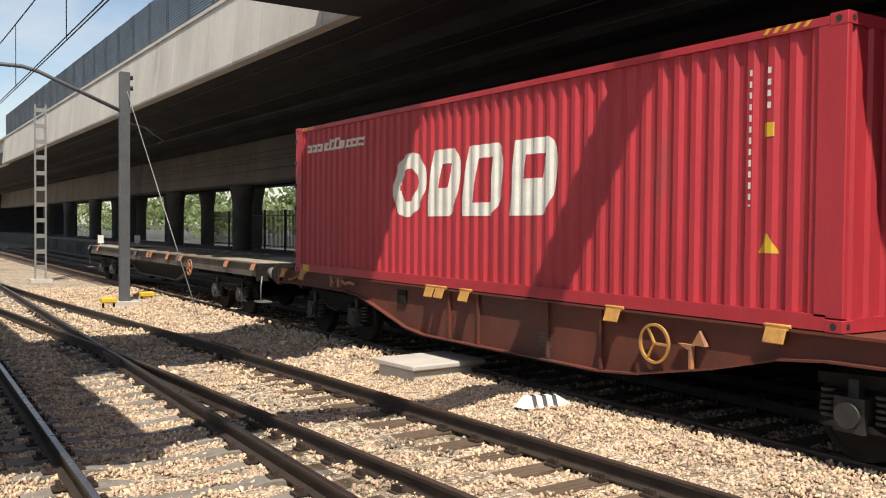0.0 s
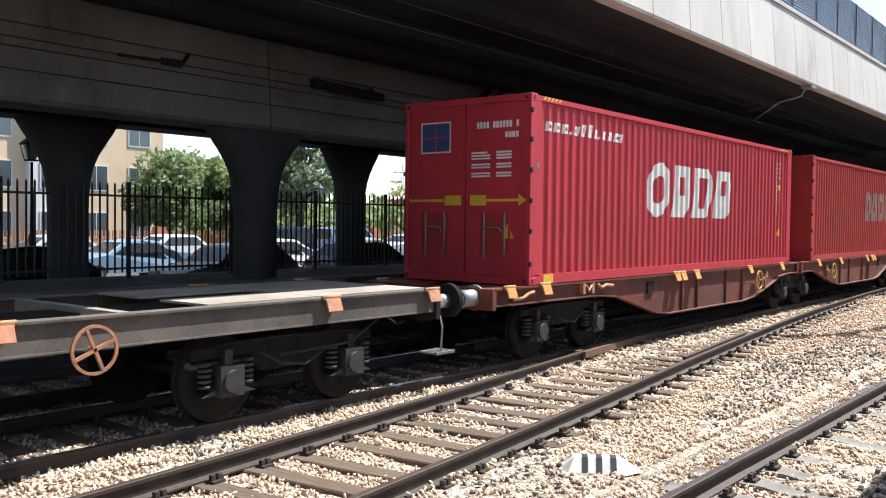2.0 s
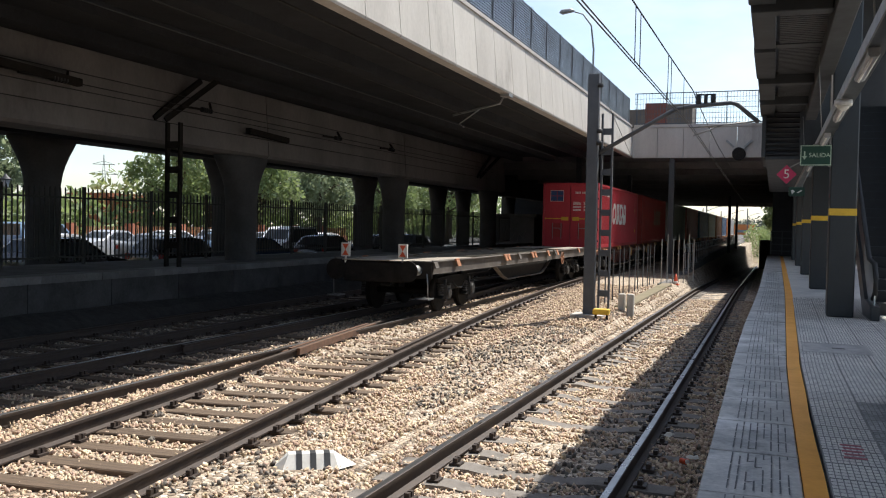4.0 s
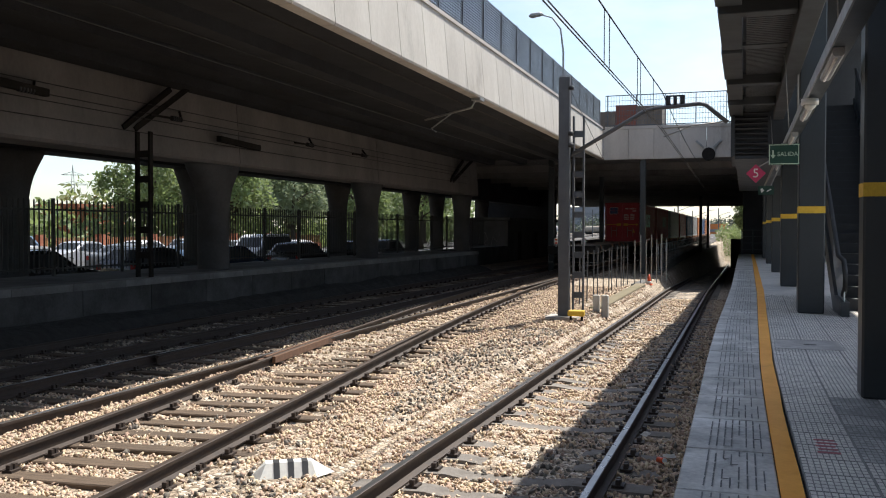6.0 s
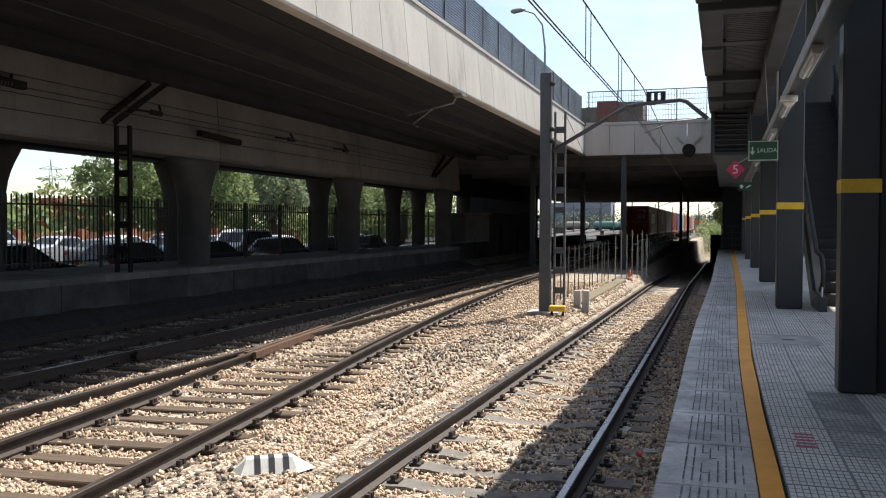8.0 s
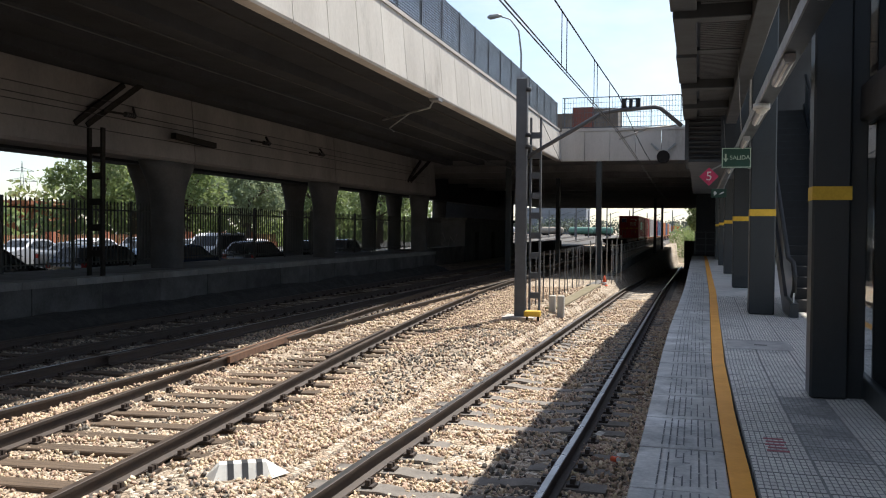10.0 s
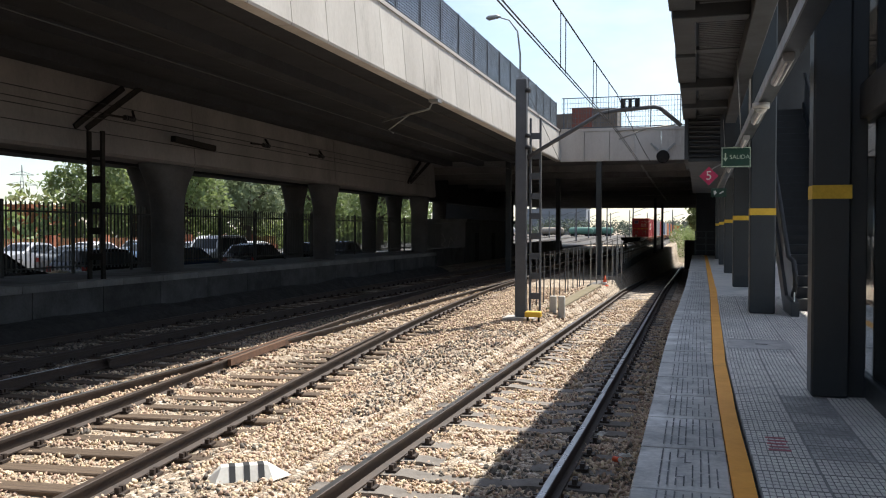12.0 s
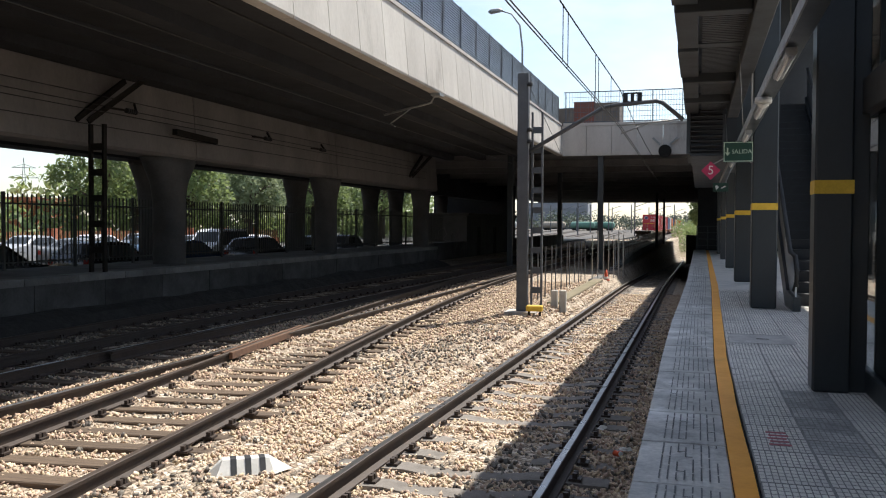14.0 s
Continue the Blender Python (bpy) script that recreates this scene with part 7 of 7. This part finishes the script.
def building(x0, x1, y0, y1, storeys, wall_mat, label, win=(1.5, 1.5), step=3.2, z=STREET_Z, bands=None, roof=M_ROOF, shutters=M_PALE):
    """A block of flats; the face towards the tracks is at x1."""
    t = thing("apartment_building", label, "building", "buildings behind the street")
    sh = 3.0
    H = storeys * sh + 0.9
    bm = B()
    box(bm, x0, x1, y0, y1, z - 0.3, z + H)
    part("wall", bm, wall_mat, t)
    bm = B()
    box(bm, x0 - 0.3, x1 + 0.3, y0 - 0.3, y1 + 0.3, z + H + 0.004, z + H + 0.35)
    part("roof", bm, roof, t)
    if bands:
        for a, b in bands:
            bm = B()
            box(bm, x1 + 0.004, x1 + 0.5, a, b, z - 0.2, z + H - 0.2)
            part("bay", bm, M_PALE, t)
    def window(bm_args, face):
        bm, fr = B(), B()
        a0, a1, z0, z1, off = bm_args
        if face == "x":
            box(fr, x1 + off, x1 + off + 0.06, a0 - 0.08, a1 + 0.08, z0 - 0.1, z1 + 0.08)
            box(bm, x1 + off + 0.055, x1 + off + 0.07, a0, (a0 + a1) / 2 - 0.03, z0, z1), box(bm, x1 + off + 0.055, x1 + off + 0.07, (a0 + a1) / 2 + 0.03, a1, z0, z1)
        else:
            box(fr, a0 - 0.08, a1 + 0.08, y0 - 0.06, y0, z0 - 0.1, z1 + 0.08)
            box(bm, a0, a1, y0 - 0.075, y0 - 0.055, z0, z1)
        w = part("window", fr, shutters, t)
        part("pane", bm, M_GLASSDARK, w)
    for k in range(storeys):
        zz = z + 1.0 + k * sh
        y = y0 + 1.4
        while y + win[0] < y1 - 0.8:
            off = 0.5 if bands and any(a - 0.1 < y < b + 0.1 for a, b in bands) else 0.0
            window((y, y + win[0], zz, zz + win[1], off), "x")
            y += step
        xx = x1 - 3
        while xx > x0 + 1 and xx > x1 - 12:
            window((xx, xx + win[0], zz, zz + win[1], 0), "y")
            xx -= step
    return t


building(-74, -58, -25, -14.6, 5, M_BRICK, "orange brick block of flats with white windows")
building(-76, -58, -38, -27.0, 4, M_BRICK, "orange brick block of flats with pale window frames")
building(-66, -52, -7.0, 2.2, 6, M_BEIGE, "beige rendered block of flats with pale window bays", bands=((-6.8, -3.6), (-0.4, 2.0)), step=3.1)
building(-66, -53, 16, 35.5, 7, M_BEIGE, "beige rendered block of flats with tall pale window bays", bands=((18, 21), (26, 29.5)), step=3.1)
building(-95, -76, 26, 50, 6, M_BEIGE, "beige rendered block of flats beyond the trees", bands=((29, 32), (38, 41)))
building(-76, -62, -13.8, -7.6, 1, M_BRICK, "low brown building with a tiled roof")
building(-75, -62, -80, -58, 4, M_BRICK, "red brick block of flats behind trees")
building(-58, -54, 62, 68, 1, M_BRICK, "small brick house behind the trees")


def street_wall():
    t = thing("street_wall", "orange brick piers with pale pickets along the far side of the street", "wall", "street walls", "structure")
    y = -50.0
    while y < 80:
        bm = B()
        box(bm, -41.3, -40.8, y, y + 0.5, STREET_Z - 0.2, STREET_Z + 1.75)
        part("brick_pier", bm, M_BRICK, t)
        bm = B()
        box(bm, -41.15, -40.95, y + 0.5, y + 5.5, STREET_Z - 0.2, STREET_Z + 0.75)
        part("brick_base", bm, M_BRICK, t)
        bm = B()
        k = y + 0.65
        while k < y + 5.4:
            box(bm, -41.07, -41.03, k, k + 0.07, STREET_Z + 0.75, STREET_Z + 1.55)
            k += 0.2
        part("railing", bm, M_ORANGEPAINT, t)
        y += 5.5


street_wall()


def lantern(x, y):
    t = thing("street_lantern", "black iron street lantern on a post", "street lamp", "street lanterns", at=pose(x, y, STREET_Z + 0.9))
    bm = B()
    tube(bm, [(0, 0, -0.92), (0, 0, 0.8), (0, 0, 0.85), (0, 0, 2.6)], [0.10, 0.08, 0.05, 0.035], 10)
    part("post", bm, M_BLACK, t)
    bm = B()
    prism(bm, [(-0.13, -0.13), (0.13, -0.13), (0.13, 0.13), (-0.13, 0.13)], "z", 2.62, 2.66)
    for a in (-1, 1):
        for b in (-1, 1):
            bar(bm, (a * 0.12, b * 0.12, 2.66), (a * 0.19, b * 0.19, 3.02), 0.02)
    tube(bm, [(0, 0, 3.02), (0, 0, 3.07), (0, 0, 3.2), (0, 0, 3.32)], [0.30, 0.26, 0.10, 0.03], 8)
    part("lantern_frame", bm, M_BLACK, t)
    bm = B()
    tube(bm, [(0, 0, 2.67), (0, 0, 3.01)], [0.13, 0.22], 4)
    part("lantern_glass", bm, M_TUBE, t)


lantern(-21.5, 10.7)
lantern(-22.5, -12.5)
lantern(-36, 34)


def footbridge_stair():
    t = thing("street_stair", "grey steel stair up to the station hall behind the piers", "stair", kind="structure")
    for x in (-24.2, -22.2):
        bm = B()
        prism(bm, [(-29.5, 0.9), (-28.6, 0.9), (-18.6, 4.9), (-18.6, 6.0), (-29.5, 1.6)], "x", x, x + 0.14)
        part("stringer", bm, M_MESH, t)
    for k in range(24):
        bm = B()
        box(bm, -24.05, -22.21, -28.9 + k * 0.43, -28.44 + k * 0.43, 0.95 + k * 0.172, 1.12 + k * 0.172)
        part("tread", bm, M_CANOPY, t)
    bm = B()
    for y in (-25, -21):
        bar(bm, (-23.1, y, 0.9), (-23.1, y + 2.4, 3.2), 0.18)
    part("strut", bm, M_MESH, t)
    lift = thing("lift_hall", "glass and pale steel lift hall beside the street stair", "lift hall", kind="structure")
    bm = B()
    for y in (-18.3, -16.1, -14.0, -12.1):
        box(bm, -21.56, -21.44, y - 0.06, y + 0.06, STREET_Z - 0.02, 5.7)
        box(bm, -26.0, -25.9, y - 0.06, y + 0.06, STREET_Z - 0.02, 5.7)
    for z in (1.9, 3.1, 4.6):
        box(bm, -21.55, -21.45, -18.24, -12.16, z, z + 0.09)
        box(bm, -25.9, -21.56, -12.15, -12.05, z, z + 0.09)
    part("frame", bm, M_GALV, lift)
    g = mat("tinted_lift_glass", (0.30, 0.42, 0.42), (0.22, 0.33, 0.34), rough=0.08, spec=0.9)
    for y0, y1 in ((-18.24, -16.16), (-16.04, -14.06), (-13.94, -12.16)):
        bm = B()
        box(bm, -21.51, -21.49, y0, y1, 1.0, 5.6)
        part("pane", bm, g, lift)
    bm = B()
    box(bm, -25.9, -21.57, -12.11, -12.09, 1.0, 5.6)
    part("pane", bm, g, lift)


footbridge_stair()


# ---- far end: yard, distant town, bushes, road lamps ----
# grey-green with the haze of distance in its colour
M_FARLEAF = mat("hazy_far_foliage", (0.085, 0.11, 0.085), (0.14, 0.165, 0.125), rough=0.8, scale=0.1, fine=1.5, rnd=0.3)
M_YARDGREEN = mat("green_wagon_paint", (0.10, 0.22, 0.17), (0.08, 0.17, 0.13), rough=0.6, scale=0.8)
# blue-grey carries the haze over the distant building
M_FARWALL = mat("hazy_grey_cladding", (0.20, 0.22, 0.26), (0.16, 0.18, 0.21), rough=0.8, scale=0.2, fine=3)
M_FARGLASS = mat("far_window_band", (0.12, 0.14, 0.17), (0.16, 0.18, 0.21), rough=0.4, scale=0.4)
M_YARD = mat("cindery_yard_bed", (0.12, 0.105, 0.09), (0.055, 0.05, 0.043), rough=0.95, scale=0.15, fine=3, bump=0.3)


def yard_bed():
    bm = B()
    box(bm, -320, -5.2, 151, 470, -0.6, -0.12)
    tagged(part("yard_ground", bm, M_YARD), "grey-brown cindery bed of the railway yard", "ground", kind="structure")
    t = thing("yard_track", "rusty sidings in the distant railway yard", "railway track", kind="structure")
    for k in range(7):
        bm = B()
        for s in (-0.85, 0.85):
            bar(bm, (-10 - k * 6 + s, 152, -0.03), (-22 - k * 11 + s, 460, -0.03), 0.08, 0.17)
        part("siding", bm, M_RAIL, t)
    # bank that closes the cutting where the line bends away
    verts, faces = [], []
    for j in range(9):
        for i in range(13):
            x, y = -5.1 + i * 0.9, 168 + j * 3
            verts.append((x, y, -3.7 + 5.4 * min(1, j / 5) + 0.3 * noise.noise((x * 0.6, y * 0.4, 1))))
    for j in range(8):
        for i in range(12):
            faces.append((j * 13 + i, j * 13 + i + 1, j * 13 + i + 14, j * 13 + i + 13))
    tagged(raw("cutting_bank", verts, faces, M_EARTH, smooth=True), "grassy earth bank at the end of the cutting", "bank", kind="structure")
    rr = random.Random(31)
    bm = B()
    for k in range(120):
        y = rr.uniform(152, 190)
        x = rr.uniform(-2.4 if y < 164 else -4.6, 5.5)
        leaf_cloud(bm, (x, y, rr.uniform(-3.2, 2.6)), rr.uniform(0.7, 1.3), 70, rr, 0.22)
    tagged(part("bank_shrubs", bm, M_LEAF), "dense green shrubs on the cutting bank", "shrubs", kind="stuff")


yard_bed()


def far_yard():
    for k, (x, y, w, l, h, m, lb) in enumerate(((-79, 372, 3, 12, 3.2, M_GREYBOX, "pale tank wagon in the distant yard"), (-60, 380, 3, 13, 3.2, M_DUST, "dusty tank wagon in the distant yard"), (-46, 366, 3, 13, 3.2, M_YARDGREEN, "green wagon in the distant yard"), (-39, 376, 3, 13, 3.2, M_YARDGREEN, "green covered wagon in the distant yard"))):
        t = thing("yard_wagon", lb, "wagon", "yard wagons", at=pose(x, y, -0.2, 0, 0, 48))
        bm = B()
        tube(bm, [(0, -l / 2, 2.4), (0, -l / 2 + 0.4, 2.4), (0, l / 2 - 0.4, 2.4), (0, l / 2, 2.4)], [0.6, 1.4, 1.4, 0.6], 16)
        part("barrel", bm, m, t)
        bm = B()
        box(bm, -1.2, 1.2, -l / 2, l / 2, 0.7, 1.0)
        for a in (-l / 2 + 2, l / 2 - 2):
            box(bm, -1, 1, a - 1, a + 1, 0.15, 0.7)
        part("underframe", bm, M_GRIME, t)
    for k in range(20):
        x, y = -66 + k * 3.1, 165 + (k * 37) % 150
        t = lattice_mast(x, y, 8.5, label="distant grey catenary mast in the yard")
        bm = B()
        tube(bm, [(-0.1, 0, 6.2), (2.5, 0, 7.2), (3.2, 0, 7.2)], 0.06, 6)
        part("cantilever_arm", bm, M_MAST, t)
    for k, (x, y, w, d, h, m, lb) in enumerate(((-80.5, 520, 36, 20, 15.2, M_FARWALL, "long grey distant office building"), (-120, 470, 34, 16, 5.5, M_ROOF, "distant low shed with red roof"), (-14, 470, 10, 8, 5, M_ORANGEBOX, "distant orange shed in the yard"))):
        t = thing("distant_building", lb, "building", "distant buildings")
        bm = B()
        box(bm, x - w / 2, x + w / 2, y, y + d, -1, h)
        part("wall", bm, m, t)
        for q in range(int(h / 3.2)):
            bm = B()
            box(bm, x - w / 2 + 0.8, x + w / 2 - 0.8, y - 0.06, y, q * 3.2 + 1.0, q * 3.2 + 2.3)
            part("window_band", bm, M_FARGLASS, t)
    bm = B()
    rr = random.Random(77)
    for k in range(420):
        x, y = rr.uniform(-230, 90), rr.uniform(475, 515)
        leaf_cloud(bm, (x, y, rr.uniform(1.0, 6.5)), rr.uniform(2.4, 4.6), 60, rr, 0.75)
    tagged(part("far_woods", bm, M_FARLEAF), "low green trees beyond the railway yard", "trees", kind="stuff")
    bm = B()
    for k in range(420):
        x, y = rr.uniform(-200, -100), rr.uniform(-160, 130)
        leaf_cloud(bm, (x, y, rr.uniform(1.0, 4.0)), rr.uniform(1.8, 3.2), 60, rr, 0.48)
    tagged(part("far_woods", bm, M_LEAF), "green trees beyond the street", "trees", kind="stuff")


    bm = B()
    for k in range(230):
        x, y = rr.uniform(-62, -24), rr.uniform(-190, -62)
        leaf_cloud(bm, (x, y, rr.uniform(1.8, 6.0)), rr.uniform(1.4, 2.6), 60, rr, 0.45)
    for k in range(420):
        y = rr.uniform(36, 165)
        x = rr.uniform(-60, -46)
        leaf_cloud(bm, (x, y, rr.uniform(0.6, 3.0 if y < 62 else 6.5)), rr.uniform(1.2, 2.4), 62, rr, 0.42)
    tagged(part("roadside_shrubs", bm, M_LEAF), "dense green shrubs and trees along the street", "shrubs", kind="stuff")


far_yard()


def pylon(x, y, h):
    t = thing("power_pylon", "distant grey lattice power pylon above the trees", "pylon", at=pose(x, y, -1, 0, 0, 40))
    bm = B()
    for a in (-1, 1):
        for b in (-1, 1):
            bar(bm, (a * 2.6, b * 2.6, 0), (a * 0.6, b * 0.6, h * 0.72), 0.28)
            bar(bm, (a * 0.6, b * 0.6, h * 0.72), (0, 0, h), 0.24)
        for k in range(5):
            z0, z1 = h * 0.14 * k, h * 0.14 * (k + 1)
            w0, w1 = 2.6 - 2.0 * z0 / (h * 0.72), 2.6 - 2.0 * z1 / (h * 0.72)
            bar(bm, (-w0, a * w0, z0), (w1, a * w1, z1), 0.16), bar(bm, (w0, a * w0, z0), (-w1, a * w1, z1), 0.16)
    part("lattice", bm, M_GALV, t)
    for z, w in ((0.72, 6.5), (0.86, 5.0)):
        bm = B()
        bar(bm, (-w, 0, h * z), (w, 0, h * z), 0.3), bar(bm, (-w, 0, h * z), (0, 0, h * z + 1.6), 0.18), bar(bm, (w, 0, h * z), (0, 0, h * z + 1.6), 0.18)
        part("cross_arm", bm, M_GALV, t)


pylon(-300, 341, 33)


def road_lamp(x, y, z, h, dx):
    t = thing("road_lamp", "grey curved road lamp on the viaduct", "street lamp", "road lamps", at=pose(x, y, z))
    bm = B()
    tube(bm, [(0, 0, 0), (0, 0, h * 0.7), (dx * 0.1, 0, h * 0.88), (dx * 0.4, 0, h * 0.97), (dx * 0.8, 0, h)], [0.07, 0.055, 0.045, 0.04, 0.035], 8)
    part("pole", bm, M_GALV, t)
    bm = B()
    tube(bm, [(dx * 0.72, 0, h), (dx * 0.85, 0, h + 0.03), (dx * 1.15, 0, h - 0.02), (dx * 1.25, 0, h - 0.02)], [0.05, 0.12, 0.14, 0.05], 10)
    part("lamp_head", bm, M_GALV, t)


road_lamp(-9.2, 47.0, DECK_TOP - 0.7, 6.9, -1.5)
road_lamp(-9.4, 95.0, DECK_TOP - 0.7, 6.6, -1.5)
t = thing("roof_block", "brick and grey rooftop housings beyond the railing", "roof structure")
bm = B()
box(bm, -8.2, -6.8, 60, 63, DECK_Z + 0.9, 10.4)
part("brick_housing", bm, M_BROWN, t)
bm = B()
box(bm, -9.3, -8.22, 60, 63, DECK_Z + 0.9, 10.0), box(bm, -6.78, -5.2, 60, 63, DECK_Z + 0.9, 10.3)
part("grey_housing", bm, M_GREYWAGON, t)
t = thing("railing_gate", "dark steel railing at the end of the platform", "railing")
for z in (0.3, 0.7, 1.1, 1.5):
    bm = B()
    bar(bm, (-0.14, 58.2, PZ + z), (1.2, 58.2, PZ + z), 0.05)
    part("rail", bm, M_COLUMN, t)
for x in (-0.14, 0.5, 1.2):
    bm = B()
    bar(bm, (x, 58.2, PZ - 0.7), (x, 58.2, PZ + 1.55), 0.07)
    part("post", bm, M_COLUMN, t)

motions()
